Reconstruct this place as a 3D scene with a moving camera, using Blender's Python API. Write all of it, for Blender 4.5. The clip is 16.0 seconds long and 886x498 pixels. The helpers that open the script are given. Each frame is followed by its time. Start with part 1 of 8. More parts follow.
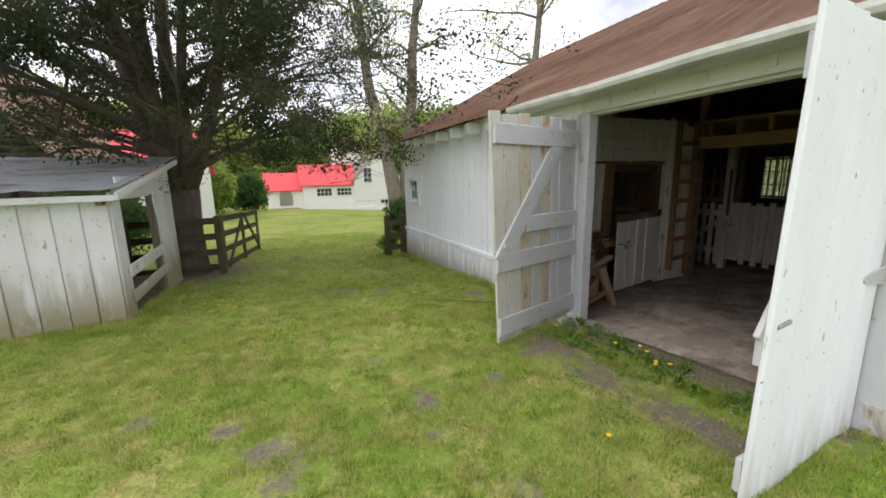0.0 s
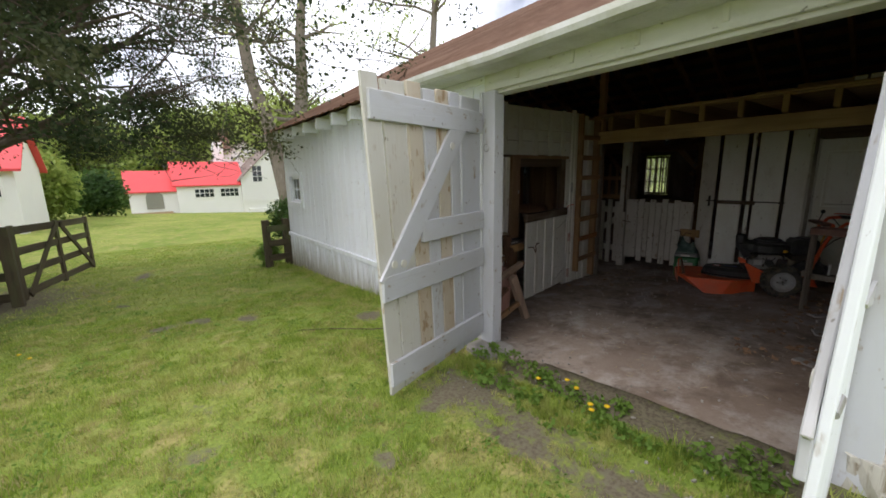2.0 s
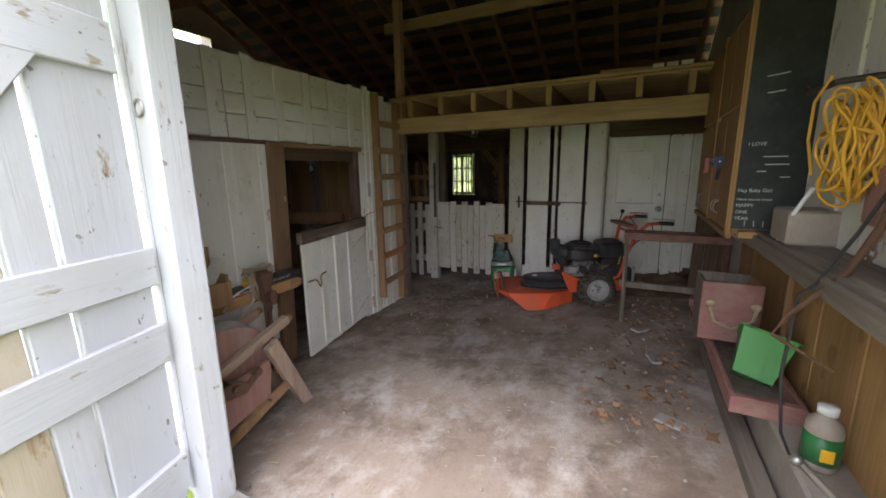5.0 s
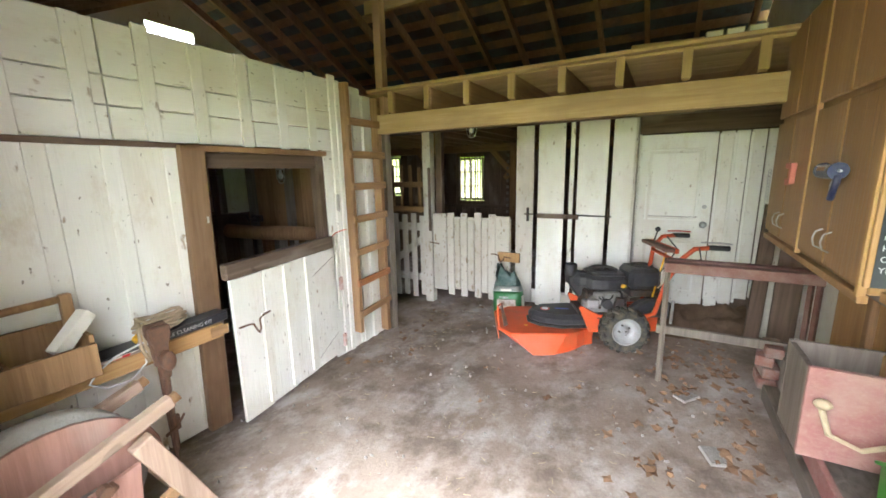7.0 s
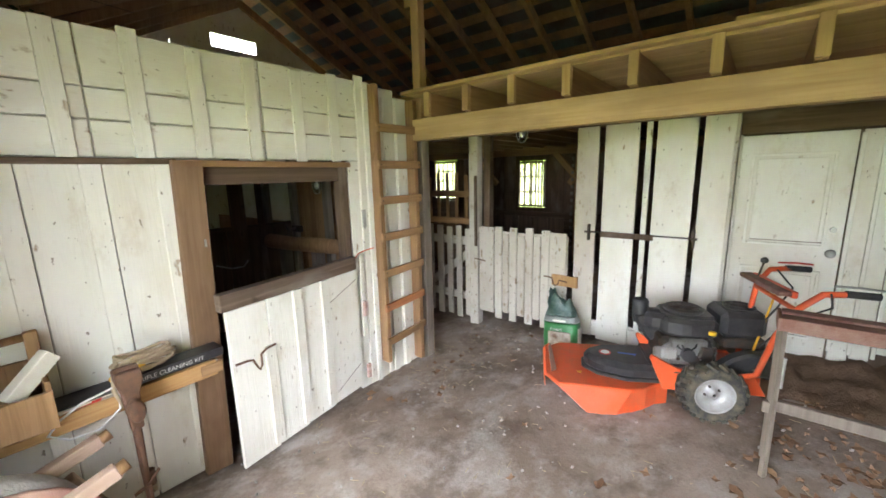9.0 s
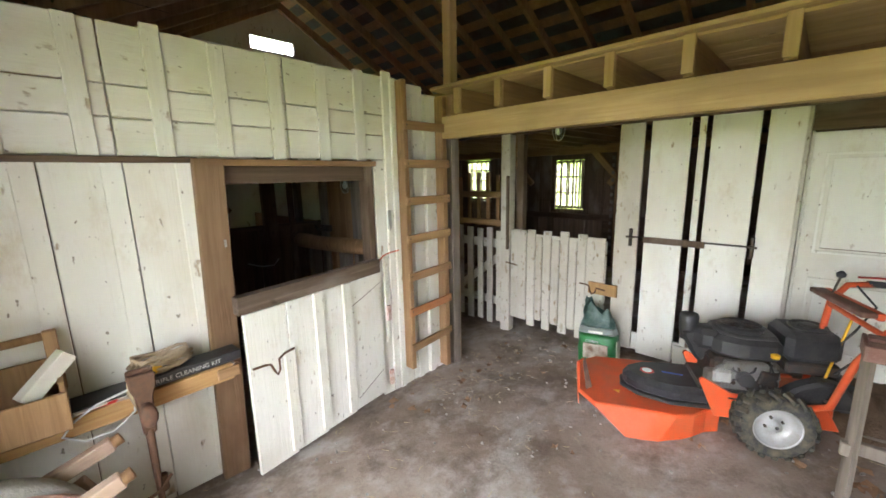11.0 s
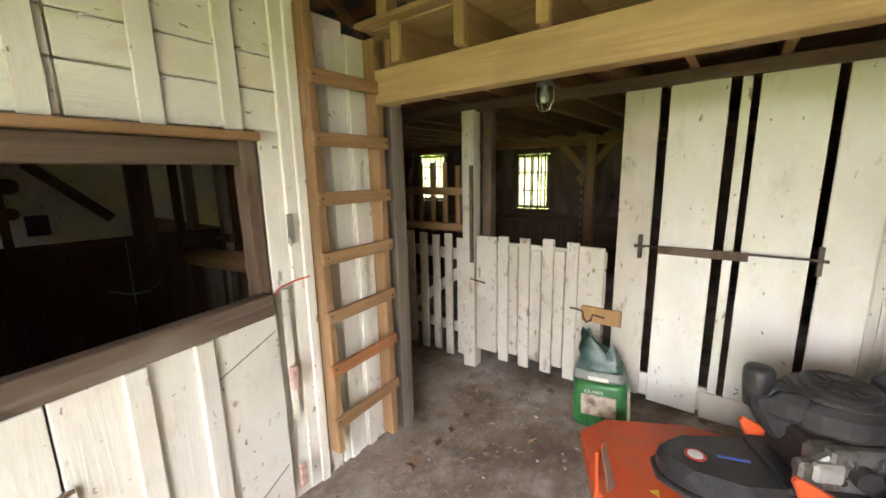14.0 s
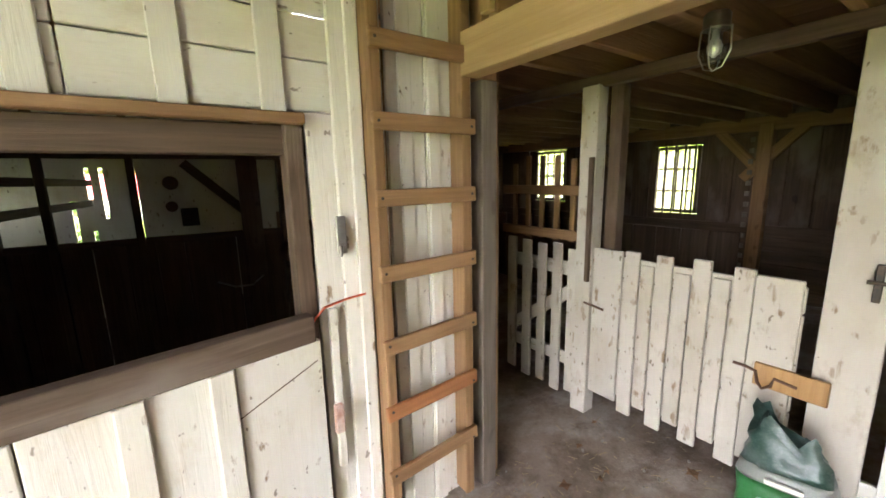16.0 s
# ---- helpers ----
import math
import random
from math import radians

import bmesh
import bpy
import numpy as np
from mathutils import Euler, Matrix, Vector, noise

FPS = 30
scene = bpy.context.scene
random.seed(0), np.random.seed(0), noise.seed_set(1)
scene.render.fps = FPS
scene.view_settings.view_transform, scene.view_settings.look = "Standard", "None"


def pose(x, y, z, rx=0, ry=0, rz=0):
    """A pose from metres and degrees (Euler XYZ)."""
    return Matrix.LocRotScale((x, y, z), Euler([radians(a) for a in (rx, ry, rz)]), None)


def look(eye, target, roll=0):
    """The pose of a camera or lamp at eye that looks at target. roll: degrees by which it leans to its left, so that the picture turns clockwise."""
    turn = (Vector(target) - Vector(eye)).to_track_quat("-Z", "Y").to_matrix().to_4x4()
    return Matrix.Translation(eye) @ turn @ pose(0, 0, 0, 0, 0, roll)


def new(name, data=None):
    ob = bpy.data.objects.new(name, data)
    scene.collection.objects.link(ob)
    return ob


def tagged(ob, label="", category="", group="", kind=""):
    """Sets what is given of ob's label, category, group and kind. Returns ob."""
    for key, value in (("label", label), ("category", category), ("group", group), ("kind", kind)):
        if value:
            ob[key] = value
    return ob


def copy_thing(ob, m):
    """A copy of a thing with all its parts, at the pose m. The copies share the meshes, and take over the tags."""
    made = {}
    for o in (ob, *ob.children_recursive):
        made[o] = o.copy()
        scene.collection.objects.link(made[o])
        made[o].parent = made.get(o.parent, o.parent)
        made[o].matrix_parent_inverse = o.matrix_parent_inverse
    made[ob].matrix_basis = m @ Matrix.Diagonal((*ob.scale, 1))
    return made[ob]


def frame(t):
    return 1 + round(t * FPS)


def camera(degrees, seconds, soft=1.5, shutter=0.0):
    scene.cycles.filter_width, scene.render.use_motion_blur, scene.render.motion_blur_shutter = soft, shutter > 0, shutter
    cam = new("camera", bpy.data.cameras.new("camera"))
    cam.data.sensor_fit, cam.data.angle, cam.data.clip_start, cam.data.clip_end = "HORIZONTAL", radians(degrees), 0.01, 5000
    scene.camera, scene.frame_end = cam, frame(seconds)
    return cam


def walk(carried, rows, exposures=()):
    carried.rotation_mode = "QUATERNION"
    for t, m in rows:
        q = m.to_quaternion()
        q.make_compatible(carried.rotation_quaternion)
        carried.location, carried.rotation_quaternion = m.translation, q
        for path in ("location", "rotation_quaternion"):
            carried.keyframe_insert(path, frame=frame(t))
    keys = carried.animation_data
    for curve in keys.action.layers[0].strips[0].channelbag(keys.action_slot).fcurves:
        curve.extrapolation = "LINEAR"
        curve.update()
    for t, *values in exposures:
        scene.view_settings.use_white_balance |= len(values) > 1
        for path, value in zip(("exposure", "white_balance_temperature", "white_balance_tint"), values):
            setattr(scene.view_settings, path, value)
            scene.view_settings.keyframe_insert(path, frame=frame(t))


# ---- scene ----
cam = camera(97.5, 16.0, soft=1.7)
PATH = [
    (0, (-2.963, -3.148, 1.545), (-2.18, -1.344, 1.176), -1.2),
    (0.5, (-2.9, -2.954, 1.535), (-2.015, -1.199, 1.164), -1.1),
    (1, (-2.775, -2.763, 1.525), (-1.714, -1.109, 1.151), -1.1),
    (1.5, (-2.545, -2.584, 1.516), (-1.404, -0.986, 1.137), -1.1),
    (2, (-2.335, -2.394, 1.487), (-1.145, -0.832, 1.106), -1.1),
    (2.5, (-2.139, -2.197, 1.483), (-0.76, -0.8, 1.1), -1.0),
    (3, (-1.893, -2.063, 1.469), (-0.379, -0.814, 1.084), -0.9),
    (3.5, (-1.678, -1.941, 1.456), (-0.123, -0.743, 1.071), -1.0),
    (4, (-1.453, -1.781, 1.449), (0.215, -0.749, 1.062), -1.0),
    (4.5, (-1.176, -1.709, 1.439), (0.575, -0.827, 1.044), -0.9),
    (6.8, (-0.013, -1.523, 1.502), (1.709, -0.583, 1.114), -1.2),
    (7, (0.031, -1.527, 1.499), (1.737, -0.557, 1.112), -1.2),
    (7.5, (0.179, -1.482, 1.492), (1.912, -0.562, 1.105), -1.2),
    (8, (0.367, -1.445, 1.502), (2.162, -0.655, 1.112), -1.1),
    (8.5, (0.529, -1.434, 1.576), (2.234, -0.463, 1.192), -1.3),
    (9, (0.593, -1.445, 1.584), (2.112, -0.2, 1.207), -1.4),
    (11.5, (0.843, -1.311, 1.583), (2.247, 0.063, 1.208), -1.2),
    (12, (0.992, -1.206, 1.561), (2.494, 0.057, 1.178), -1.1),
    (12.5, (1.174, -1.134, 1.54), (2.807, -0.044, 1.157), -1.2),
    (13, (1.368, -1.053, 1.54), (3.084, -0.102, 1.151), -0.9),
    (13.5, (1.481, -0.895, 1.51), (3.17, 0.106, 1.129), -1.0),
    (14, (1.559, -0.717, 1.494), (3.113, 0.484, 1.118), -1.2),
    (14.5, (1.706, -0.641, 1.482), (3.007, 0.832, 1.111), -1.2),
    (15, (1.825, -0.625, 1.497), (2.852, 1.051, 1.13), -1.3),
    (15.5, (1.92, -0.576, 1.497), (2.891, 1.134, 1.134), -1.4),
    (16, (2.036, -0.448, 1.467), (3.162, 1.163, 1.099), -1.3),
]
LIGHT = [(0.0, -0.17, 6450, 16), (2.5, 0.0, 6300, 16), (3.5, 0.42, 5950, 17), (4.0, 0.8, 6000, 18), (4.7, 1.5, 6150, 20), (5.7, 2.7, 6000, 15), (7.0, 3.95, 6050, 14), (9.0, 3.98, 6100, 14), (11.5, 3.87, 6250, 14), (12.5, 3.9, 6750, 16), (16.0, 4.15, 6500, 18)]
walk(cam, [(t, look(eye, target, roll)) for t, eye, target, roll in PATH], LIGHT)

# ---- light ----
SUN_DIR = Vector((-0.52, -0.04, 0.85)).normalized()
world = bpy.data.worlds.new("sky")
scene.world = world
world.use_nodes = True
wn, wl = world.node_tree.nodes, world.node_tree.links
wn.clear()
w_out, w_bg = wn.new("ShaderNodeOutputWorld"), wn.new("ShaderNodeBackground")
w_sky = wn.new("ShaderNodeTexSky")
w_sky.sky_type, w_sky.sun_disc = "NISHITA", False
w_sky.sun_elevation = math.asin(SUN_DIR.z)
w_sky.sun_rotation = math.atan2(SUN_DIR.x, SUN_DIR.y)
w_sky.dust_density = 3.0
w_co, w_noise, w_ramp, w_mix = (wn.new("ShaderNodeTexCoord"), wn.new("ShaderNodeTexNoise"), wn.new("ShaderNodeValToRGB"), wn.new("ShaderNodeMix"))
w_noise.inputs["Scale"].default_value, w_noise.inputs["Detail"].default_value = 2.2, 6
w_ramp.color_ramp.elements[0].position, w_ramp.color_ramp.elements[1].position = 0.28, 0.42
w_mix.data_type = "RGBA"
w_mix.inputs[7].default_value = (13.0, 13.4, 14.0, 1)
wl.new(w_co.outputs["Generated"], w_noise.inputs["Vector"])
wl.new(w_noise.outputs["Fac"], w_ramp.inputs["Fac"])
wl.new(w_ramp.outputs["Color"], w_mix.inputs[0])
wl.new(w_sky.outputs["Color"], w_mix.inputs[6])
wl.new(w_mix.outputs[2], w_bg.inputs["Color"])
w_bg.inputs["Strength"].default_value = 0.13
wl.new(w_bg.outputs["Background"], w_out.inputs["Surface"])
sun = new("sun", bpy.data.lights.new("sun", "SUN"))
sun.data.energy, sun.data.angle, sun.data.color = 1.35, radians(28), (1.0, 0.96, 0.9)
sun.matrix_world = look(SUN_DIR * 50, (0, 0, 0))


# ---- materials ----
def mat(name, build, rough=0.8, metal=0.0, bump=0.0, spec=0.3):
    """A principled material; build(kit) returns (colour socket, height socket or None)."""
    m = bpy.data.materials.new(name)
    m.use_nodes = True
    nodes, links = m.node_tree.nodes, m.node_tree.links
    bsdf = nodes["Principled BSDF"]
    bsdf.inputs["Roughness"].default_value = rough
    bsdf.inputs["Metallic"].default_value = metal
    bsdf.inputs["Specular IOR Level"].default_value = spec
    kit = Kit(nodes, links, bsdf)
    col, height = build(kit)
    if isinstance(col, tuple):
        bsdf.inputs["Base Color"].default_value = (*col, 1)
    else:
        links.new(col, bsdf.inputs["Base Color"])
    if height is not None and bump:
        b = nodes.new("ShaderNodeBump")
        b.inputs["Strength"].default_value, b.inputs["Distance"].default_value = min(1.0, bump), 0.01
        links.new(height, b.inputs["Height"])
        links.new(b.outputs["Normal"], bsdf.inputs["Normal"])
    return m


class Kit:
    def __init__(self, nodes, links, bsdf):
        self.n, self.l, self.bsdf = nodes, links, bsdf

    def put(self, socket, v):
        if hasattr(v, "links"):
            self.l.new(v, socket)
        elif isinstance(v, tuple) and len(v) == 3 and socket.type == "RGBA":
            socket.default_value = (*v, 1)
        else:
            socket.default_value = v

    def local(self, sx=1, sy=1, sz=1):
        """Object coordinates, scaled, shifted by the object's own random number."""
        c, r = self.n.new("ShaderNodeTexCoord"), self.n.new("ShaderNodeObjectInfo")
        mul = self.n.new("ShaderNodeVectorMath")
        mul.operation = "MULTIPLY_ADD"
        mul.inputs[1].default_value = (sx, sy, sz)
        big = self.n.new("ShaderNodeMath")
        big.operation = "MULTIPLY"
        big.inputs[1].default_value = 137.0
        self.l.new(r.outputs["Random"], big.inputs[0])
        self.l.new(c.outputs["Object"], mul.inputs[0])
        self.l.new(big.outputs[0], mul.inputs[2])
        return mul.outputs[0]

    def place(self, sx=1, sy=1, sz=1):
        g = self.n.new("ShaderNodeNewGeometry")
        mul = self.n.new("ShaderNodeVectorMath")
        mul.operation = "MULTIPLY"
        mul.inputs[1].default_value = (sx, sy, sz)
        self.l.new(g.outputs["Position"], mul.inputs[0])
        return mul.outputs[0]

    def axis(self, i):
        g, s = self.n.new("ShaderNodeNewGeometry"), self.n.new("ShaderNodeSeparateXYZ")
        self.l.new(g.outputs["Position"], s.inputs[0])
        return s.outputs[i]

    def rand(self):
        return self.n.new("ShaderNodeObjectInfo").outputs["Random"]

    def island(self):
        return self.n.new("ShaderNodeNewGeometry").outputs["Random Per Island"]

    def noise(self, vec, scale=5, detail=4, rough=0.55, warp=0.0):
        t = self.n.new("ShaderNodeTexNoise")
        t.inputs["Scale"].default_value, t.inputs["Detail"].default_value = scale, detail
        t.inputs["Roughness"].default_value, t.inputs["Distortion"].default_value = rough, warp
        self.l.new(vec, t.inputs["Vector"])
        return t.outputs["Fac"]

    def step(self, v, lo, hi, a=0.0, b=1.0):
        t = self.n.new("ShaderNodeMapRange")
        for i, x in zip(("Value", "From Min", "From Max", "To Min", "To Max"), (v, lo, hi, a, b)):
            self.put(t.inputs[i], x)
        return t.outputs[0]

    def math(self, op, a, b=0.0):
        t = self.n.new("ShaderNodeMath")
        t.operation = op
        self.put(t.inputs[0], a)
        self.put(t.inputs[1], b)
        return t.outputs[0]

    def mix(self, f, a, b):
        t = self.n.new("ShaderNodeMix")
        t.data_type = "RGBA"
        self.put(t.inputs[0], f)
        self.put(t.inputs[6], a)
        self.put(t.inputs[7], b)
        return t.outputs[2]


def painted(name, paint, bare, dirt, wear=0.62, foot=None):
    """Weathered paint on boards; the boards' length is their own z axis. foot: height under which algae stains climb."""
    def build(k):
        grain = k.noise(k.local(38, 38, 2.2), 1.0, 5, 0.6, 0.6)
        blot = k.noise(k.local(2.2, 2.2, 1.1), 1.0, 5, 0.6)
        fine = k.noise(k.local(16, 16, 8), 1.0, 4)
        c = k.mix(k.step(k.rand(), 0, 1, 0, 0.35), paint, tuple(p * 0.82 for p in paint))
        c = k.mix(k.step(blot, 0.45, 0.75, 0, 0.55), c, dirt)
        chips = k.math("MULTIPLY", k.step(fine, wear, wear + 0.06), k.step(grain, 0.4, 0.6))
        c = k.mix(chips, c, bare)
        if foot is not None:
            up = k.step(k.axis(2), foot - 0.55, foot + 0.25, 1, 0)
            streak = k.step(k.math("ADD", k.noise(k.place(9, 9, 1.2), 1.0, 5, 0.6), k.math("MULTIPLY", up, 0.42)), 0.52, 0.78, 0, 0.9)
            c = k.mix(k.math("MULTIPLY", streak, up), c, (0.25, 0.215, 0.11))
        specks = k.step(k.noise(k.local(34, 34, 20), 1.0, 2), 0.70, 0.74, 0, 0.75)
        c = k.mix(specks, c, tuple(0.45 * x for x in bare))
        smear = k.math("MULTIPLY", k.step(k.noise(k.local(6, 6, 3.2), 1.0, 6, 0.72), 0.56, 0.72), 0.55)
        c = k.mix(smear, c, dirt)
        h = k.math("SUBTRACT", grain, k.math("MULTIPLY", chips, 0.6))
        return c, h
    return mat(name, build, 0.72, 0, 0.28, 0.25)


def timber(name, light, dark, knots=0.0, rough=0.75, stain=None):
    def build(k):
        v = k.local(26, 26, 1.3)
        grain = k.noise(v, 1.0, 5, 0.6, 1.2)
        wide = k.noise(k.local(5, 5, 0.5), 1.0, 3, 0.5, 0.8)
        c = k.mix(k.step(grain, 0.35, 0.68), light, dark)
        c = k.mix(k.step(wide, 0.4, 0.7, 0, 0.6), c, tuple(0.65 * x for x in dark))
        c = k.mix(k.step(k.rand(), 0, 1, 0, 0.3), c, tuple(0.7 * x for x in light))
        if knots:
            kn = k.step(k.noise(k.local(9, 9, 5), 1.0, 1), 0.72, 0.76, 0, knots)
            c = k.mix(kn, c, tuple(0.3 * x for x in dark))
        if stain:
            c = k.mix(k.step(k.noise(k.local(3, 3, 1.5), 1.0, 4), 0.5, 0.66, 0, 0.8), c, stain)
        return c, grain
    return mat(name, build, rough, 0, 0.45, 0.25)


def plain(name, col, rough=0.5, metal=0.0, dirt=None, amount=0.4, scale=6.0, bump=0.1, spec=0.4):
    def build(k):
        big, fine = k.noise(k.local(scale, scale, scale), 1.0, 5), k.noise(k.local(scale * 9, scale * 9, scale * 9), 1.0, 3)
        d = dirt or tuple(0.5 * x for x in col)
        c = k.mix(k.step(big, 0.42, 0.72, 0, amount), col, d)
        c = k.mix(k.step(fine, 0.5, 0.75, 0, amount * 0.5), c, d)
        return c, fine
    return mat(name, build, rough, metal, bump, spec)


WHITE_OUT = painted("white_paint_outside", (0.85, 0.88, 0.92), (0.46, 0.40, 0.33), (0.75, 0.76, 0.76), 0.67, 0.22)
WHITE_SHED = painted("white_paint_shed", (0.74, 0.75, 0.74), (0.36, 0.31, 0.25), (0.55, 0.53, 0.47), 0.64, 0.55)
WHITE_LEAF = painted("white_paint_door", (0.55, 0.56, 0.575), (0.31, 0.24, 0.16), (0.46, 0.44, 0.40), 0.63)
FRIEZE = painted("algae_stained_paint", (0.66, 0.67, 0.56), (0.34, 0.31, 0.20), (0.50, 0.51, 0.36), 0.64)
CREAM_LEAF = painted("cream_paint_board", (0.61, 0.595, 0.53), (0.38, 0.30, 0.20), (0.52, 0.47, 0.36), 0.62)
BARE_LEAF = painted("worn_paint_board", (0.57, 0.51, 0.40), (0.32, 0.21, 0.11), (0.38, 0.25, 0.13), 0.57)
WHITE_IN = painted("white_paint_inside", (0.735, 0.725, 0.655), (0.30, 0.22, 0.14), (0.52, 0.45, 0.33), 0.65)
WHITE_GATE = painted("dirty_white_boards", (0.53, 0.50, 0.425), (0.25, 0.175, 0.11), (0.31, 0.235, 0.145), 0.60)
TAN = timber("new_timber", (0.47, 0.33, 0.165), (0.36, 0.235, 0.105), 0.9, 0.8, (0.27, 0.18, 0.09))
BROWN = timber("old_timber", (0.145, 0.098, 0.066), (0.08, 0.053, 0.036), 0.5, 0.8, (0.19, 0.15, 0.115))
ORANGE_WOOD = timber("orange_rung", (0.42, 0.19, 0.08), (0.28, 0.12, 0.05), 0.3)
PINKISH = plain("faded_red_plastic", (0.50, 0.16, 0.12), 0.6, 0, (0.35, 0.14, 0.10), 0.4)
RUST_WOOD = timber("red_brown_plank", (0.16, 0.075, 0.06), (0.10, 0.05, 0.04), 0.2, 0.85)
FLAKE = plain("flaking_hinge", (0.55, 0.42, 0.36), 0.8, 0.1, (0.35, 0.12, 0.07), 0.8, 25, 0.3)
TOP_RAIL = timber("worn_top_rail", (0.17, 0.125, 0.09), (0.10, 0.07, 0.05), 0.5, 0.85, (0.21, 0.175, 0.145))
JAMB = timber("stained_jamb", (0.27, 0.17, 0.097), (0.19, 0.115, 0.062), 0.9, 0.8, (0.125, 0.068, 0.036))
LADDER = timber("ladder_wood", (0.36, 0.22, 0.11), (0.22, 0.125, 0.06), 0.4)
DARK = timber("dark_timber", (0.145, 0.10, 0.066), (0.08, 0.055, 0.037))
ROOF_WOOD = timber("roof_timber", (0.58, 0.37, 0.22), (0.42, 0.25, 0.14), 0.3, 0.8)
LATH = timber("roof_lath", (0.52, 0.33, 0.20), (0.34, 0.20, 0.12), 0, 0.8, (0.20, 0.17, 0.15))
FENCE = timber("weathered_fence", (0.12, 0.095, 0.055), (0.06, 0.05, 0.032), 0, 0.9, (0.10, 0.11, 0.05))
CABINET = timber("cabinet_ply", (0.32, 0.185, 0.072), (0.275, 0.15, 0.056), 0, 0.5, (0.24, 0.135, 0.055))
PANEL = timber("panel_board", (0.46, 0.28, 0.12), (0.34, 0.19, 0.075), 0.4)
GREY_WOOD = timber("grey_timber", (0.25, 0.21, 0.17), (0.14, 0.115, 0.09), 0.3)
GREY_TAN = timber("weathered_frame_wood", (0.40, 0.29, 0.21), (0.28, 0.195, 0.14), 0.4, 0.85, (0.34, 0.24, 0.19))
PINK_WOOD = timber("red_stained_wood", (0.40, 0.225, 0.175), (0.30, 0.165, 0.125), 0.2, 0.85, (0.36, 0.28, 0.23))
CRATE_RED = plain("faded_red_paint", (0.24, 0.105, 0.09), 0.75, 0, (0.33, 0.23, 0.18), 0.6, 9, 0.3)
RUST_TABLE = plain("rusty_steel", (0.16, 0.075, 0.055), 0.7, 0.3, (0.25, 0.18, 0.14), 0.6, 12, 0.3)
RUST = plain("rust", (0.16, 0.085, 0.05), 0.85, 0.3, (0.09, 0.06, 0.045), 0.7, 30, 0.4)
CHAIN_RUST = plain("rusty_chain", (0.24, 0.17, 0.13), 0.7, 0.5, (0.14, 0.085, 0.06), 0.6, 30, 0.3)
IRON = plain("dark_iron", (0.06, 0.055, 0.05), 0.55, 0.7, (0.14, 0.08, 0.05), 0.5, 25, 0.2)
STEEL = plain("dull_steel", (0.42, 0.42, 0.40), 0.4, 0.9, (0.22, 0.18, 0.14), 0.5, 20, 0.1)
ORANGE = plain("orange_paint", (0.62, 0.085, 0.02), 0.42, 0, (0.30, 0.12, 0.06), 0.45, 7, 0.05)
BLACK = plain("black_plastic", (0.022, 0.022, 0.024), 0.45, 0, (0.075, 0.07, 0.062), 0.5, 8, 0.08)
RUBBER = plain("tyre_rubber", (0.03, 0.03, 0.028), 0.9, 0, (0.15, 0.125, 0.075), 0.75, 16, 0.3)
RIM = plain("grey_rim", (0.40, 0.40, 0.385), 0.45, 0.4, (0.25, 0.21, 0.16), 0.5, 16)
GREEN_BIN = plain("green_plastic", (0.035, 0.24, 0.025), 0.45, 0, (0.10, 0.25, 0.07), 0.3, 5)
BAG_GREEN = plain("green_film", (0.02, 0.14, 0.035), 0.35, 0, (0.10, 0.22, 0.12), 0.4, 9, 0.1)
BAG_DARK = plain("dark_green_film", (0.03, 0.07, 0.055), 0.35, 0, (0.20, 0.24, 0.22), 0.45, 10, 0.1)
BAG_GREY = plain("grey_film", (0.20, 0.22, 0.20), 0.35, 0, (0.34, 0.34, 0.30), 0.6, 14, 0.2)
BAG_PRINT = plain("printed_film", (0.50, 0.44, 0.36), 0.4, 0, (0.16, 0.09, 0.05), 1.0, 18, 0.1)
LABEL = plain("off_white_print", (0.68, 0.66, 0.58), 0.5, 0, (0.5, 0.46, 0.36), 0.3, 10)
YELLOW = plain("yellow_plastic", (0.75, 0.42, 0.02), 0.4, 0, (0.5, 0.3, 0.05), 0.3, 10)
CORD = plain("yellow_cord", (0.70, 0.38, 0.03), 0.5, 0, (0.4, 0.22, 0.05), 0.4, 20)
ROPE = plain("hemp_rope", (0.44, 0.35, 0.23), 0.9, 0, (0.33, 0.26, 0.17), 0.5, 40, 0.5)
BLUE = plain("blue_plastic", (0.03, 0.10, 0.50), 0.4, 0, (0.02, 0.05, 0.2), 0.3)
DARK_BLUE = plain("dark_blue_paint", (0.012, 0.018, 0.05), 0.45, 0.2, (0.12, 0.12, 0.14), 0.5, 18, 0.1)
RED = plain("red_plastic", (0.50, 0.03, 0.02), 0.4)
PALE = plain("pale_plastic", (0.70, 0.72, 0.72), 0.4)
CHALKBOARD = plain("chalkboard_black", (0.022, 0.026, 0.026), 0.75, 0, (0.07, 0.075, 0.075), 0.5, 4, 0.05)
CHALK = plain("chalk", (0.52, 0.52, 0.50), 0.9)
BEIGE = plain("dusty_beige", (0.33, 0.28, 0.23), 0.7, 0, (0.20, 0.17, 0.13), 0.5, 9)
BRICK = plain("brick_red", (0.27, 0.12, 0.085), 0.9, 0, (0.33, 0.28, 0.25), 0.95, 9, 0.5)
STONE = plain("concrete", (0.33, 0.31, 0.28), 0.92, 0, (0.17, 0.16, 0.13), 0.6, 10, 0.5)
GREY_STONE = plain("grey_dusty_board", (0.30, 0.26, 0.22), 0.9, 0, (0.17, 0.14, 0.11), 0.6, 5, 0.3)
GUTTER = plain("white_gutter", (0.66, 0.67, 0.63), 0.5, 0, (0.40, 0.41, 0.27), 0.65, 5, 0.1)
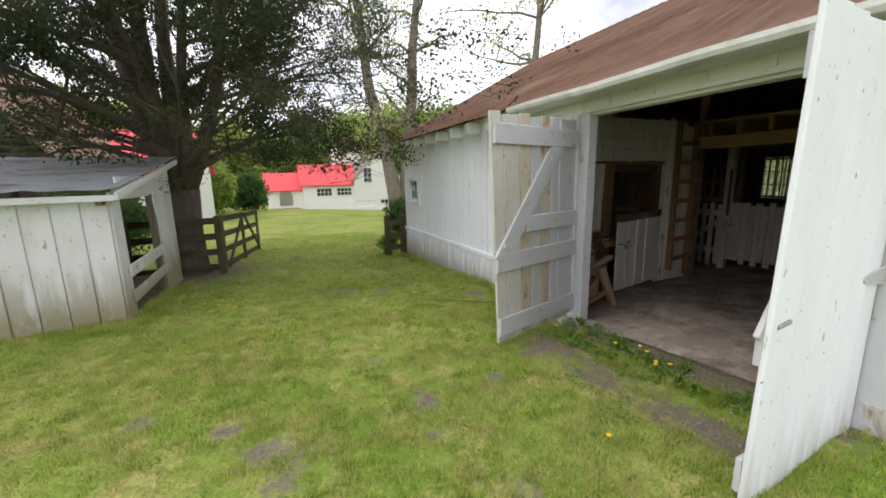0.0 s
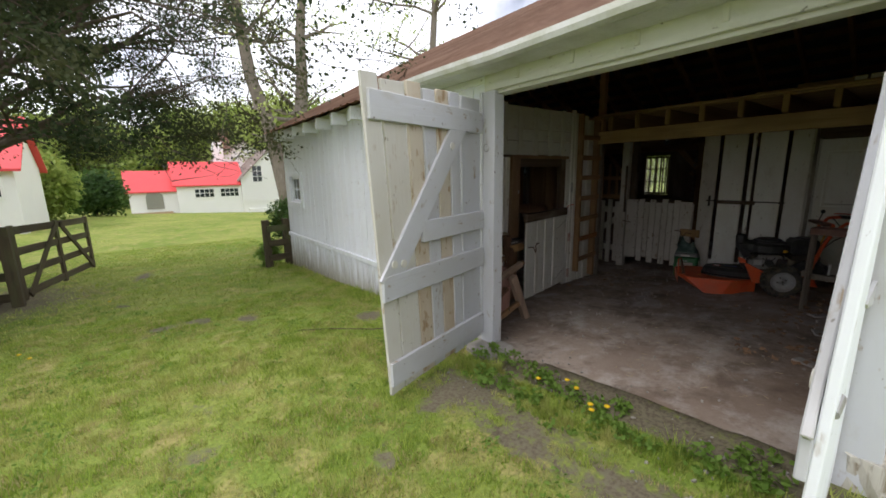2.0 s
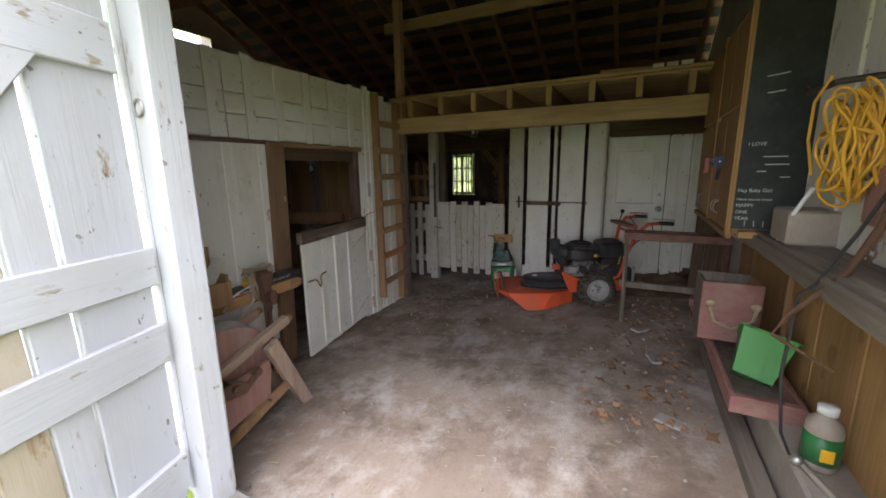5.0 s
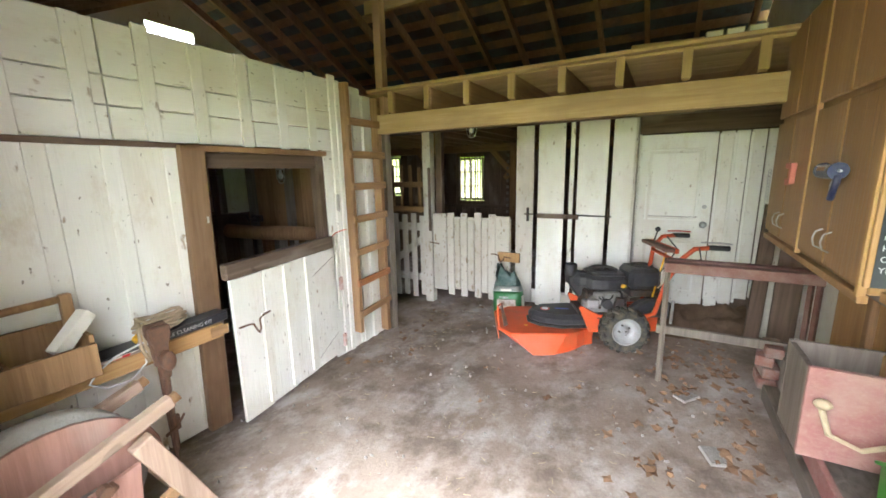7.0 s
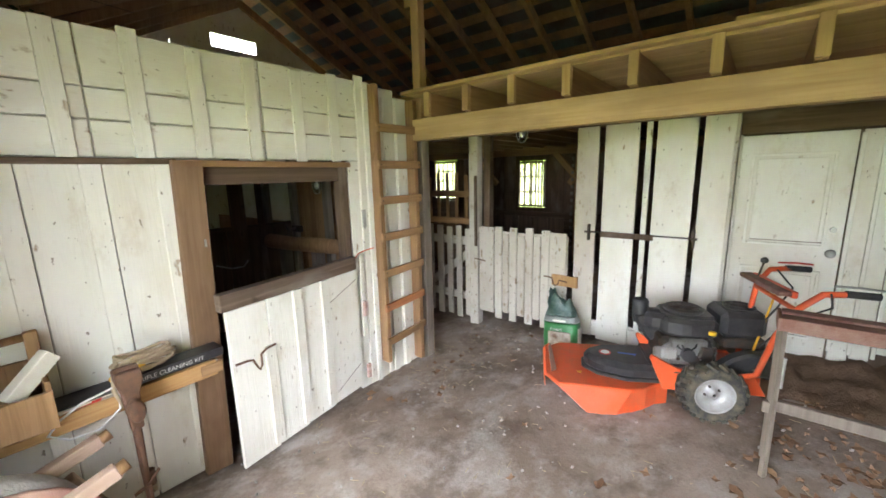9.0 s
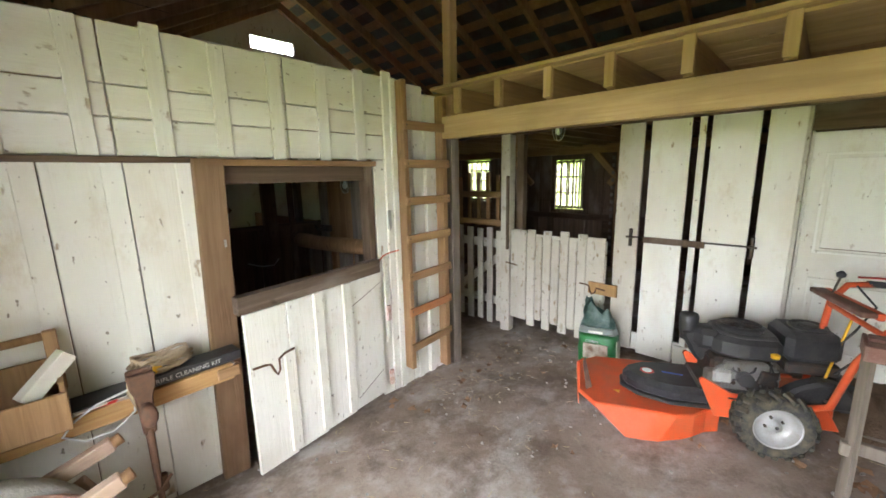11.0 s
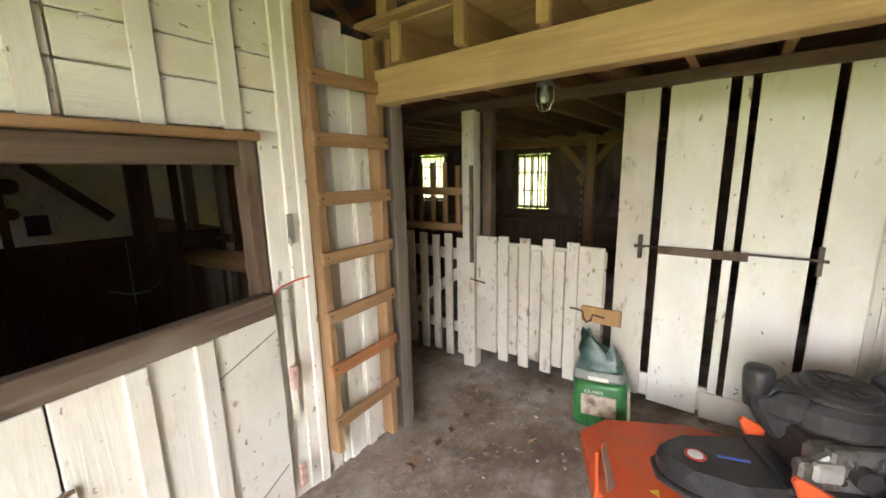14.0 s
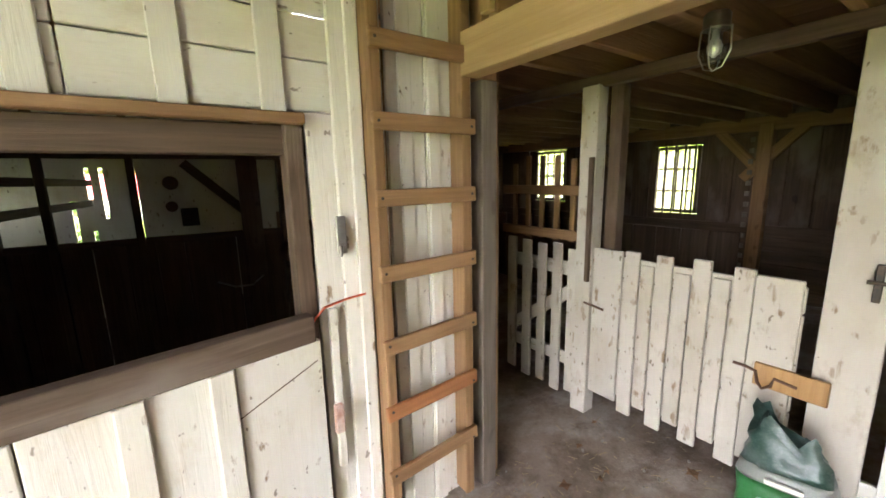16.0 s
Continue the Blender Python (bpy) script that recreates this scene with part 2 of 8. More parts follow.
BARK = mat("bark", lambda k: (k.mix(k.noise(k.place(14, 14, 2), 1.0, 5, 0.6), (0.055, 0.042, 0.032), (0.19, 0.155, 0.125)), k.noise(k.place(20, 20, 2.5), 1.0, 4)), 0.95, 0, 1.0, 0.1)
PALE_BARK = mat("pale_bark", lambda k: (k.mix(k.noise(k.place(8, 8, 3), 1.0, 5, 0.6), (0.09, 0.075, 0.06), (0.30, 0.26, 0.22)), k.noise(k.place(12, 12, 3), 1.0, 4)), 0.95, 0, 1.0, 0.1)


def leafy(name, a, b, c, patch=0.5):
    def build(k):
        k.bsdf.inputs["Subsurface Weight"].default_value = 0.0
        col = k.mix(k.island(), a, b)
        return k.mix(k.step(k.noise(k.place(patch, patch, patch), 1.0, 4), 0.45, 0.62), col, c), None
    m = mat(name, build, 0.6, 0, 0, 0.25)
    nodes, links = m.node_tree.nodes, m.node_tree.links
    bsdf, out = nodes["Principled BSDF"], nodes["Material Output"]
    t, mx = nodes.new("ShaderNodeBsdfTranslucent"), nodes.new("ShaderNodeMixShader")
    mx.inputs[0].default_value = 0.48
    links.new(bsdf.inputs["Base Color"].links[0].from_socket, t.inputs["Color"])
    links.new(bsdf.outputs[0], mx.inputs[1])
    links.new(t.outputs[0], mx.inputs[2])
    links.new(mx.outputs[0], out.inputs["Surface"])
    return m


CEDAR = leafy("cedar_needles", (0.028, 0.050, 0.020), (0.060, 0.088, 0.034), (0.085, 0.09, 0.034))
SPRING = leafy("spring_leaves", (0.30, 0.40, 0.10), (0.46, 0.54, 0.17), (0.36, 0.43, 0.12))
SHRUB = leafy("shrub_leaves", (0.06, 0.13, 0.03), (0.11, 0.18, 0.05), (0.05, 0.10, 0.03))
WOODS = leafy("woods_leaves", (0.23, 0.32, 0.07), (0.36, 0.43, 0.11), (0.19, 0.28, 0.06))
BLADES = leafy("grass_blades", (0.17, 0.285, 0.035), (0.44, 0.53, 0.095), (0.49, 0.49, 0.16), 4.5)
DRY_BLADES = leafy("dry_grass", (0.40, 0.32, 0.15), (0.60, 0.50, 0.27), (0.46, 0.42, 0.18), 5.0)
WEED = leafy("weed_leaves", (0.15, 0.27, 0.04), (0.22, 0.34, 0.07), (0.17, 0.28, 0.05))
PETAL = plain("yellow_petals", (0.80, 0.52, 0.01), 0.6)
DEAD_LEAF = mat("dead_leaves", lambda k: (k.mix(k.island(), (0.17, 0.095, 0.05), (0.33, 0.20, 0.115)), None), 0.8)
STRAW = mat("straw", lambda k: (k.mix(k.island(), (0.30, 0.24, 0.14), (0.45, 0.36, 0.2)), None), 0.85)


def turf(k):
    a, b = k.noise(k.place(0.5, 0.5, 0.5), 1.0, 5, 0.6), k.noise(k.place(2.6, 2.6, 2.6), 1.0, 5, 0.65)
    f = k.noise(k.place(45, 45, 45), 1.0, 3)
    c = k.mix(k.step(a, 0.38, 0.62), (0.18, 0.275, 0.04), (0.33, 0.375, 0.09))
    c = k.mix(k.step(b, 0.50, 0.64, 0, 0.85), c, (0.44, 0.37, 0.15))
    c = k.mix(k.step(k.noise(k.place(7, 7, 7), 1.0, 5, 0.7), 0.52, 0.66, 0, 0.6), c, (0.14, 0.18, 0.03))
    bare = k.n.new("ShaderNodeAttribute")
    bare.attribute_name = "bare"
    soil = k.mix(k.step(f, 0.4, 0.65), (0.13, 0.105, 0.075), (0.30, 0.25, 0.19))
    c = k.mix(k.step(k.math("ADD", bare.outputs["Fac"], k.step(k.noise(k.place(16, 16, 16), 1.0, 5, 0.7), 0.3, 0.7, -0.5, 0.5)), 0.25, 0.75), c, soil)
    c = k.mix(k.step(f, 0.35, 0.7, 0, 0.55), c, (0.06, 0.085, 0.02))
    return c, f


TURF = mat("lawn", turf, 0.95, 0, 0.8, 0.1)


def earth(k):
    a, b = k.noise(k.place(0.9, 0.9, 0.9), 1.0, 6, 0.6), k.noise(k.place(5, 5, 5), 1.0, 6, 0.65)
    f = k.noise(k.place(60, 60, 60), 1.0, 4, 0.6)
    c = k.mix(k.step(a, 0.38, 0.62), (0.215, 0.16, 0.12), (0.34, 0.28, 0.23))
    c = k.mix(k.step(k.noise(k.place(1.3, 1.8, 1.0), 1.0, 7, 0.72, 0.1), 0.52, 0.66, 0, 0.7), c, (0.50, 0.46, 0.42))
    c = k.mix(k.step(b, 0.52, 0.66, 0, 0.55), c, (0.44, 0.40, 0.36))
    c = k.mix(k.step(k.noise(k.place(1.6, 1.6, 1.6), 1.0, 7, 0.75, 0.1), 0.50, 0.63, 0, 0.75), c, (0.125, 0.09, 0.066))
    c = k.mix(k.step(k.noise(k.place(22, 22, 22), 1.0, 5, 0.7), 0.55, 0.70, 0, 0.3), c, (0.17, 0.13, 0.095))
    c = k.mix(k.step(f, 0.5, 0.78, 0, 0.22), c, (0.14, 0.11, 0.085))
    return c, k.math("ADD", k.math("MULTIPLY", b, 2.0), k.math("MULTIPLY", f, 0.5))


EARTH = mat("earth_floor", earth, 0.9, 0, 0.45, 0.25)


def tin(k):
    rib = k.noise(k.place(2.5, 0.8, 2.5), 1.0, 5, 0.6)
    c = k.mix(k.step(rib, 0.35, 0.65), (0.25, 0.14, 0.088), (0.37, 0.235, 0.16))
    c = k.mix(k.step(k.noise(k.place(1.2, 5, 1.2), 1.0, 5, 0.6), 0.5, 0.7, 0, 0.6), c, (0.20, 0.105, 0.068))
    return c, rib


RUSTY_TIN = mat("rusty_tin_roof", tin, 0.75, 0.25, 0.2, 0.3)
GALV = mat("galvanised_sheet", lambda k: (k.mix(k.step(k.noise(k.place(1.5, 4, 1.5), 1.0, 5, 0.6), 0.52, 0.66), (0.60, 0.63, 0.66), (0.28, 0.20, 0.16)), k.noise(k.place(6, 6, 6), 1.0, 3)), 0.5, 0.5, 0.2)
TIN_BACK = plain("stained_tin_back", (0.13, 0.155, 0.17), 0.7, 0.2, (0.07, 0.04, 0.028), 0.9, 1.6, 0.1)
RED_ROOF = plain("red_roof", (0.74, 0.075, 0.08), 0.45, 0, (0.66, 0.12, 0.11), 0.3, 0.6)
SHINGLE = plain("grey_brown_shingle", (0.26, 0.21, 0.18), 0.9, 0, (0.17, 0.14, 0.12), 0.6, 2.0, 0.3)
HOUSE_WHITE = plain("house_white", (0.88, 0.88, 0.86), 0.7, 0, (0.80, 0.80, 0.78), 0.3, 0.7)
LOG = timber("dark_logs", (0.07, 0.06, 0.05), (0.035, 0.03, 0.026))


def see_through(name, tint, gloss=0.04):
    m = bpy.data.materials.new(name)
    m.use_nodes = True
    nodes, links = m.node_tree.nodes, m.node_tree.links
    out, tr, gl, mx = nodes["Material Output"], nodes.new("ShaderNodeBsdfTransparent"), nodes.new("ShaderNodeBsdfGlossy"), nodes.new("ShaderNodeMixShader")
    tr.inputs["Color"].default_value = (*tint, 1)
    gl.inputs["Roughness"].default_value = 0.05
    mx.inputs[0].default_value = gloss
    links.new(tr.outputs[0], mx.inputs[1])
    links.new(gl.outputs[0], mx.inputs[2])
    links.new(mx.outputs[0], out.inputs["Surface"])
    return m


def whitened_glass():
    """Clear pane with a pale haze added to whiten the overbright view; scatters part of the daylight."""
    m = see_through("window_glass", (0.9, 0.92, 0.88), 0.06)
    nodes, links = m.node_tree.nodes, m.node_tree.links
    out = nodes["Material Output"]
    haze_film, mx = nodes.new("ShaderNodeBsdfTranslucent"), nodes.new("ShaderNodeMixShader")
    haze_film.inputs["Color"].default_value = (0.85, 0.83, 0.66, 1)
    mx.inputs[0].default_value = 0.16
    links.new(out.inputs["Surface"].links[0].from_socket, mx.inputs[1])
    links.new(haze_film.outputs[0], mx.inputs[2])
    links.new(mx.outputs[0], out.inputs["Surface"])
    return m


GLASS = whitened_glass()
JAR_GLASS = see_through("lamp_glass", (0.75, 0.8, 0.8), 0.15)
DARK_GLASS = plain("dark_panes", (0.02, 0.025, 0.03), 0.1, 0, (0.05, 0.06, 0.07), 0.3, 2, 0, 0.6)


# ---- building helpers ----
def thing(name, at, label, category, group="", kind=""):
    ob = new(name)
    ob.location = at
    ob.empty_display_size = 0.1
    return tagged(ob, label, category, group, kind)


def mesh_from(bm, name):
    me = bpy.data.meshes.new(name)
    bm.to_mesh(me)
    bm.free()
    return me


def part(name, bm, material, parent, label="", smooth=False, m=None):
    """Links a bmesh, in its parent's own coordinates, as one mesh object."""
    me = mesh_from(bm, name)
    me.materials.append(material)
    if smooth:
        me.polygons.foreach_set("use_smooth", [True] * len(me.polygons))
    ob = new(name, me)
    ob.parent = parent
    if m is not None:
        ob.matrix_basis = m
    return tagged(ob, label)


def solid(name, bm, material, label, category, at=(0, 0, 0), kind="", group="", smooth=False):
    """A thing that is one mesh."""
    ob = part(name, bm, material, None, "", smooth)
    ob.location = at
    return tagged(ob, label, category, group, kind)


def add_box(bm, lo, hi, bevel=0.0):
    r = bmesh.ops.create_cube(bm, size=1.0)
    c, d = [(a + b) / 2 for a, b in zip(lo, hi)], [b - a for a, b in zip(lo, hi)]
    for v in r["verts"]:
        v.co = Vector((c[0] + v.co.x * d[0], c[1] + v.co.y * d[1], c[2] + v.co.z * d[2]))
    if bevel:
        edges = list({e for v in r["verts"] for e in v.link_edges})
        bmesh.ops.bevel(bm, geom=edges, offset=bevel, segments=1, affect="EDGES")
    return bm


def box(lo, hi, bevel=0.004):
    return add_box(bmesh.new(), lo, hi, bevel)


def rod(bm, a, b, r, r2=None, n=10):
    """A round bar from a to b."""
    a, b = Vector(a), Vector(b)
    d = b - a
    r2 = r if r2 is None else r2
    m = Matrix.Translation((a + b) / 2) @ d.to_track_quat("Z", "Y").to_matrix().to_4x4()
    bmesh.ops.create_cone(bm, cap_ends=True, segments=n, radius1=r, radius2=r2, depth=d.length, matrix=m)
    return bm


def bar(a, b, r, r2=None, n=10):
    return rod(bmesh.new(), a, b, r, r2, n)


def tube(bm, pts, r, n=8, closed=False):
    """A pipe along points; r is one radius or one for each point."""
    pts = [Vector(p) for p in pts]
    rs = r if isinstance(r, (list, tuple)) else [r] * len(pts)
    rings, side = [], Vector((0.31, 0.17, 0.93))
    for i, p in enumerate(pts):
        t = (pts[min(i + 1, len(pts) - 1)] - pts[max(i - 1, 0)]).normalized()
        u = side - t * side.dot(t)
        if u.length < 1e-3:
            u = Vector((1, 0, 0)) - t * t.x
        u.normalize()
        side = u
        w = t.cross(u)
        rings.append([bm.verts.new(p + (u * math.cos(2 * math.pi * j / n) + w * math.sin(2 * math.pi * j / n)) * rs[i]) for j in range(n)])
    for a, b in zip(rings, rings[1:]):
        for j in range(n):
            bm.faces.new((a[j], a[(j + 1) % n], b[(j + 1) % n], b[j]))
    bm.faces.new(rings[0][::-1])
    bm.faces.new(rings[-1])
    return bm


def lathe(profile, n=20, axis="Z", caps=True):
    """A turned body from (radius, height) pairs."""
    bm = bmesh.new()
    rings = [[bm.verts.new((max(r, 1e-4) * math.cos(2 * math.pi * j / n), max(r, 1e-4) * math.sin(2 * math.pi * j / n), h)) for j in range(n)] for r, h in profile]
    for a, b in zip(rings, rings[1:]):
        for j in range(n):
            bm.faces.new((a[j], a[(j + 1) % n], b[(j + 1) % n], b[j]))
    if caps:
        bm.faces.new(rings[0][::-1])
        bm.faces.new(rings[-1])
    if axis == "X":
        bmesh.ops.transform(bm, matrix=Matrix.Rotation(math.pi / 2, 4, "Y"), verts=bm.verts)
    if axis == "Y":
        bmesh.ops.transform(bm, matrix=Matrix.Rotation(-math.pi / 2, 4, "X"), verts=bm.verts)
    return bm


def prism(outline, lo, hi, axis="Y", bevel=0.0):
    """A flat outline of 2D points pushed from lo to hi along an axis."""
    bm = bmesh.new()
    def at(p, d):
        return {"X": (d, p[0], p[1]), "Y": (p[0], d, p[1]), "Z": (p[0], p[1], d)}[axis]
    a, b = [bm.verts.new(at(p, lo)) for p in outline], [bm.verts.new(at(p, hi)) for p in outline]
    bm.faces.new(a)
    bm.faces.new(b[::-1])
    for i in range(len(a)):
        j = (i + 1) % len(a)
        bm.faces.new((a[j], a[i], b[i], b[j]))
    bmesh.ops.recalc_face_normals(bm, faces=bm.faces)
    if bevel:
        bmesh.ops.bevel(bm, geom=bm.edges[:], offset=bevel, segments=1, affect="EDGES")
    return bm


PLANKS = {}


def plank_mesh(w, t, length, material, wane):
    key = (round(w, 3), round(t, 3), round(length, 3), material.name, wane)
    if key not in PLANKS:
        bm = box((-w / 2, -t / 2, 0), (w / 2, t / 2, length), min(0.004, t * 0.2))
        if wane:
            for v in bm.verts:
                if v.co.z > length * 0.5:
                    v.co.z += wane * math.sin(v.co.x * 31 + w * 90)
        me = mesh_from(bm, "plank")
        me.materials.append(material)
        PLANKS[key] = me
    return PLANKS[key]


def plank(parent, name, a, b, w, t, normal, material, label="", wane=0.0):
    """A board from a to b (its middle line), w wide and t thick, facing normal. Its length is its own z axis."""
    a, b = Vector(a), Vector(b)
    z = (b - a).normalized()
    y = Vector(normal)
    y = (y - z * y.dot(z)).normalized()
    x = y.cross(z)
    ob = new(name, plank_mesh(w, t, (b - a).length, material, wane))
    m = Matrix((x, y, z)).transposed().to_4x4()
    m.translation = a
    ob.parent = parent
    ob.matrix_basis = (Matrix.Translation(-parent.location) @ m) if parent else m
    return tagged(ob, label)


def jit(s):
    return random.uniform(-s, s)


def ground_z(x, y):
    """Height of the lawn: level before the doors, falling gently to the north."""
    z = 0.02 - 0.031 * (y + math.sqrt(y * y + 0.6)) if y < 6 else 0.02 - 0.031 * (6 + math.sqrt(36.6)) - 0.046 * (y - 6) + 0.0003 * max(0, y - 30) ** 1.5
    far = max(0.0, min(1.0, (y - 12) / 28))
    z -= 0.06 * (max(-20, min(25, x)) - 4) * far * far * (3 - 2 * far)
    if -0.75 < x < 0.3 and -2.7 < y < 0.25:
        f = min(1.0, (x + 0.75) / 0.5) * min(1.0, (y + 2.7) / 0.2) * min(1.0, (0.25 - y) / 0.2)
        return z * (1 - f) + (floor_z(x, y) - 0.006 + 0.02 * noise.noise((x * 5, y * 5, 4.0))) * f
    return z + 0.03 * noise.noise((x * 0.35, y * 0.35, 3.0)) + 0.012 * noise.noise((x * 1.7, y * 1.7, 9.0))


def bareness(x, y):
    """How bare the lawn is: worn patches, the strip before the floor, the earth under the cedar."""
    n = noise.noise((x * 0.9, y * 0.9, 11.0)) + 0.5 * noise.noise((x * 3.0, y * 3.0, 17.0))
    b = max(0.0, min(1.0, (-0.50 - n) / 0.25)) if y < 9 else 0.0
    for cx, cy, r in ((-3.14, -0.9, 0.19), (-2.95, -1.05, 0.17), (-3.37, -0.63, 0.14), (-2.3, -0.09, 0.17), (-2.12, -0.79, 0.17), (-2.15, -1.21, 0.12), (-3.9, -0.28, 0.15), (-3.05, -1.21, 0.14), (-1.5, -0.75, 0.14), (-1.95, -1.75, 0.12)):
        b = max(b, 1.1 - math.hypot(x - cx, y - cy) / r + 0.9 * noise.noise((x * 6, y * 6, 2.0)))
    if x > -0.28 and -2.4 < y < 0.1:
        b = max(b, 1.0 + 0.7 * noise.noise((x * 4, y * 4, 2.0)))
    if -0.95 < x < -0.5 and -2.2 < y < -0.15:
        b = max(b, 0.8 - abs(x + 0.72) * 2.2 + 0.7 * noise.noise((x * 5, y * 3, 6.0)))
    b = max(b, 0.9 - 0.5 * max(0.0, math.hypot(x + 4.75, (y - 6.2)) - 0.6))
    return max(0.0, min(1.0, b))


def floor_z(x, y):
    """Height of the barn's trodden floor, which rises towards the work counter."""
    return -0.075 * (max(-2.6, min(y, 1.6)) + 1.17) + 0.012 * noise.noise((x * 1.3, y * 1.3, 5.0)) + 0.006 * noise.noise((x * 5, y * 5, 1.0))

# ---- ground and floor ----
X0, X1, Y0, Y1 = 0.0, 8.2, -2.52, 5.95
EAVE, RIDGE_X, RIDGE_Z = 2.42, 4.1, 4.62


def ground_sheet():
    def steps(edge):
        near = [i * 0.1 for i in range(-42, 43)]
        far = [4.5, 5.0, 5.5, 6, 6.6, 7.2, 8, 9, 10, 11, 13, 16, 20, 26, 34, 45, 60, 90, 150, 300, 700, 1500]
        return [-f for f in far[::-1]] + near + far
    xs, ys = [x - 2.0 for x in steps(0)], [y + 2.0 for y in steps(0)]
    bm = bmesh.new()
    grid = []
    for x in xs:
        row = []
        for y in ys:
            z = ground_z(x, min(y, 60)) if y > -60 else 0.0
            if X0 + 0.15 < x < X1 and Y0 < y < Y1:
                z = min(z, floor_z(x, y)) - 0.25
            row.append(bm.verts.new((x, y, z)))
        grid.append(row)
    for i in range(len(xs) - 1):
        for j in range(len(ys) - 1):
            bm.faces.new((grid[i][j], grid[i + 1][j], grid[i + 1][j + 1], grid[i][j + 1]))
    spots = [bareness(v.co.x, v.co.y) if abs(v.co.x) < 12 and abs(v.co.y) < 14 else 0.0 for v in bm.verts]
    ob = solid("ground", bm, TURF, "lawn of short grass with bare patches round the barn", "lawn", kind="structure", smooth=True)
    ob.data.attributes.new("bare", "FLOAT", "POINT").data.foreach_set("value", spots)
    return ob


def barn_floor():
    bm = bmesh.new()
    nx, ny = 70, 76
    rows = []
    for i in range(nx + 1):
        row = []
        for j in range(ny + 1):
            y = Y0 + 0.05 + (Y1 - Y0 - 0.1) * j / ny
            x = X0 + 0.1 + (X1 - 0.15) * i / nx
            if i == 0:
                x = -0.24 + 0.16 * noise.noise((y * 1.6, 2, 0)) + 0.11 * noise.noise((y * 6, 2, 0)) if -2.2 < y < -0.1 else 0.13
            z = floor_z(x, y)
            row.append(bm.verts.new((x, y, z - (0.028 if i == 0 else 0))))
        rows.append(row)
    for i in range(nx):
        for j in range(ny):
            bm.faces.new((rows[i][j], rows[i + 1][j], rows[i + 1][j + 1], rows[i][j + 1]))
    return solid("floor", bm, EARTH, "trodden earth barn floor with pale dusty patches", "floor", kind="structure", smooth=True)


ground_sheet()
barn_floor()


# ---- barn walls ----
def upright_row(parent, x, y_from, y_to, z_lo, z_hi, w, t, normal, material, gap=0.004, name="board", wobble=0.008):
    """Vertical boards side by side along y (or along x when the wall faces y)."""
    along_y = abs(normal[0]) > 0.5
    a, b = (y_from, y_to)
    n = max(1, round(abs(b - a) / w))
    step = (b - a) / n
    for i in range(n):
        c = a + step * (i + 0.5)
        lo = z_lo(c) if callable(z_lo) else z_lo
        hi = z_hi(c) if callable(z_hi) else z_hi
        off = jit(0.002)
        p = (x + off, c) if along_y else (c, x + off)
        plank(parent, name, (*p, lo + jit(wobble)), (*p, hi), abs(step) - gap, t, normal, material)


def roof_z(x):
    return EAVE + (RIDGE_Z - EAVE) * (x / RIDGE_X if x < RIDGE_X else (X1 - x) / (X1 - RIDGE_X))


# front wall, north of the doors: tall boards above a drip strip, short boards below
wall_front = tagged(part("wall_front", box((0.05, 0.02, -0.55), (0.14, 4.95, 2.40), 0), WHITE_OUT, None), "white-painted vertical board front wall of the barn", "wall", kind="structure")
add = box((0.05, 5.62, -0.55), (0.14, 5.95, 2.40), 0)
add_box(add, (0.05, 4.95, -0.55), (0.14, 5.62, 0.98))
add_box(add, (0.05, 4.95, 1.50), (0.14, 5.62, 2.40))
part("wall_core", add, WHITE_OUT, wall_front)


def foot(y):
    return ground_z(0, y) - 0.03


upright_row(wall_front, 0.03, 0.03, 4.95, 0.34, 2.22, 0.2, 0.025, (-1, 0, 0), WHITE_OUT, 0.010)
upright_row(wall_front, 0.03, 5.62, 5.95, 0.34, 2.22, 0.16, 0.025, (-1, 0, 0), WHITE_OUT, 0.006)
upright_row(wall_front, 0.03, 4.95, 5.62, 0.34, 0.98, 0.17, 0.025, (-1, 0, 0), WHITE_OUT, 0.006)
upright_row(wall_front, 0.03, 4.95, 5.62, 1.50, 2.22, 0.17, 0.025, (-1, 0, 0), WHITE_OUT, 0.006)
upright_row(wall_front, 0.02, 0.03, 5.95, foot, 0.31, 0.165, 0.022, (-1, 0, 0), WHITE_OUT, 0.012)
for y in [0.25 + 0.165 * i for i in range(35)]:
    plank(wall_front, "batten", (0.002, y, foot(y)), (0.002, y, 0.29), 0.035, 0.014, (-1, 0, 0), WHITE_OUT)
plank(wall_front, "drip_strip", (0.0, 0.03, 0.325), (0.0, 5.97, 0.325), 0.07, 0.03, (-1, 0, 0), WHITE_OUT)
plank(wall_front, "top_board", (0.008, 0.03, 2.29), (0.008, 5.97, 2.29), 0.17, 0.03, (-1, 0, 0), WHITE_OUT)
# head over the opening
plank(wall_front, "head_board", (-0.01, 0.04, 2.25), (-0.01, -2.5, 2.25), 0.24, 0.04, (-1, 0, 0), FRIEZE)
plank(wall_front, "head_beam", (0.07, 0.04, 2.15), (0.07, -2.5, 2.15), 0.09, 0.12, (-1, 0, 0), FRIEZE)
for y in (-0.32, -0.78, -1.2, -1.62, -2.05):
    plank(wall_front, "head_batten", (-0.036, y, 2.17), (-0.036, y, 2.36), 0.03, 0.012, (-1, 0, 0), FRIEZE)
# posts of the opening
plank(wall_front, "door_post", (0.03, 0.01, -0.05), (0.03, 0.0, 2.13), 0.15, 0.11, (-1, 0, 0), WHITE_LEAF)
plank(wall_front, "door_post", (0.03, -2.30, -0.05), (0.03, -2.30, 2.13), 0.14, 0.11, (-1, 0, 0), WHITE_LEAF)
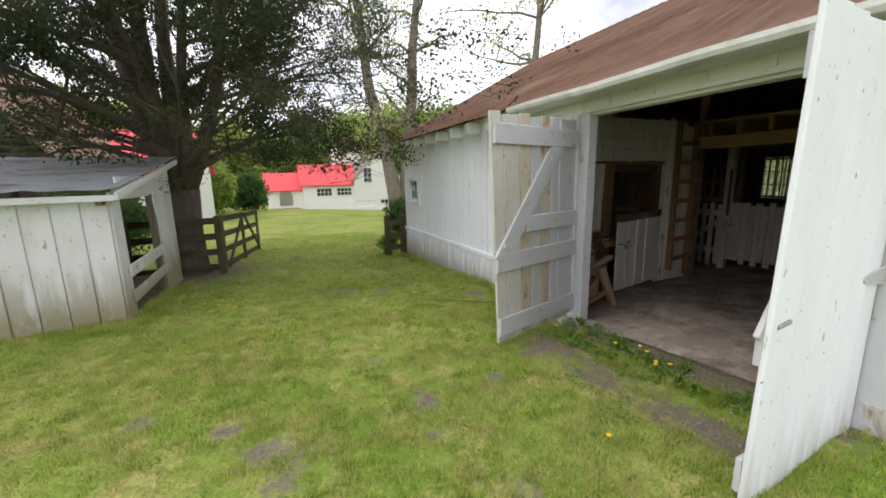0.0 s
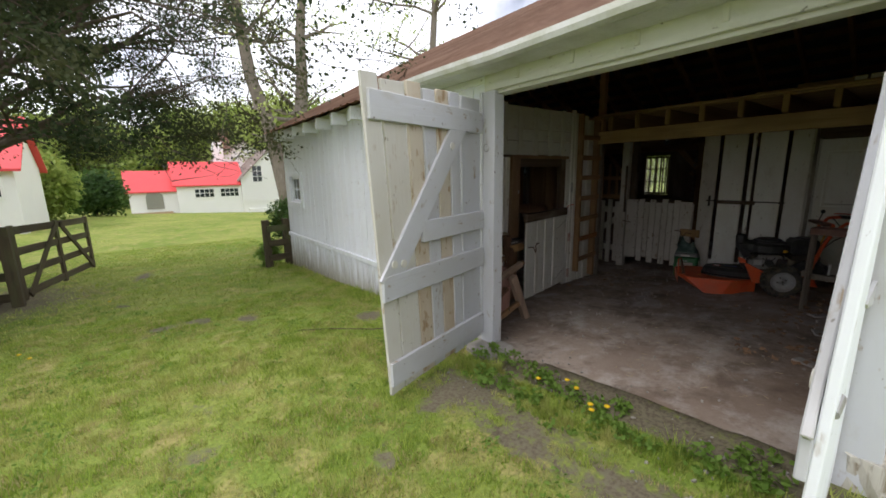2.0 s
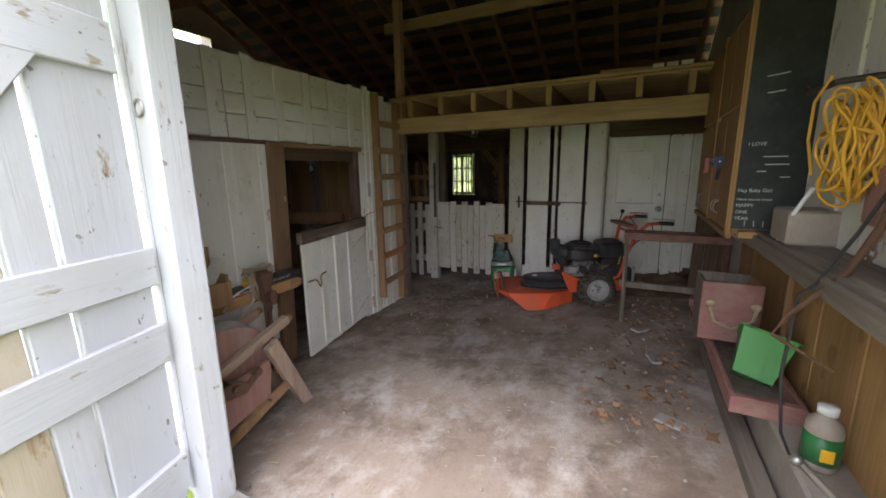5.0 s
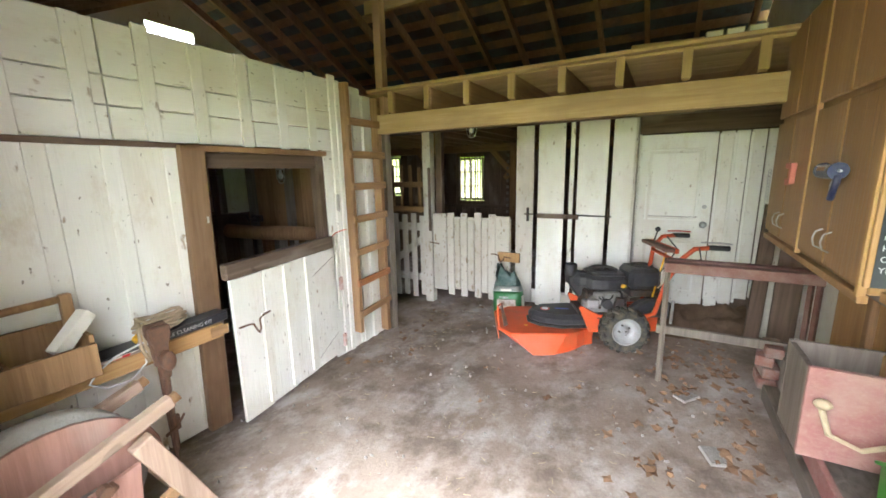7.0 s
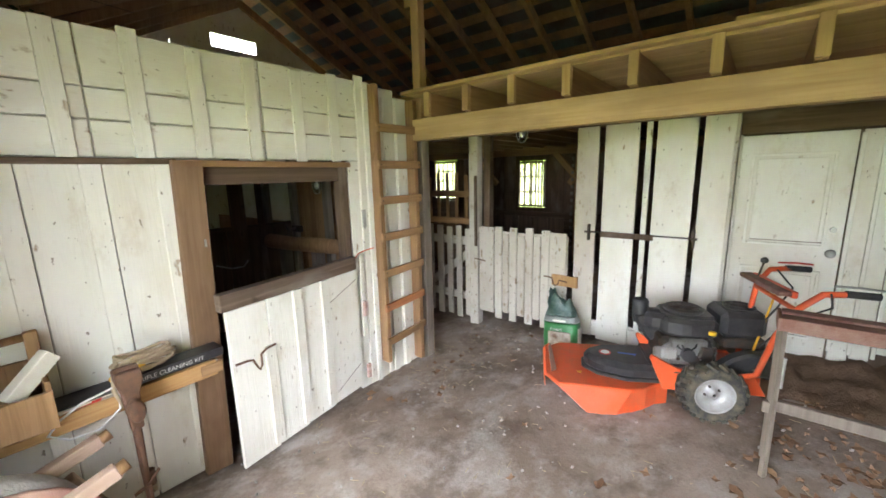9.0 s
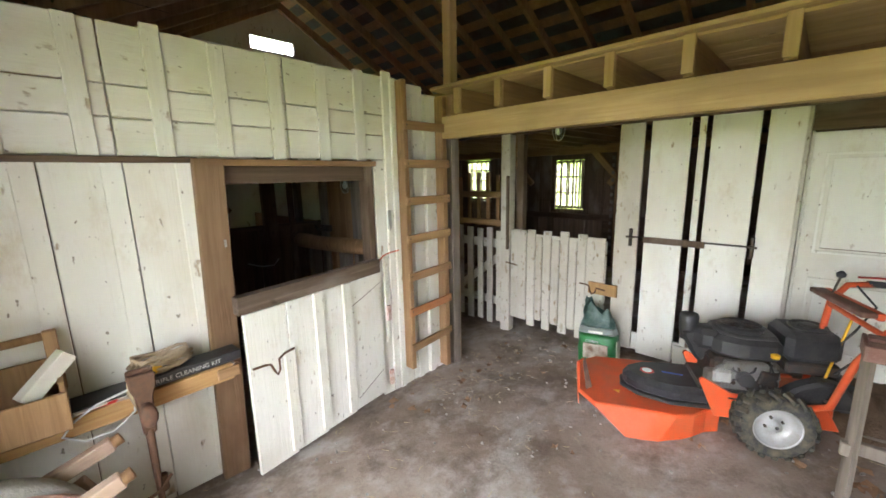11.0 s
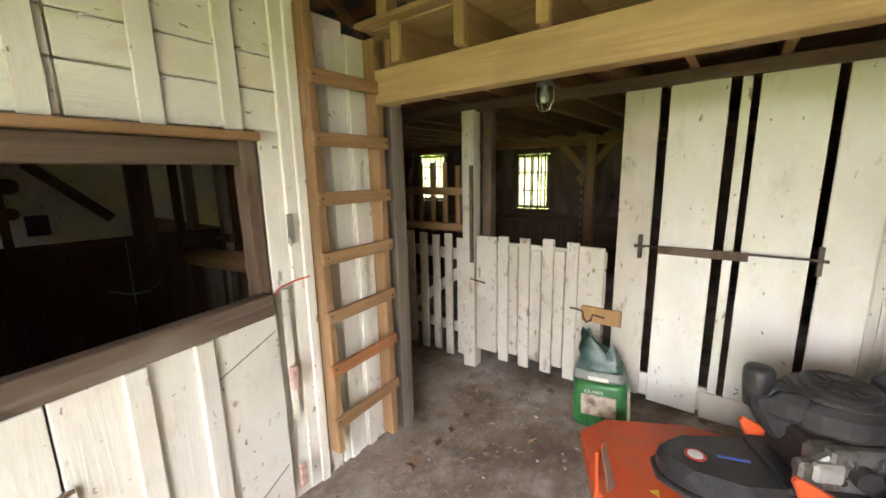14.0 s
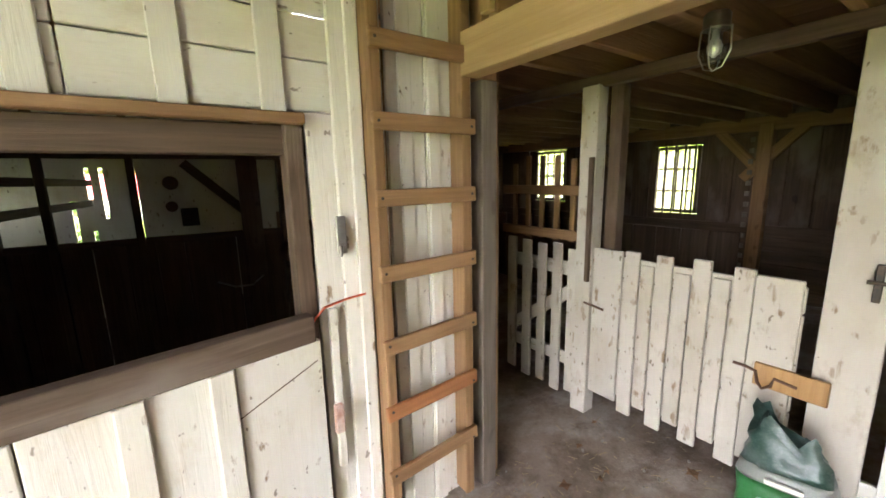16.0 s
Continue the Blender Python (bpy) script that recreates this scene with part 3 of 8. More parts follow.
# front wall south of the doors
wall_corner = tagged(part("wall_front_south", box((0.05, -2.5, 0.28), (0.14, -2.37, 2.40), 0), WHITE_OUT, None), "white-painted board wall beside the barn doors", "wall", kind="structure")
upright_row(wall_corner, 0.03, -2.37, -2.5, 0.30, 2.13, 0.13, 0.025, (-1, 0, 0), WHITE_OUT)
plinth = box((-0.03, -2.54, -0.3), (0.15, -2.24, 0.27), 0.03)
bmesh.ops.subdivide_edges(plinth, edges=plinth.edges[:], cuts=4, use_grid_fill=True)
for v in plinth.verts:
    v.co += Vector((jit(0.012), jit(0.012), jit(0.012)))
solid("plinth", plinth, painted("flaking_plinth", (0.66, 0.65, 0.60), (0.26, 0.21, 0.16), (0.40, 0.33, 0.24), 0.5, 0.2), "flaking whitewashed concrete plinth at the barn corner", "plinth", kind="structure")
sill_stone = box((-0.2, -0.22, -0.2), (0.12, 0.12, -0.02), 0.03)
solid("post_footing", sill_stone, STONE, "rough grey footing stone under the door post", "stone", kind="structure")

# gable walls, rear wall
def gable(y_in, y_out, holes):
    """Gable end between two y planes, leaving rectangular holes (x0, x1, z0, z1)."""
    bm = bmesh.new()
    xs = sorted({X0 + 0.05, RIDGE_X, X1 - 0.02, *[h[0] for h in holes], *[h[1] for h in holes]})
    for a, b in zip(xs, xs[1:]):
        cuts = [h for h in holes if h[0] <= a + 1e-6 and h[1] >= b - 1e-6]
        z = -0.7
        for h in sorted(cuts, key=lambda q: q[2]) + [None]:
            ends = (h[2], h[2]) if h else (roof_z(a) - 0.05, roof_z(b) - 0.05)
            vs = [(a, z), (b, z), (b, ends[1]), (a, ends[0])]
            lo, hi = [bm.verts.new((p[0], y_in, p[1])) for p in vs], [bm.verts.new((p[0], y_out, p[1])) for p in vs]
            bm.faces.new(lo), bm.faces.new(hi[::-1])
            for i in range(4):
                bm.faces.new((lo[(i + 1) % 4], lo[i], hi[i], hi[(i + 1) % 4]))
            z = h[3] if h else z
    bmesh.ops.recalc_face_normals(bm, faces=bm.faces)
    return bm


NORTH_HOLES = [(1.085, 1.125, 0.70, 1.27), (1.255, 1.30, 1.28, 1.66), (1.385, 1.425, 1.04, 1.66), (1.69, 1.74, 0.70, 1.66), (1.245, 1.285, 0.60, 0.90), (3.62, 4.38, 3.78, 3.99), (3.0, 3.02, 3.2, 3.75), (5.0, 5.02, 3.1, 3.6)]
tagged(part("wall_north", gable(5.90, 5.95, NORTH_HOLES), WHITE_IN, None), "whitewashed board gable wall with gaps of daylight", "wall", kind="structure")
tagged(part("wall_south", gable(-2.46, -2.52, []), WHITE_IN, None), "whitewashed board gable wall", "wall", kind="structure")
REAR = (8.12, 8.18)
rear = box((REAR[0], Y0, -0.8), (REAR[1], 1.98, 2.5), 0)
add_box(rear, (REAR[0], 1.98, -0.8), (REAR[1], 2.62, 0.86))
add_box(rear, (REAR[0], 1.98, 1.82), (REAR[1], 2.62, 2.5))
add_box(rear, (REAR[0], 2.62, -0.8), (REAR[1], 4.22, 2.5))
add_box(rear, (REAR[0], 4.22, -0.8), (REAR[1], 4.96, 0.95))
add_box(rear, (REAR[0], 4.22, 1.90), (REAR[1], 4.96, 2.5))
add_box(rear, (REAR[0], 4.96, -0.8), (REAR[1], Y1, 2.5))
wall_rear = tagged(part("wall_rear", rear, DARK, None), "dark unpainted board rear wall", "wall", kind="structure")
for i in range(30):
    y = -2.6 + 0.27 * i
    if not (1.85 < y < 2.75 or 4.1 < y < 5.1):
        plank(wall_rear, "board", (8.10, y, 0.75), (8.10, y, 2.45), 0.262, 0.024, (-1, 0, 0), BROWN)
for i in range(6):
    plank(wall_rear, "board", (8.09, Y0 + 0.1, -0.1 + i * 0.16), (8.09, Y1 - 0.1, -0.1 + i * 0.16), 0.152, 0.03, (-1, 0, 0), DARK)


# ---- roof ----
def roof_sheet(x_a, z_a, x_b, z_b, y_a, y_b, name, label):
    """Ribbed tin over one slope."""
    bm = bmesh.new()
    n = int((y_b - y_a) / 0.05)
    d = Vector((x_b - x_a, 0, z_b - z_a))
    nrm = Vector((-d.z, 0, d.x)).normalized() * (1 if d.x > 0 else -1)
    ribs = []
    for i in range(n + 1):
        y = y_a + (y_b - y_a) * i / n
        h = 0.022 if i % 4 == 0 else (0.006 if i % 4 == 2 else 0.0)
        col = []
        for s in range(5):
            p = Vector((x_a, y, z_a)) + d * (s / 4) + nrm * (h + 0.035)
            if s == 0:
                p += Vector((0.0, 0, 0.012 * noise.noise((y * 2, 1, 4)))) - d.normalized() * (0.02 + 0.02 * noise.noise((y * 3, 7, 4)))
            col.append(bm.verts.new(p))
        ribs.append(col)
    for a, b in zip(ribs, ribs[1:]):
        for s in range(4):
            bm.faces.new((a[s], b[s], b[s + 1], a[s + 1]))
    r = bmesh.ops.solidify(bm, geom=bm.faces[:], thickness=0.004)
    return solid(name, bm, RUSTY_TIN, label, "roof", kind="structure")


SLOPE = (RIDGE_Z - EAVE) / RIDGE_X
OVER = 0.24
roof_front = roof_sheet(-OVER, EAVE - SLOPE * OVER, RIDGE_X + 0.01, RIDGE_Z, Y0 - 0.2, Y1 + 0.22, "roof_front", "rust-brown ribbed tin roof of the barn")
roof_rear = roof_sheet(X1 + OVER, EAVE - SLOPE * OVER, RIDGE_X - 0.01, RIDGE_Z, Y0 - 0.2, Y1 + 0.22, "roof_rear", "rust-brown ribbed tin rear roof of the barn")
# rafters and laths, as one ceiling
ceiling = bmesh.new()


def slanted(bm, p, q, w, h):
    """A beam from p to q, w across and h deep below the line."""
    p, q = Vector(p), Vector(q)
    z = (q - p).normalized()
    side = z.cross(Vector((0, 0, 1)))
    side = side.normalized() if side.length > 0.01 else Vector((1, 0, 0))
    dn = z.cross(side).normalized()
    if dn.z > 0:
        dn = -dn
    vs = []
    for e in (p, q):
        vs.append([bm.verts.new(e + side * a + dn * b) for a, b in ((-w / 2, 0), (w / 2, 0), (w / 2, h), (-w / 2, h))])
    for i in range(4):
        bm.faces.new((vs[0][i], vs[0][(i + 1) % 4], vs[1][(i + 1) % 4], vs[1][i]))
    bm.faces.new(vs[0][::-1]), bm.faces.new(vs[1])


RAFTERS = [Y0 + 0.2 + 0.58 * i for i in range(15)]
for y in RAFTERS:
    slanted(ceiling, (0.02, y, EAVE + SLOPE * 0.02), (RIDGE_X, y, RIDGE_Z - 0.02), 0.055, 0.12)
    slanted(ceiling, (X1 + OVER - 0.03, y, EAVE - SLOPE * OVER), (RIDGE_X, y, RIDGE_Z - 0.02), 0.055, 0.12)
bmesh.ops.recalc_face_normals(ceiling, faces=ceiling.faces)
solid("ceiling", ceiling, ROOF_WOOD, "open brown rafters under the barn roof", "rafters", kind="structure")
laths = bmesh.new()
for i in range(15):
    f = (i + 0.5) / 15
    for x_e in (-OVER, X1 + OVER):
        x = x_e + (RIDGE_X - x_e) * f
        z = EAVE - SLOPE * OVER + (RIDGE_Z - EAVE + SLOPE * OVER) * f + 0.018
        ang = math.atan(SLOPE) * (-1 if x_e < 0 else 1)
        m = Matrix.Translation((x, (Y0 + Y1) / 2, z)) @ Matrix.Rotation(ang, 4, "Y")
        c = bmesh.ops.create_cube(laths, size=1.0, matrix=m @ Matrix.Diagonal((0.15, Y1 - Y0 + 0.2, 0.022, 1)))
solid("ceiling_laths", laths, LATH, "roof laths with stained tin showing between", "laths", kind="structure")
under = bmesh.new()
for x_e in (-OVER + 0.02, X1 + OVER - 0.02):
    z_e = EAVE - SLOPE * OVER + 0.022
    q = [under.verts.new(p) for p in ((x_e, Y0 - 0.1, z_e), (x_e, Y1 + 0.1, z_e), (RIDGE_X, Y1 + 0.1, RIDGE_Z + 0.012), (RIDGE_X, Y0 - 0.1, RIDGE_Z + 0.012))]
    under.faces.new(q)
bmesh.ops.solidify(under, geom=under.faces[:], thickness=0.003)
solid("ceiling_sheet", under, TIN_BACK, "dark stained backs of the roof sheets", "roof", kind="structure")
# gutter along the eave over the doors
gut = bmesh.new()
prof = [(-0.06, 0.03), (-0.065, -0.015), (-0.05, -0.055), (0.0, -0.07), (0.035, -0.06), (0.035, 0.03), (0.028, 0.03), (0.028, -0.05), (0.0, -0.06), (-0.045, -0.048), (-0.057, -0.012), (-0.052, 0.03)]
ends = []
for i in range(13):
    y = 0.95 - (0.95 + 2.9) * i / 12
    sag = 0.012 * math.sin(i * 1.1) + 0.004 * (i % 2)
    ends.append([gut.verts.new((-0.285 + 0.8 * p[0], y, EAVE - SLOPE * OVER + 0.5 * sag + 0.75 * p[1])) for p in prof])
for a, b in zip(ends, ends[1:]):
    for j in range(len(prof)):
        gut.faces.new((a[j], a[(j + 1) % len(prof)], b[(j + 1) % len(prof)], b[j]))
gut.faces.new(ends[0]), gut.faces.new(ends[-1][::-1])
solid("gutter", gut, GUTTER, "white eave gutter with algae stains above the doors", "gutter", kind="structure")
solid("soffit", box((-0.25, -2.7, 2.250), (-0.034, 0.93, 2.266), 0.002), GUTTER, "cream stained board under the eave above the doors", "soffit", kind="structure")
tail = bmesh.new()
for i in range(9):
    y = 5.7 - i * 0.58
    add_box(tail, (-0.21, y - 0.03, EAVE - 0.26), (0.0, y + 0.03, EAVE - 0.11))
solid("trim", tail, WHITE_OUT, "white rafter tails under the eave", "trim", kind="structure")
twig = tube(bmesh.new(), [(-0.26, 1.02, 2.36), (-0.2, 0.98, 2.42), (-0.22, 0.88, 2.46), (-0.28, 0.8, 2.43), (-0.27, 0.86, 2.37)], 0.006, 6)
solid("dry_vine", twig, BROWN, "dry brown vine curled at the roof edge", "vine")


# ---- windows ----
def window(name, x, y0, y1, z0, z1, cols, rows, frame_mat, face, label, outside_frame=True):
    w = thing(name, (x, (y0 + y1) / 2, z0), label, "window", kind="structure")
    hw, hh = (y1 - y0) / 2, z1 - z0
    fr = bmesh.new()
    for lo, hi in (((-0.03, -hw, 0), (0.03, -hw + 0.045, hh)), ((-0.03, hw - 0.045, 0), (0.03, hw, hh)), ((-0.03, -hw, 0), (0.03, hw, 0.05)), ((-0.03, -hw, hh - 0.045), (0.03, hw, hh))):
        add_box(fr, lo, hi)
    part("window_frame", fr, frame_mat, w)
    for i in range(1, cols):
        part("muntin", box((-0.014, -hw + 2 * hw * i / cols - 0.011, 0.04), (0.014, -hw + 2 * hw * i / cols + 0.011, hh - 0.04), 0), frame_mat, w)
    for i in range(1, rows):
        part("muntin", box((-0.012, -hw + 0.04, hh * i / rows - 0.011), (0.012, hw - 0.04, hh * i / rows + 0.011), 0), frame_mat, w)
    for i in range(cols):
        for j in range(rows):
            p = part("pane", box((-0.002, -hw + 2 * hw * i / cols + 0.01, hh * j / rows + 0.01), (0.002, -hw + 2 * hw * (i + 1) / cols - 0.01, hh * (j + 1) / rows - 0.01), 0), GLASS, w)
            p.visible_shadow = False
    if outside_frame:
        for lo, hi in (((-0.075, -hw - 0.1, -0.1), (-0.03, -hw, hh + 0.08)), ((-0.075, hw, -0.1), (-0.03, hw + 0.1, hh + 0.08)), ((-0.08, -hw, hh), (-0.03, hw, hh + 0.08)), ((-0.09, -hw, -0.1), (-0.03, hw, 0))):
            part("casing", box(lo, hi, 0.004), frame_mat, w)
    return w


window("window_1", 0.06, 4.99, 5.58, 1.0, 1.48, 3, 2, WHITE_OUT, -1, "small white-framed window with pale hazed panes in the barn front")
window("window_2", 8.14, 1.99, 2.61, 0.87, 1.81, 4, 3, DARK, 1, "barred window with small panes letting green daylight in", False)
window("window_3", 8.14, 4.23, 4.95, 0.96, 1.89, 5, 4, DARK, 1, "far slatted window of the stable", False)
for i in range(5):
    plank(None, "window_bar", (8.06, 2.04 + 0.13 * i, 0.85), (8.06, 2.04 + 0.13 * i, 1.83), 0.028, 0.02, (-1, 0, 0), DARK, "dark upright bar before the stable window")["category"] = "window bar"


# ---- inner partition beside the ladder (north of the workshop) ----
PY = 1.0
part_wall = thing("wall_partition", (0.14, PY, 0), "white-painted board partition with battens", "wall", kind="structure")
upright = [0.14, 0.40, 0.745, 1.03, 1.335]
# unseen dark strips added behind the joints to block slits of daylight
for a in upright[1:-1]:
    plank(part_wall, "back_batten", (a, PY + 0.045, -0.1), (a, PY + 0.045, 1.7), 0.10, 0.02, (0, -1, 0), DARK)
for a, b in zip(upright, upright[1:]):
    plank(part_wall, "board", ((a + b) / 2, PY + 0.012, -0.14), ((a + b) / 2, PY + 0.012, 1.70), b - a - 0.008, 0.024, (0, -1, 0), WHITE_IN)
for a in (0.30, 0.705, 0.99, 1.28):
    plank(part_wall, "batten", (a, PY - 0.006, -0.1), (a, PY - 0.006, 1.69), 0.08, 0.014, (0, -1, 0), WHITE_IN)
levels = [1.70, 1.875, 2.02, 2.29]
for lo, hi in zip(levels, levels[1:]):
    for a, b in ((0.14, 1.02), (1.02, 1.85), (1.85, 2.78)):
        plank(part_wall, "board", (a + 0.003, PY + 0.014, (lo + hi) / 2), (b - 0.003, PY + 0.014, (lo + hi) / 2), hi - lo - 0.006, 0.022, (0, -1, 0), WHITE_IN)
for a in (0.33, 0.63, 0.92, 1.215, 1.49, 1.785, 2.085, 2.365):
    plank(part_wall, "batten", (a, PY - 0.007, 1.68 + jit(0.02)), (a, PY - 0.007, 2.29 + jit(0.02)), 0.078, 0.018, (0, -1, 0), WHITE_IN)
plank(part_wall, "lintel", (0.2, PY - 0.01, 1.685), (1.34, PY - 0.01, 1.685), 0.03, 0.03, (0, -1, 0), BROWN)
# boards right of the opening, up to the ladder
for a, b in ((2.46, 2.60), (2.60, 2.78)):
    plank(part_wall, "board", ((a + b) / 2, PY + 0.008, -0.18), ((a + b) / 2, PY + 0.008, 1.70), b - a - 0.006, 0.024, (0, -1, 0), WHITE_IN)
plank(part_wall, "batten", (2.60, PY - 0.012, -0.16), (2.60, PY - 0.012, 2.32), 0.08, 0.02, (0, -1, 0), WHITE_IN)
plank(part_wall, "batten", (2.645, PY - 0.02, -0.16), (2.645, PY - 0.02, 2.28), 0.05, 0.03, (0, -1, 0), WHITE_IN)
for a, b in ((2.79, 2.97), (2.97, 3.13), (3.13, 3.30)):
    plank(part_wall, "board", ((a + b) / 2, PY + 0.012, -0.2), ((a + b) / 2, PY + 0.012, 2.27 - (a - 2.79) * 0.3), b - a - 0.006, 0.024, (0, -1, 0), WHITE_IN)
for a in (2.87, 3.01):
    plank(part_wall, "batten", (a, PY - 0.006, -0.18), (a, PY - 0.006, 2.2), 0.06, 0.016, (0, -1, 0), WHITE_IN)
plank(part_wall, "corner_post", (3.265, PY - 0.03, -0.22), (3.265, PY - 0.03, 1.88), 0.09, 0.10, (0, -1, 0), GREY_WOOD)
# frame of the stall opening
plank(part_wall, "jamb", (1.325, PY - 0.035, -0.15), (1.38, PY - 0.035, 1.69), 0.145, 0.05, (0, -1, 0), JAMB)
plank(part_wall, "jamb", (2.42, PY + 0.04, 0.85), (2.42, PY + 0.04, 1.66), 0.06, 0.10, (0, -1, 0), BROWN)
plank(part_wall, "head", (1.34, PY - 0.03, 1.675), (2.45, PY - 0.03, 1.67), 0.036, 0.06, (0, -1, 0), LADDER)
plank(part_wall, "head_beam", (1.34, PY + 0.07, 1.605), (2.5, PY + 0.07, 1.605), 0.10, 0.10, (0, -1, 0), DARK)

# ---- barn doors ----
def door_leaf(name, hinge, tip, z0, z1, face, label, widths, worn, coat, gap, warp=(0, 0), faded=()):
    """A ledged and braced leaf; the ledges are on the side that face points to. warp: how far the top of the free edge has twisted."""
    warp = Vector((*warp, 0))
    d = thing(name, (*hinge, z0), label, "door", kind="structure")
    h, t = Vector((*hinge, 0)), Vector((*tip, 0))
    u = (t - h).normalized()
    n = Vector(face)
    n = (n - u * n.dot(u)).normalized()
    total = (t - h).length
    s = total / sum(widths)
    a = 0.0
    for i, w in enumerate(widths):
        w *= s
        c = h + u * (a + w / 2)
        top = z1 + jit(0.015) - (0.025 if warp.length else 0) * a / total
        plank(d, "board", (c.x, c.y, z0 + jit(0.012)), (c.x + warp.x * (a + w / 2) / total, c.y + warp.y * (a + w / 2) / total, top), w - gap + 0.12 * abs(warp.x) / len(widths), 0.024, n, BARE_LEAF if i in worn else CREAM_LEAF if i in faded else coat)
        a += w
    def on(f, off=0.026):
        return h + u * (total * f) + n * off
    def ledge(z, w, f0=0.0, f1=1.0):
        k = (z - z0) / (z1 - z0)
        p, q = on(f0) + warp * (f0 * k), on(f1) + warp * (f1 * k)
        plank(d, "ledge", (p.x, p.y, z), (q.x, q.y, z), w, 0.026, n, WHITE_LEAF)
    H = z1 - z0
    ledge(z0 + 0.907 * H, 0.165, 0.02, 0.975)
    ledge(z0 + 0.523 * H, 0.15, 0.0, 0.66)
    ledge(z0 + 0.3676 * H, 0.165, 0.0, 1.0)
    ledge(z0 + 0.075 * H, 0.17, 0.0, 1.0)
    p, q = on(0.965, 0.025) + warp * 0.35, on(0.245, 0.025) + warp * 0.22
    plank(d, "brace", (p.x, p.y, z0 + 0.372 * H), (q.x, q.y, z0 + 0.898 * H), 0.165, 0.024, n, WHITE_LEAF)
    for f, z in ((0.36, 0.81), (0.91, 0.44), (0.84, 0.435)):
        c = on(f, 0.043) + warp * (f * z)
        part("knot", bar(c - n * 0.004 + Vector((0, 0, z0 + z * H)) - d.location, c + n * 0.003 + Vector((0, 0, z0 + z * H)) - d.location, 0.026, n=12), CREAM_LEAF, d)
    return d, on


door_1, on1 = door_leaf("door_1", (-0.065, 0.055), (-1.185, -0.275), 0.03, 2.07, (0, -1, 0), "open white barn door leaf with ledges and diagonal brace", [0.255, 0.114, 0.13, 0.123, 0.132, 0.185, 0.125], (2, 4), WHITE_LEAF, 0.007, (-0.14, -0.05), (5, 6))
door_2, on2 = door_leaf("door_2", (-0.035, -2.225), (-1.12, -2.265), 0.0, 2.16, (0, 1, 0), "open white barn door leaf with bare vertical boards", [0.15, 0.19, 0.14, 0.2, 0.16, 0.21], (), WHITE_OUT, 0.011, (0.0, -0.05))
part("bolt", bar((-0.94, -0.065, 0.90), (-1.03, -0.065, 0.89), 0.012), STEEL, door_2, "bent steel bolt")
part("bolt_plate", box((-1.05, -0.062, 0.86), (-0.97, -0.045, 1.02), 0.003), WHITE_LEAF, door_2)
for z in (0.98, 1.82):
    part("strap_hinge", prism([(0.02, -0.05), (0.02, 0.05), (-0.2, 0.02), (-0.22, 0.0), (-0.2, -0.02)], -0.032, -0.018, "Y"), WHITE_LEAF, door_2)
    door_2.children[-1].location = (0, 0, z)
latch_ring = bmesh.new()
tube(latch_ring, [(-0.030, 0.015 + 0.03 * math.sin(a * math.pi / 8), 1.69 + 0.03 * math.cos(a * math.pi / 8)) for a in range(17)], 0.005, 6)
solid("ring_latch", latch_ring, STEEL, "steel ring hung from a staple on the door post", "ring")
strip = box((-0.043, 0.055, 0.05), (-0.026, 0.083, 2.13), 0.003)
solid("post_strip", strip, WHITE_LEAF, "narrow white strip on the door post", "strip", kind="structure")

loop = thing("cable_loop", (0.10, -2.222, 1.75), "white electric cable looped on a hook inside the doorway", "cable")
part("loop", tube(bmesh.new(), [(0.0, 0.045 * math.cos(a * math.pi / 9), 0.045 * math.sin(a * math.pi / 9)) for a in range(18)], 0.010, 8), PALE, loop, "", True)
part("lead", tube(bmesh.new(), [(0.0, 0.03, 0.05), (0.02, 0.05, 0.12), (0.02, 0.0, 0.30), (0.03, -0.03, 0.40)], 0.006, 6), BEIGE, loop, "", True)
part("clip", box((-0.01, -0.05, 0.01), (0.03, 0.0, 0.05), 0.004), STEEL, loop)
loop.scale = (0.75, 0.75, 0.75)

# ---- half door of the stall ----
half_door = thing("half_door", (2.44, 0.96, -0.1), "white half door of vertical boards, ajar, with a brown top rail", "door", kind="structure")
hd_h, hd_t = Vector((2.44, 0.955, 0)), Vector((1.40, 0.80, 0))
hd_u = (hd_t - hd_h).normalized()
hd_n = Vector((hd_u.y, -hd_u.x, 0)) * (1 if hd_u.x < 0 else -1)
hd_n = Vector((0.147, -0.989, 0))


def hd(f, off=0.0):
    p = hd_h + hd_u * (1.05 * f) + hd_n * off
    return p.x, p.y


def hd_top(f):
    return 0.88 - 0.02 * f


for f0, f1 in ((0.0, 0.29), (0.29, 0.53), (0.53, 0.755), (0.755, 1.0)):
    f = (f0 + f1) / 2
    plank(half_door, "board", (*hd(f), -0.13 + 0.03 * (1 - f)), (*hd(f), hd_top(f)), (f1 - f0) * 1.05 - 0.006, 0.024, hd_n, WHITE_IN)
for f, top in ((0.325, 0.0), (0.545, 0.0), (0.765, 0.29)):
    plank(half_door, "batten", (*hd(f, 0.018), -0.1 + 0.02 * (1 - f)), (*hd(f, 0.018), hd_top(f) - top), 0.072, 0.022, hd_n, WHITE_IN)
for f0, z0, f1, z1 in ((0.02, 0.80, 0.29, 0.69), (0.02, 0.10, 0.27, -0.02)):
    p, q = hd(f0, 0.014), hd(f1, 0.014)
    part("wire", bar(Vector((*p, z0)) - half_door.location, Vector((*q, z1)) - half_door.location, 0.002, n=5), RUST, half_door)
plank(half_door, "top_rail", (*hd(1.03, 0.012), 0.922), (*hd(0.03, 0.012), 0.935), 0.100, 0.06, hd_n, TOP_RAIL, "worn brown top rail")
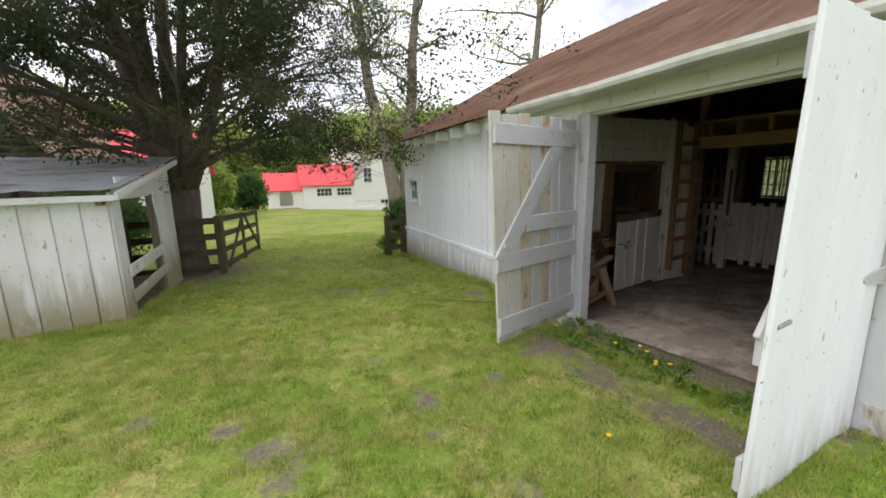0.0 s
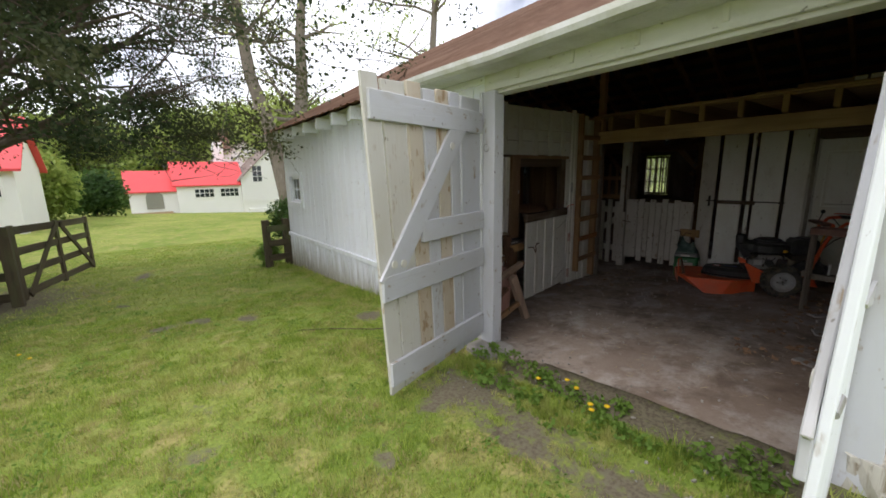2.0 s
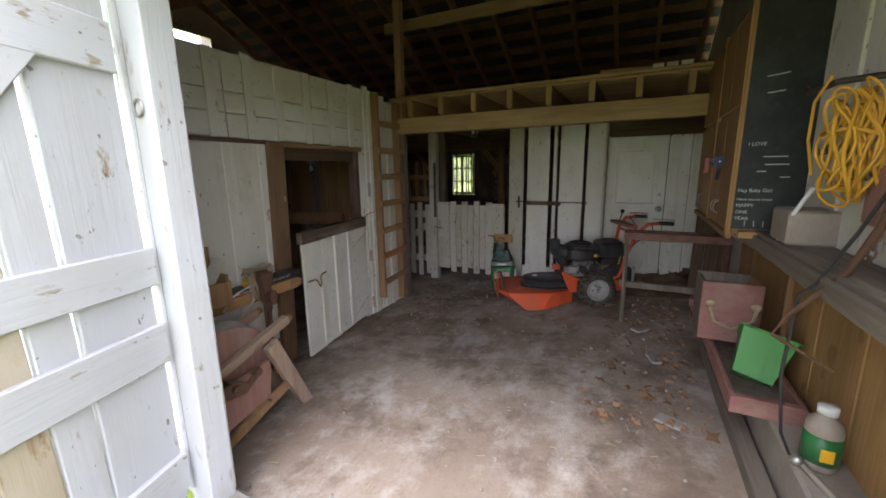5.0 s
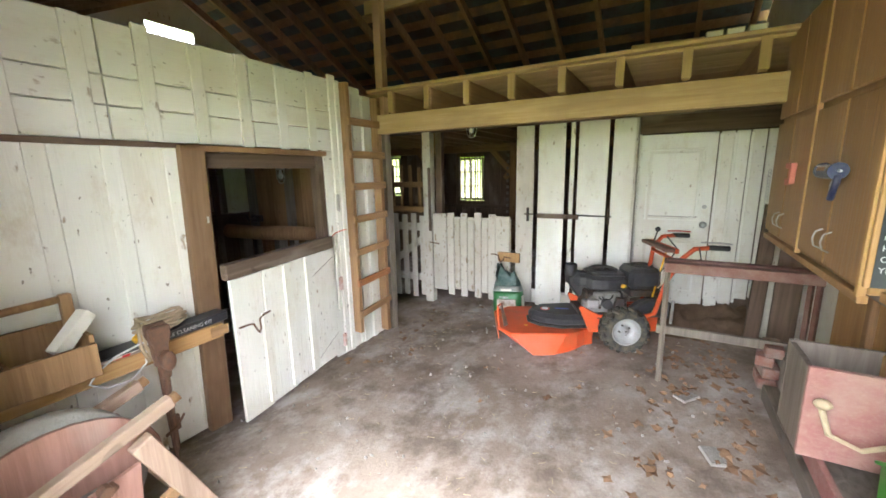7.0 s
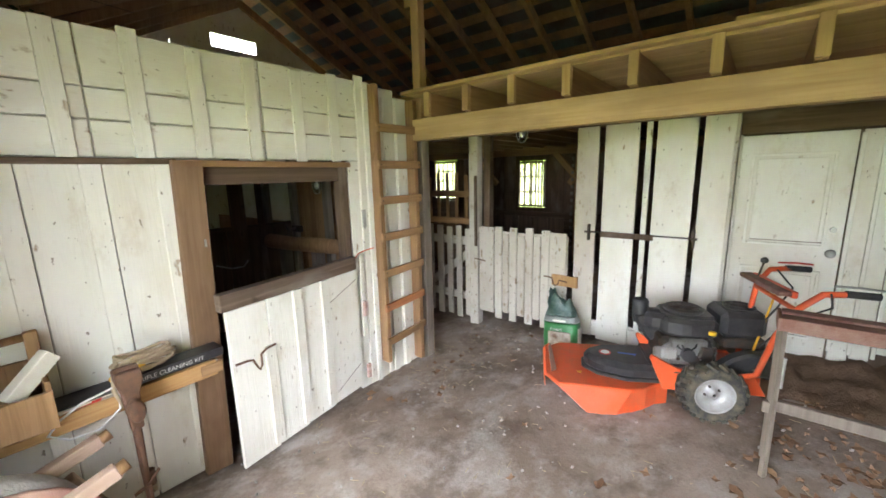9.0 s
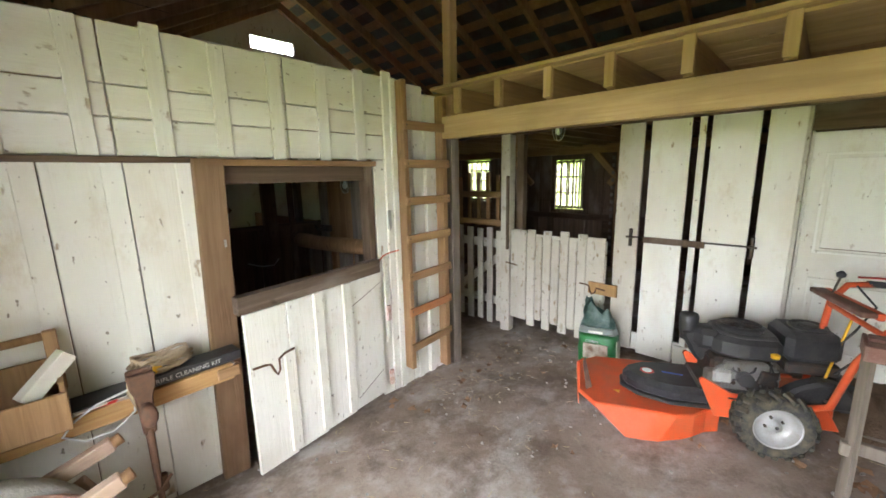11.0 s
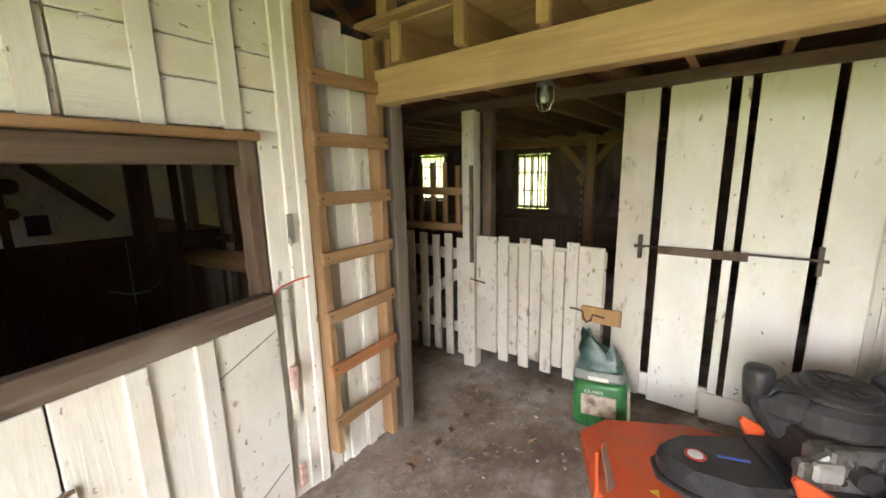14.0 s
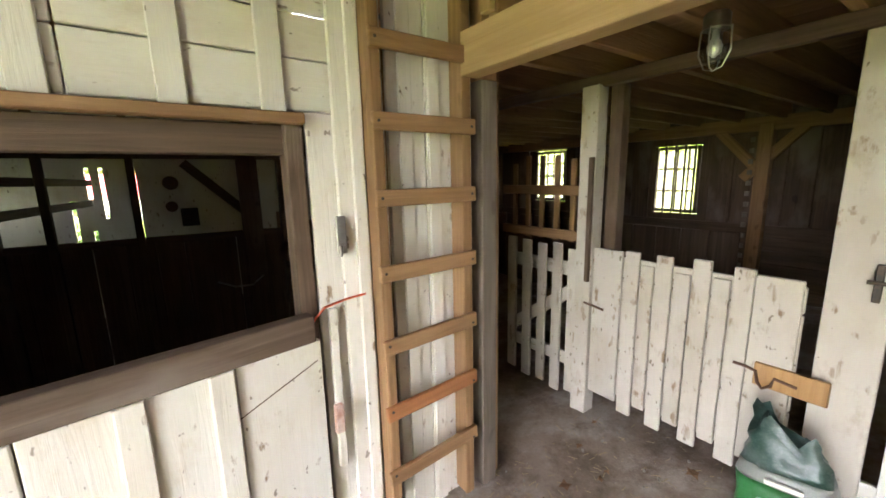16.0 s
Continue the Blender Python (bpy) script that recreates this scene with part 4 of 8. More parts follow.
hook = tube(bmesh.new(), [Vector((*hd(f, 0.035 + o), z)) - half_door.location for f, o, z in ((0.99, 0, 0.55), (0.93, 0.01, 0.55), (0.90, 0.02, 0.545), (0.885, 0.03, 0.50), (0.87, 0.03, 0.475), (0.855, 0.03, 0.50), (0.85, 0.02, 0.56), (0.80, 0.0, 0.57), (0.74, 0, 0.575))], 0.007, 6)
part("hook", hook, RUST, half_door, "rusty iron hook")
for z in (0.02, 0.55):
    part("hinge", box((0.02, -0.06, z + 0.04), (0.055, -0.035, z + 0.16), 0.004), FLAKE, half_door, "rusty flaking hinge")

# hasp plates on the posts
for nm, x, z in (("hasp", 1.42, 1.32), ("hasp", 2.55, 1.28)):
    hp = thing(nm, (x, 0.955, z), "grey steel hasp plate screwed to the wall", "hasp")
    part("plate", box((-0.018, -0.012, -0.09), (0.018, 0.0, 0.05), 0.002), STEEL, hp)
    part("staple", bar((-0.01, -0.02, -0.06), (-0.01, -0.02, -0.1), 0.006), STEEL, hp)
cord = tube(bmesh.new(), [(2.40, 0.95, 0.93), (2.46, 0.93, 1.0), (2.56, 0.965, 1.005), (2.64, 0.965, 1.01)], 0.005, 6)
solid("orange_cord", cord, ORANGE, "frayed orange twine tied at the half door", "twine")
for z0, z1 in ((0.30, 0.98),):
    plank(None, "hinge_strip", (2.50, 0.965, z0), (2.50, 0.965, z1), 0.035, 0.02, (0, -1, 0), WHITE_IN, "narrow flaking strip with rusty stains beside the half door")["category"] = "strip"

# ---- ladder to the loft ----
ladder = thing("ladder", (2.95, 0.9, -0.15), "wooden ladder of nailed rungs fixed to the partition", "ladder")
plank(ladder, "rail", (2.705, 0.94, 0.0), (2.695, 0.94, 2.27), 0.045, 0.09, (0, -1, 0), LADDER)
plank(ladder, "rail", (3.115, 0.94, -0.12), (3.11, 0.94, 2.2), 0.05, 0.09, (0, -1, 0), LADDER)
for z, tilt in ((1.95, 0.0), (1.67, 0.0), (1.39, 0.0), (1.10, 0.005), (0.80, 0.012), (0.51, 0.015), (0.21, 0.02)):
    plank(ladder, "rung", (2.668, 0.885, z - tilt), (3.145, 0.885, z + tilt), 0.065, 0.025, (0, -1, 0), ORANGE_WOOD if abs(z - 0.51) < 0.01 else LADDER)
    for x in (2.69, 3.12):
        part("nail", bar(Vector((x, 0.873, z)) - ladder.location, Vector((x, 0.869, z)) - ladder.location, 0.006, n=6), IRON, ladder)

# ---- loft over the stalls ----
loft = thing("loft", (3.12, -0.6, 1.88), "hay loft deck on a heavy timber beam", "loft", kind="structure")
plank(loft, "beam", (3.13, 0.90, 1.955), (3.13, -2.44, 1.945), 0.17, 0.09, (-1, 0, 0), TAN, "pale sawn timber beam")
plank(loft, "edge_board", (3.14, 0.90, 2.255), (3.14, -2.44, 2.235), 0.05, 0.12, (-1, 0, 0), TAN)
JOISTS = [0.72 - 0.385 * i for i in range(9)]
for y in JOISTS:
    plank(loft, "joist", (3.10, y, 2.135), (8.1, y, 2.135), 0.185, 0.05, (0, 1, 0), LADDER)
    plank(loft, "joist_end", (3.075, y, 2.05), (3.075, y, 2.235), 0.055, 0.03, (-1, 0, 0), TAN)
for y in [1.1 + 0.45 * i for i in range(11)]:
    plank(loft, "joist", (3.35, y, 2.135), (8.1, y, 2.135), 0.185, 0.05, (0, 1, 0), LADDER)
for i in range(26):
    x = 3.10 + 0.195 * i
    plank(loft, "deck_board", (x, -2.44, 2.245), (x, 0.95 if i < 1 else 5.88, 2.245), 0.19, 0.024, (0, 0, 1), TAN if i < 5 else LADDER)
plank(loft, "header", (4.25, 1.95, 2.005), (4.25, -2.44, 2.005), 0.07, 0.05, (-1, 0, 0), BROWN)
plank(loft, "post", (3.26, 0.96, 1.88), (3.26, 0.96, 3.35), 0.085, 0.085, (0, -1, 0), ROOF_WOOD)
plank(None, "tie_beam", (3.43, 1.25, 3.13), (3.43, -2.4, 3.12), 0.12, 0.05, (-1, 0, 0), TAN, "pale timber tie across the rafters above the loft")["category"] = "beam"
for (x, y, l, w, hgt) in ((3.25, -0.9, 0.5, 0.12, 0.03), (3.22, -1.25, 0.42, 0.10, 0.05)):
    plank(None, "offcut", (x, y, 2.272 + hgt / 2), (x + 0.05, y - l, 2.272 + hgt / 2), w, hgt, (0, 0, 1), TAN, "offcut of board lying on the loft edge")["category"] = "offcut"
for k in range(3):
    t0 = thing("carton", (3.2, -1.72 - 0.105 * k, 2.262), "small pale carton on the loft edge", "carton", "cartons on the loft edge")
    part("body", box((-0.11, -0.045, 0), (0.11, 0.045, 0.05), 0.004), BEIGE, t0)
    part("label", box((-0.113, -0.04, 0.012), (-0.111, 0.04, 0.042), 0), LABEL, t0)

# ---- wall of the stalls ----
BX = 4.27
stall = thing("wall_stalls", (BX, -0.6, 0), "white board wall of the stalls with dark gaps", "wall", kind="structure")
for a, b, lo in ((-0.08, -0.275, 0.0), (-0.325, -0.605, -0.02), (-0.655, -0.70, 0.0), (-0.735, -1.02, 0.0), (-1.06, -1.255, 0.05)):
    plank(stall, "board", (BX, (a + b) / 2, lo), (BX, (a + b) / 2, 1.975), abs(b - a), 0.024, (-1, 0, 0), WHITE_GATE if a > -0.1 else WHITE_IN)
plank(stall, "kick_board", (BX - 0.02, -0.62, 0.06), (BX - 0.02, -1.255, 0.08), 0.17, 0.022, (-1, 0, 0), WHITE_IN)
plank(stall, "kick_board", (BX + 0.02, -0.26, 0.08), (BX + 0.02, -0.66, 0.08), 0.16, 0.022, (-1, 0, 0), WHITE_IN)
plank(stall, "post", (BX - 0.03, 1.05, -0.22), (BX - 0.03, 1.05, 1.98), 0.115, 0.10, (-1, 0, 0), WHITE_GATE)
plank(stall, "post", (BX + 0.05, 0.93, 0.9), (BX + 0.05, 0.93, 1.98), 0.08, 0.08, (-1, 0, 0), BROWN)
plank(stall, "stop_strip", (BX - 0.10, 1.005, 0.78), (BX - 0.10, 1.005, 1.56), 0.03, 0.025, (-1, 0, 0), BROWN)
# bar across the boards
lock_bar = thing("lock_bar", (BX - 0.05, -0.55, 1.02), "iron bar with a wooden sleeve held by two latches", "bar")
part("rod", bar((0, 0.30, 0.01), (0, -0.50, 0.01), 0.007), IRON, lock_bar)
part("sleeve", box((-0.016, -0.22, -0.03), (0.0, 0.22, 0.02), 0.003), BROWN, lock_bar)
for y in (0.32, -0.505):
    part("latch", box((-0.012, y - 0.012, -0.07), (0.01, y + 0.012, 0.08), 0.003), IRON, lock_bar)
    part("lever", bar((-0.02, y + 0.03, 0.01), (-0.02, y - 0.03, 0.01), 0.009), IRON, lock_bar)


def picket_gate(name, pickets, x, label, rails, material):
    ys = [p[0] for p in pickets]
    g = thing(name, (x, sum(ys) / len(ys), -0.1), label, "gate")
    for y, w, lo, hi in pickets:
        plank(g, "picket", (x, y, lo), (x, y, hi), w, 0.022, (-1, 0, 0), material)
    for y0, y1, z0, z1, w, xx in rails:
        plank(g, "rail", (x + xx, y0, z0), (x + xx, y1, z1), w, 0.024, (-1, 0, 0), material)
    return g


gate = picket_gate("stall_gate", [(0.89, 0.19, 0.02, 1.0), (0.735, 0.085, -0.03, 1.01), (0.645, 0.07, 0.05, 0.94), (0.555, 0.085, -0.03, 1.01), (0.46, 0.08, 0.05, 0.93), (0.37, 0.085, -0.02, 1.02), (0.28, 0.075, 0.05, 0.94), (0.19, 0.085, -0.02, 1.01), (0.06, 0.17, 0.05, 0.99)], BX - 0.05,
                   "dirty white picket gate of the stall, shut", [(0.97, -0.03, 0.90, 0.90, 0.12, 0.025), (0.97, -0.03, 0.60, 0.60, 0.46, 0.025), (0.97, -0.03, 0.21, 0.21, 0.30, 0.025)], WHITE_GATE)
part("latch_plate", box((-0.032, -0.62, 0.57), (-0.012, -0.36, 0.68), 0.003), PANEL, gate, "bare wood latch plate")
hk = tube(bmesh.new(), [(-0.04, y, z) for y, z in ((-0.28, 0.65), (-0.33, 0.65), (-0.37, 0.64), (-0.38, 0.59), (-0.40, 0.565), (-0.43, 0.59), (-0.44, 0.63), (-0.52, 0.62))], 0.007, 6)
part("hook", hk, RUST, gate)
part("bolt", bar((-0.04, 0.42, 0.72), (-0.04, 0.56, 0.735), 0.007), RUST, gate)
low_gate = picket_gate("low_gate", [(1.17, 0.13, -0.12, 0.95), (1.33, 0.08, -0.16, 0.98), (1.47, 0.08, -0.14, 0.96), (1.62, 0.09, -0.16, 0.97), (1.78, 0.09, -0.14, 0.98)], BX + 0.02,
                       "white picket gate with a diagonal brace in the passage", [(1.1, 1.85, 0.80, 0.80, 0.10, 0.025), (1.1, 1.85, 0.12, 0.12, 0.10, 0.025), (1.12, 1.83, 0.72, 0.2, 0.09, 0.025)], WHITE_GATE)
rack = thing("slat_rack", (BX + 0.1, 1.5, 1.0), "bare wood slatted rack above the low gate", "rack")
for z in (1.03, 1.35):
    plank(rack, "rail", (BX + 0.08, 1.1, z), (BX + 0.08, 1.95, z), 0.07, 0.03, (-1, 0, 0), LADDER)
for y in (1.14, 1.28, 1.42, 1.56, 1.70, 1.84):
    plank(rack, "slat", (BX + 0.105, y, 0.98), (BX + 0.105, y, 1.58 + jit(0.03)), 0.045, 0.02, (-1, 0, 0), LADDER)

# ---- panelled door and boards beside it ----
DX = 4.55
pdoor = thing("door_3", (DX, -1.6, 0.1), "shut white panelled door with a steel knob", "door", kind="structure")
part("leaf", box((0, -0.33, 0.0), (0.04, 0.32, 1.72), 0.003), WHITE_IN, pdoor)
for z0, z1 in ((0.16, 0.70), (0.88, 1.58)):
    fr = bmesh.new()
    for lo, hi in (((-0.012, -0.24, z0), (0.0, 0.24, z0 + 0.018)), ((-0.012, -0.24, z1 - 0.018), (0.0, 0.24, z1)), ((-0.012, -0.24, z0), (0.0, -0.222, z1)), ((-0.012, 0.222, z0), (0.0, 0.24, z1))):
        add_box(fr, lo, hi, 0.002)
    part("panel_moulding", fr, WHITE_IN, pdoor)
    part("panel", box((-0.006, -0.2, z0 + 0.04), (0.002, 0.2, z1 - 0.04), 0.003), WHITE_IN, pdoor)
part("crack", box((-0.002, -0.24, 0.915), (0.001, 0.2, 0.923), 0), DARK, pdoor)
knob_bm = lathe([(0.012, 0), (0.012, 0.025), (0.028, 0.03), (0.032, 0.045), (0.024, 0.06), (0.005, 0.064)], 14, "X")
bmesh.ops.transform(knob_bm, matrix=Matrix.Rotation(math.pi, 4, "Z") @ Matrix.Translation((0, 0, 0)), verts=knob_bm.verts)
part("knob", knob_bm, STEEL, pdoor, "steel knob", True, pose(0, -0.275, 0.85))
part("dead_bolt", bar((0.0, -0.275, 1.02), (-0.015, -0.275, 1.02), 0.02), STEEL, pdoor)
door_frame = thing("trim_door_frame", (DX, -1.25, 0), "dark header and white jamb of the panelled door", "door frame", kind="structure")
plank(door_frame, "jamb", (4.45, -1.262, 0.05), (4.45, -1.262, 1.98), 0.3, 0.024, (0, -1, 0), WHITE_GATE)
plank(door_frame, "stop", (4.53, -1.275, 0.05), (4.53, -1.275, 1.83), 0.03, 0.03, (-1, 0, 0), WHITE_IN)
plank(door_frame, "header", (4.5, -1.25, 1.915), (4.5, -2.44, 1.915), 0.17, 0.06, (-1, 0, 0), BROWN)
plank(door_frame, "header_strip", (4.2, -1.25, 1.99), (4.2, -1.7, 1.99), 0.03, 0.05, (-1, 0, 0), TAN)
for a, b, lo in ((-1.945, -2.06, 0.12), (-2.06, -2.17, 0.17), (-2.17, -2.29, 0.24), (-2.29, -2.42, 0.26), (-2.42, -2.44, 0.2)):
    plank(door_frame, "board", (DX + 0.01, (a + b) / 2, lo), (DX + 0.01, (a + b) / 2, 1.82), b - a and abs(b - a) - 0.01, 0.024, (-1, 0, 0), WHITE_IN)
for y in (-1.95, -2.06, -2.18):
    plank(door_frame, "strip", (DX - 0.012, y, 0.2), (DX - 0.012, y, 1.8), 0.025, 0.016, (-1, 0, 0), WHITE_IN)
plank(door_frame, "sill_board", (DX, -1.25, 0.04), (DX, -2.44, 0.06), 0.14, 0.03, (-1, 0, 0), GREY_WOOD)
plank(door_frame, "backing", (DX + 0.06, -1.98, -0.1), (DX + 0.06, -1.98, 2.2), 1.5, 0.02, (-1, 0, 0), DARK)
chain_d = bmesh.new()
for i in range(12):
    tube(chain_d, [(DX - 0.03, -2.33 + 0.01 * math.cos(a * math.pi / 4), 1.45 - 0.03 * i + 0.018 * math.sin(a * math.pi / 4)) for a in range(9)], 0.003, 5)
solid("door_chain", chain_d, STEEL, "small steel chain hanging on the boards", "chain")

# ---- jar lamp under the loft ----
def jar_lamp(at, label):
    l = thing("jar_lamp", at, label, "lamp")
    part("cap", lathe([(0.035, 0), (0.045, -0.01), (0.045, -0.055), (0.05, -0.06)], 14), STEEL, l, "grey metal cap", True)
    j = part("jar", lathe([(0.043, -0.06), (0.047, -0.09), (0.044, -0.15), (0.028, -0.185), (0.004, -0.195)], 14), JAR_GLASS, l, "clear glass jar", True)
    part("bulb", lathe([(0.012, -0.06), (0.014, -0.09), (0.026, -0.115), (0.024, -0.14), (0.006, -0.158)], 12), PALE, l, "white bulb", True)
    for a in range(4):
        c, s = math.cos(a * math.pi / 2) * 0.052, math.sin(a * math.pi / 2) * 0.052
        part("guard_wire", tube(bmesh.new(), [(c, s, -0.055), (c * 1.05, s * 1.05, -0.14), (c * 0.6, s * 0.6, -0.195), (0, 0, -0.205)], 0.003, 5), STEEL, l)
    return l


jar_lamp((3.80, 0.25, 2.045), "caged glass jar lamp fixed under the loft joists")
jar_lamp((2.935, 2.15, 1.62), "caged glass jar lamp hanging in the dark stall")

# ---- stalls and passage behind: dark partitions ----
inner = thing("wall_inner", (3.3, 3.0, 0), "dark board partitions of the stable behind", "wall", kind="structure")
for i in range(17):
    x = 0.3 + 0.19 * i
    plank(inner, "board", (x, 3.4, -0.35), (x, 3.4, 1.03), 0.189 if i % 6 else 0.172, 0.024, (0, -1, 0), DARK)
plank(inner, "rail", (0.14, 3.38, 1.04), (3.3, 3.38, 1.0), 0.05, 0.05, (0, -1, 0), DARK)
plank(inner, "rail", (0.14, 3.38, 1.70), (3.3, 3.38, 1.70), 0.10, 0.06, (0, -1, 0), DARK)
for x in (0.55, 1.06, 1.33, 1.83, 2.63, 2.90):
    plank(inner, "post", (x, 3.37, -0.3), (x, 3.37, 2.1), 0.05 if x < 2.5 else 0.16 if x < 2.8 else 0.06, 0.06, (0, -1, 0), BROWN if x > 2.5 else DARK)
for i in range(18):
    y = 1.1 + 0.27 * i
    plank(inner, "board", (3.36, y, -0.35), (3.36, y, 2.1 if y < 3.5 else 1.0), 0.262, 0.024, (-1, 0, 0), LADDER)
    plank(inner, "board", (6.6, y, -0.35), (6.6, y, 0.85), 0.262, 0.024, (-1, 0, 0), DARK)
for x0, x1, z0, z1 in ((1.06, 1.33, 1.50, 1.48), (1.06, 1.31, 1.26, 1.25)):
    plank(inner, "slat", (x0, 3.40, z0), (x1, 5.6, z1), 0.07, 0.03, (0, -1, 0), DARK)
plank(inner, "brace", (2.25, 5.85, 1.72), (2.95, 5.85, 1.02), 0.12, 0.04, (0, -1, 0), BROWN)
plank(inner, "rear_beam", (8.03, -2.44, 2.0), (8.03, 5.9, 2.0), 0.16, 0.12, (-1, 0, 0), LADDER)
for y, s in ((1.75, 1), (0.9, -1), (3.6, 1)):
    plank(inner, "knee_brace", (8.0, y, 1.95), (8.0, y - 0.55 * s, 1.35), 0.11, 0.06, (-1, 0, 0), LADDER)
plank(inner, "post", (8.0, 1.25, -0.3), (8.0, 1.25, 2.0), 0.14, 0.12, (-1, 0, 0), LADDER)
for i in range(14):
    plank(inner, "notch", (7.92, 1.36, 0.1 + i * 0.13), (7.92, 1.36, 0.16 + i * 0.13), 0.05, 0.02, (-1, 0, 0), GREY_WOOD)
for x, z, r in ((2.09, 1.46, 0.09), (2.07, 1.15, 0.07)):
    solid("iron_pan", lathe([(r, 0), (r, 0.03), (r * 0.9, 0.035)], 16, "Y"), RUST, "rusty round iron hung on the white wall", "pan", (x, 5.86, z))
solid("wall_box", box((-0.1, -0.06, -0.12), (0.1, 0.0, 0.12), 0.006), IRON, "dark metal box on the whitewashed wall", "box", (2.26, 5.895, 1.0))
log_rail = thing("log_rail", (2.86, 3.1, 0.85), "thick round log laid along the stall wall", "log")
part("log", tube(bmesh.new(), [(0.0, 0.0, 0.0), (0.06, -0.4, -0.01), (0.12, -0.8, 0.0), (0.2, -1.3, 0.01)], [0.085, 0.08, 0.085, 0.075], 14), LADDER, log_rail, "worn brown round log", True)
for y in (-0.15, -0.7, -1.15):
    part("prop", box((0.02 - y * 0.15, y - 0.05, -1.1), (0.14 - y * 0.15, y + 0.05, -0.05), 0.008), GREY_WOOD, log_rail)
gadget = thing("harness_hook", (3.05, 2.84, 0.98), "black iron harness hook on the stall wall", "hook")
part("plate", box((0.0, -0.09, -0.03), (0.05, 0.09, 0.05), 0.008), IRON, gadget)
part("prong", tube(bmesh.new(), [(0.0, 0.0, 0.02), (-0.09, 0.0, 0.0), (-0.12, 0.0, 0.07)], 0.014, 8), IRON, gadget, "", True)
for x, y in ((3.06, 3.5), (3.12, 2.95), (3.15, 2.3)):
    plank(inner, "stud", (x, y, -0.3), (x, y, 2.1), 0.09, 0.07, (-1, 0, 0), GREY_WOOD)
bucket_h = tube(bmesh.new(), [(2.3, 3.3, 0.62), (2.42, 3.2, 0.58), (2.55, 3.18, 0.58), (2.66, 3.3, 0.62)], 0.008, 6)
solid("iron_hoop", bucket_h, STEEL, "bent iron hoop hanging on the dark boards", "hoop")

# ---- south side: wall, counter, cabinet ----
WY = -2.42
side = thing("wall_counter", (0.14, WY, 0), "white board wall above the work counter", "wall", kind="structure")
upright_row(side, WY, 0.16, 3.3, 0.9, 2.75, 0.3, 0.024, (0, 1, 0), WHITE_IN, 0.005)
for x in (0.62, 1.35, 2.1):
    plank(side, "batten", (x, WY + 0.02, 1.0), (x, WY + 0.02, 2.75), 0.05, 0.016, (0, 1, 0), WHITE_IN)
counter = thing("counter", (1.3, -2.5, 0), "worn wooden work counter along the wall", "counter")
plank(counter, "worktop", (0.10, -2.33, 1.075), (2.95, -2.33, 1.075), 0.20, 0.06, (0, 0, 1), GREY_WOOD)
plank(counter, "edge_strip", (0.10, -2.225, 1.05), (2.95, -2.225, 1.05), 0.07, 0.025, (0, 1, 0), GREY_WOOD)
for i in range(7):
    a = 0.16 + 0.4 * i
    plank(counter, "front_panel", (a + 0.2, -2.438, 0.02), (a + 0.2, -2.438, 1.045), 0.395, 0.02, (0, 1, 0), PANEL)
for x in (0.3, 1.75, 2.5):
    plank(counter, "stud", (x, -2.415, 0.05), (x, -2.415, 1.04), 0.05, 0.03, (0, 1, 0), LADDER)
ledge = thing("ledge", (1.3, -2.22, 0), "low concrete and board ledge under the counter", "ledge", kind="structure")
part("step", box((-1.15, -0.24, -0.05), (1.75, -0.03, 0.335), 0.012), GREY_STONE, ledge)
plank(ledge, "sill_beam", (0.15, -2.205, 0.09), (2.92, -2.19, 0.11), 0.075, 0.11, (0, 0, 1), GREY_WOOD)
plank(ledge, "sill_rail", (0.15, -2.262, 0.06), (2.6, -2.262, 0.07), 0.03, 0.08, (0, 0, 1), DARK)

cab = thing("wall_cabinet", (2.46, -2.36, 1.08), "brown plywood wall cabinet with paired doors", "cabinet")
part("body", box((-0.71, -0.05, 0.0), (0.73, 0.235, 1.2), 0.004), CABINET, cab)
for i in range(4):
    x0 = -0.70 + 0.358 * i
    for z0, z1, nm in ((0.025, 0.66, "door"), (0.69, 1.17, "upper_door")):
        d = part(nm, box((x0 + 0.006, 0.237, z0), (x0 + 0.35, 0.255, z1), 0.003), CABINET, cab)
        if nm == "door":
            hx = x0 + (0.305 if i % 2 == 0 else 0.045)
            part("handle", tube(bmesh.new(), [(hx, 0.256, 0.08), (hx, 0.278, 0.09), (hx, 0.285, 0.12), (hx, 0.278, 0.15), (hx, 0.256, 0.16)], 0.0035, 6), STEEL, d, "small metal pull handle")
part("face_strip", box((-0.712, 0.237, -0.01), (-0.69, 0.262, 1.2), 0.003), PANEL, cab)
part("face_strip", box((0.02, 0.237, 0.0), (0.035, 0.259, 1.2), 0.002), PANEL, cab)
part("bottom_strip", box((-0.712, 0.23, -0.03), (0.73, 0.258, 0.0), 0.003), CABINET, cab)
board = thing("chalkboard", (1.745, -2.25, 1.11), "black chalkboard with faint chalk writing on the cabinet end", "chalkboard")
part("slate", box((-0.014, -0.16, 0.0), (0.0, 0.13, 1.165), 0.002), CHALKBOARD, board)
part("edge_trim", box((-0.016, 0.13, 0.0), (0.0, 0.145, 1.165), 0.002), PANEL, board)
part("chalk_tray", box((-0.06, -0.14, -0.045), (-0.002, 0.10, -0.01), 0.004), PANEL, board, "bare wood chalk tray")


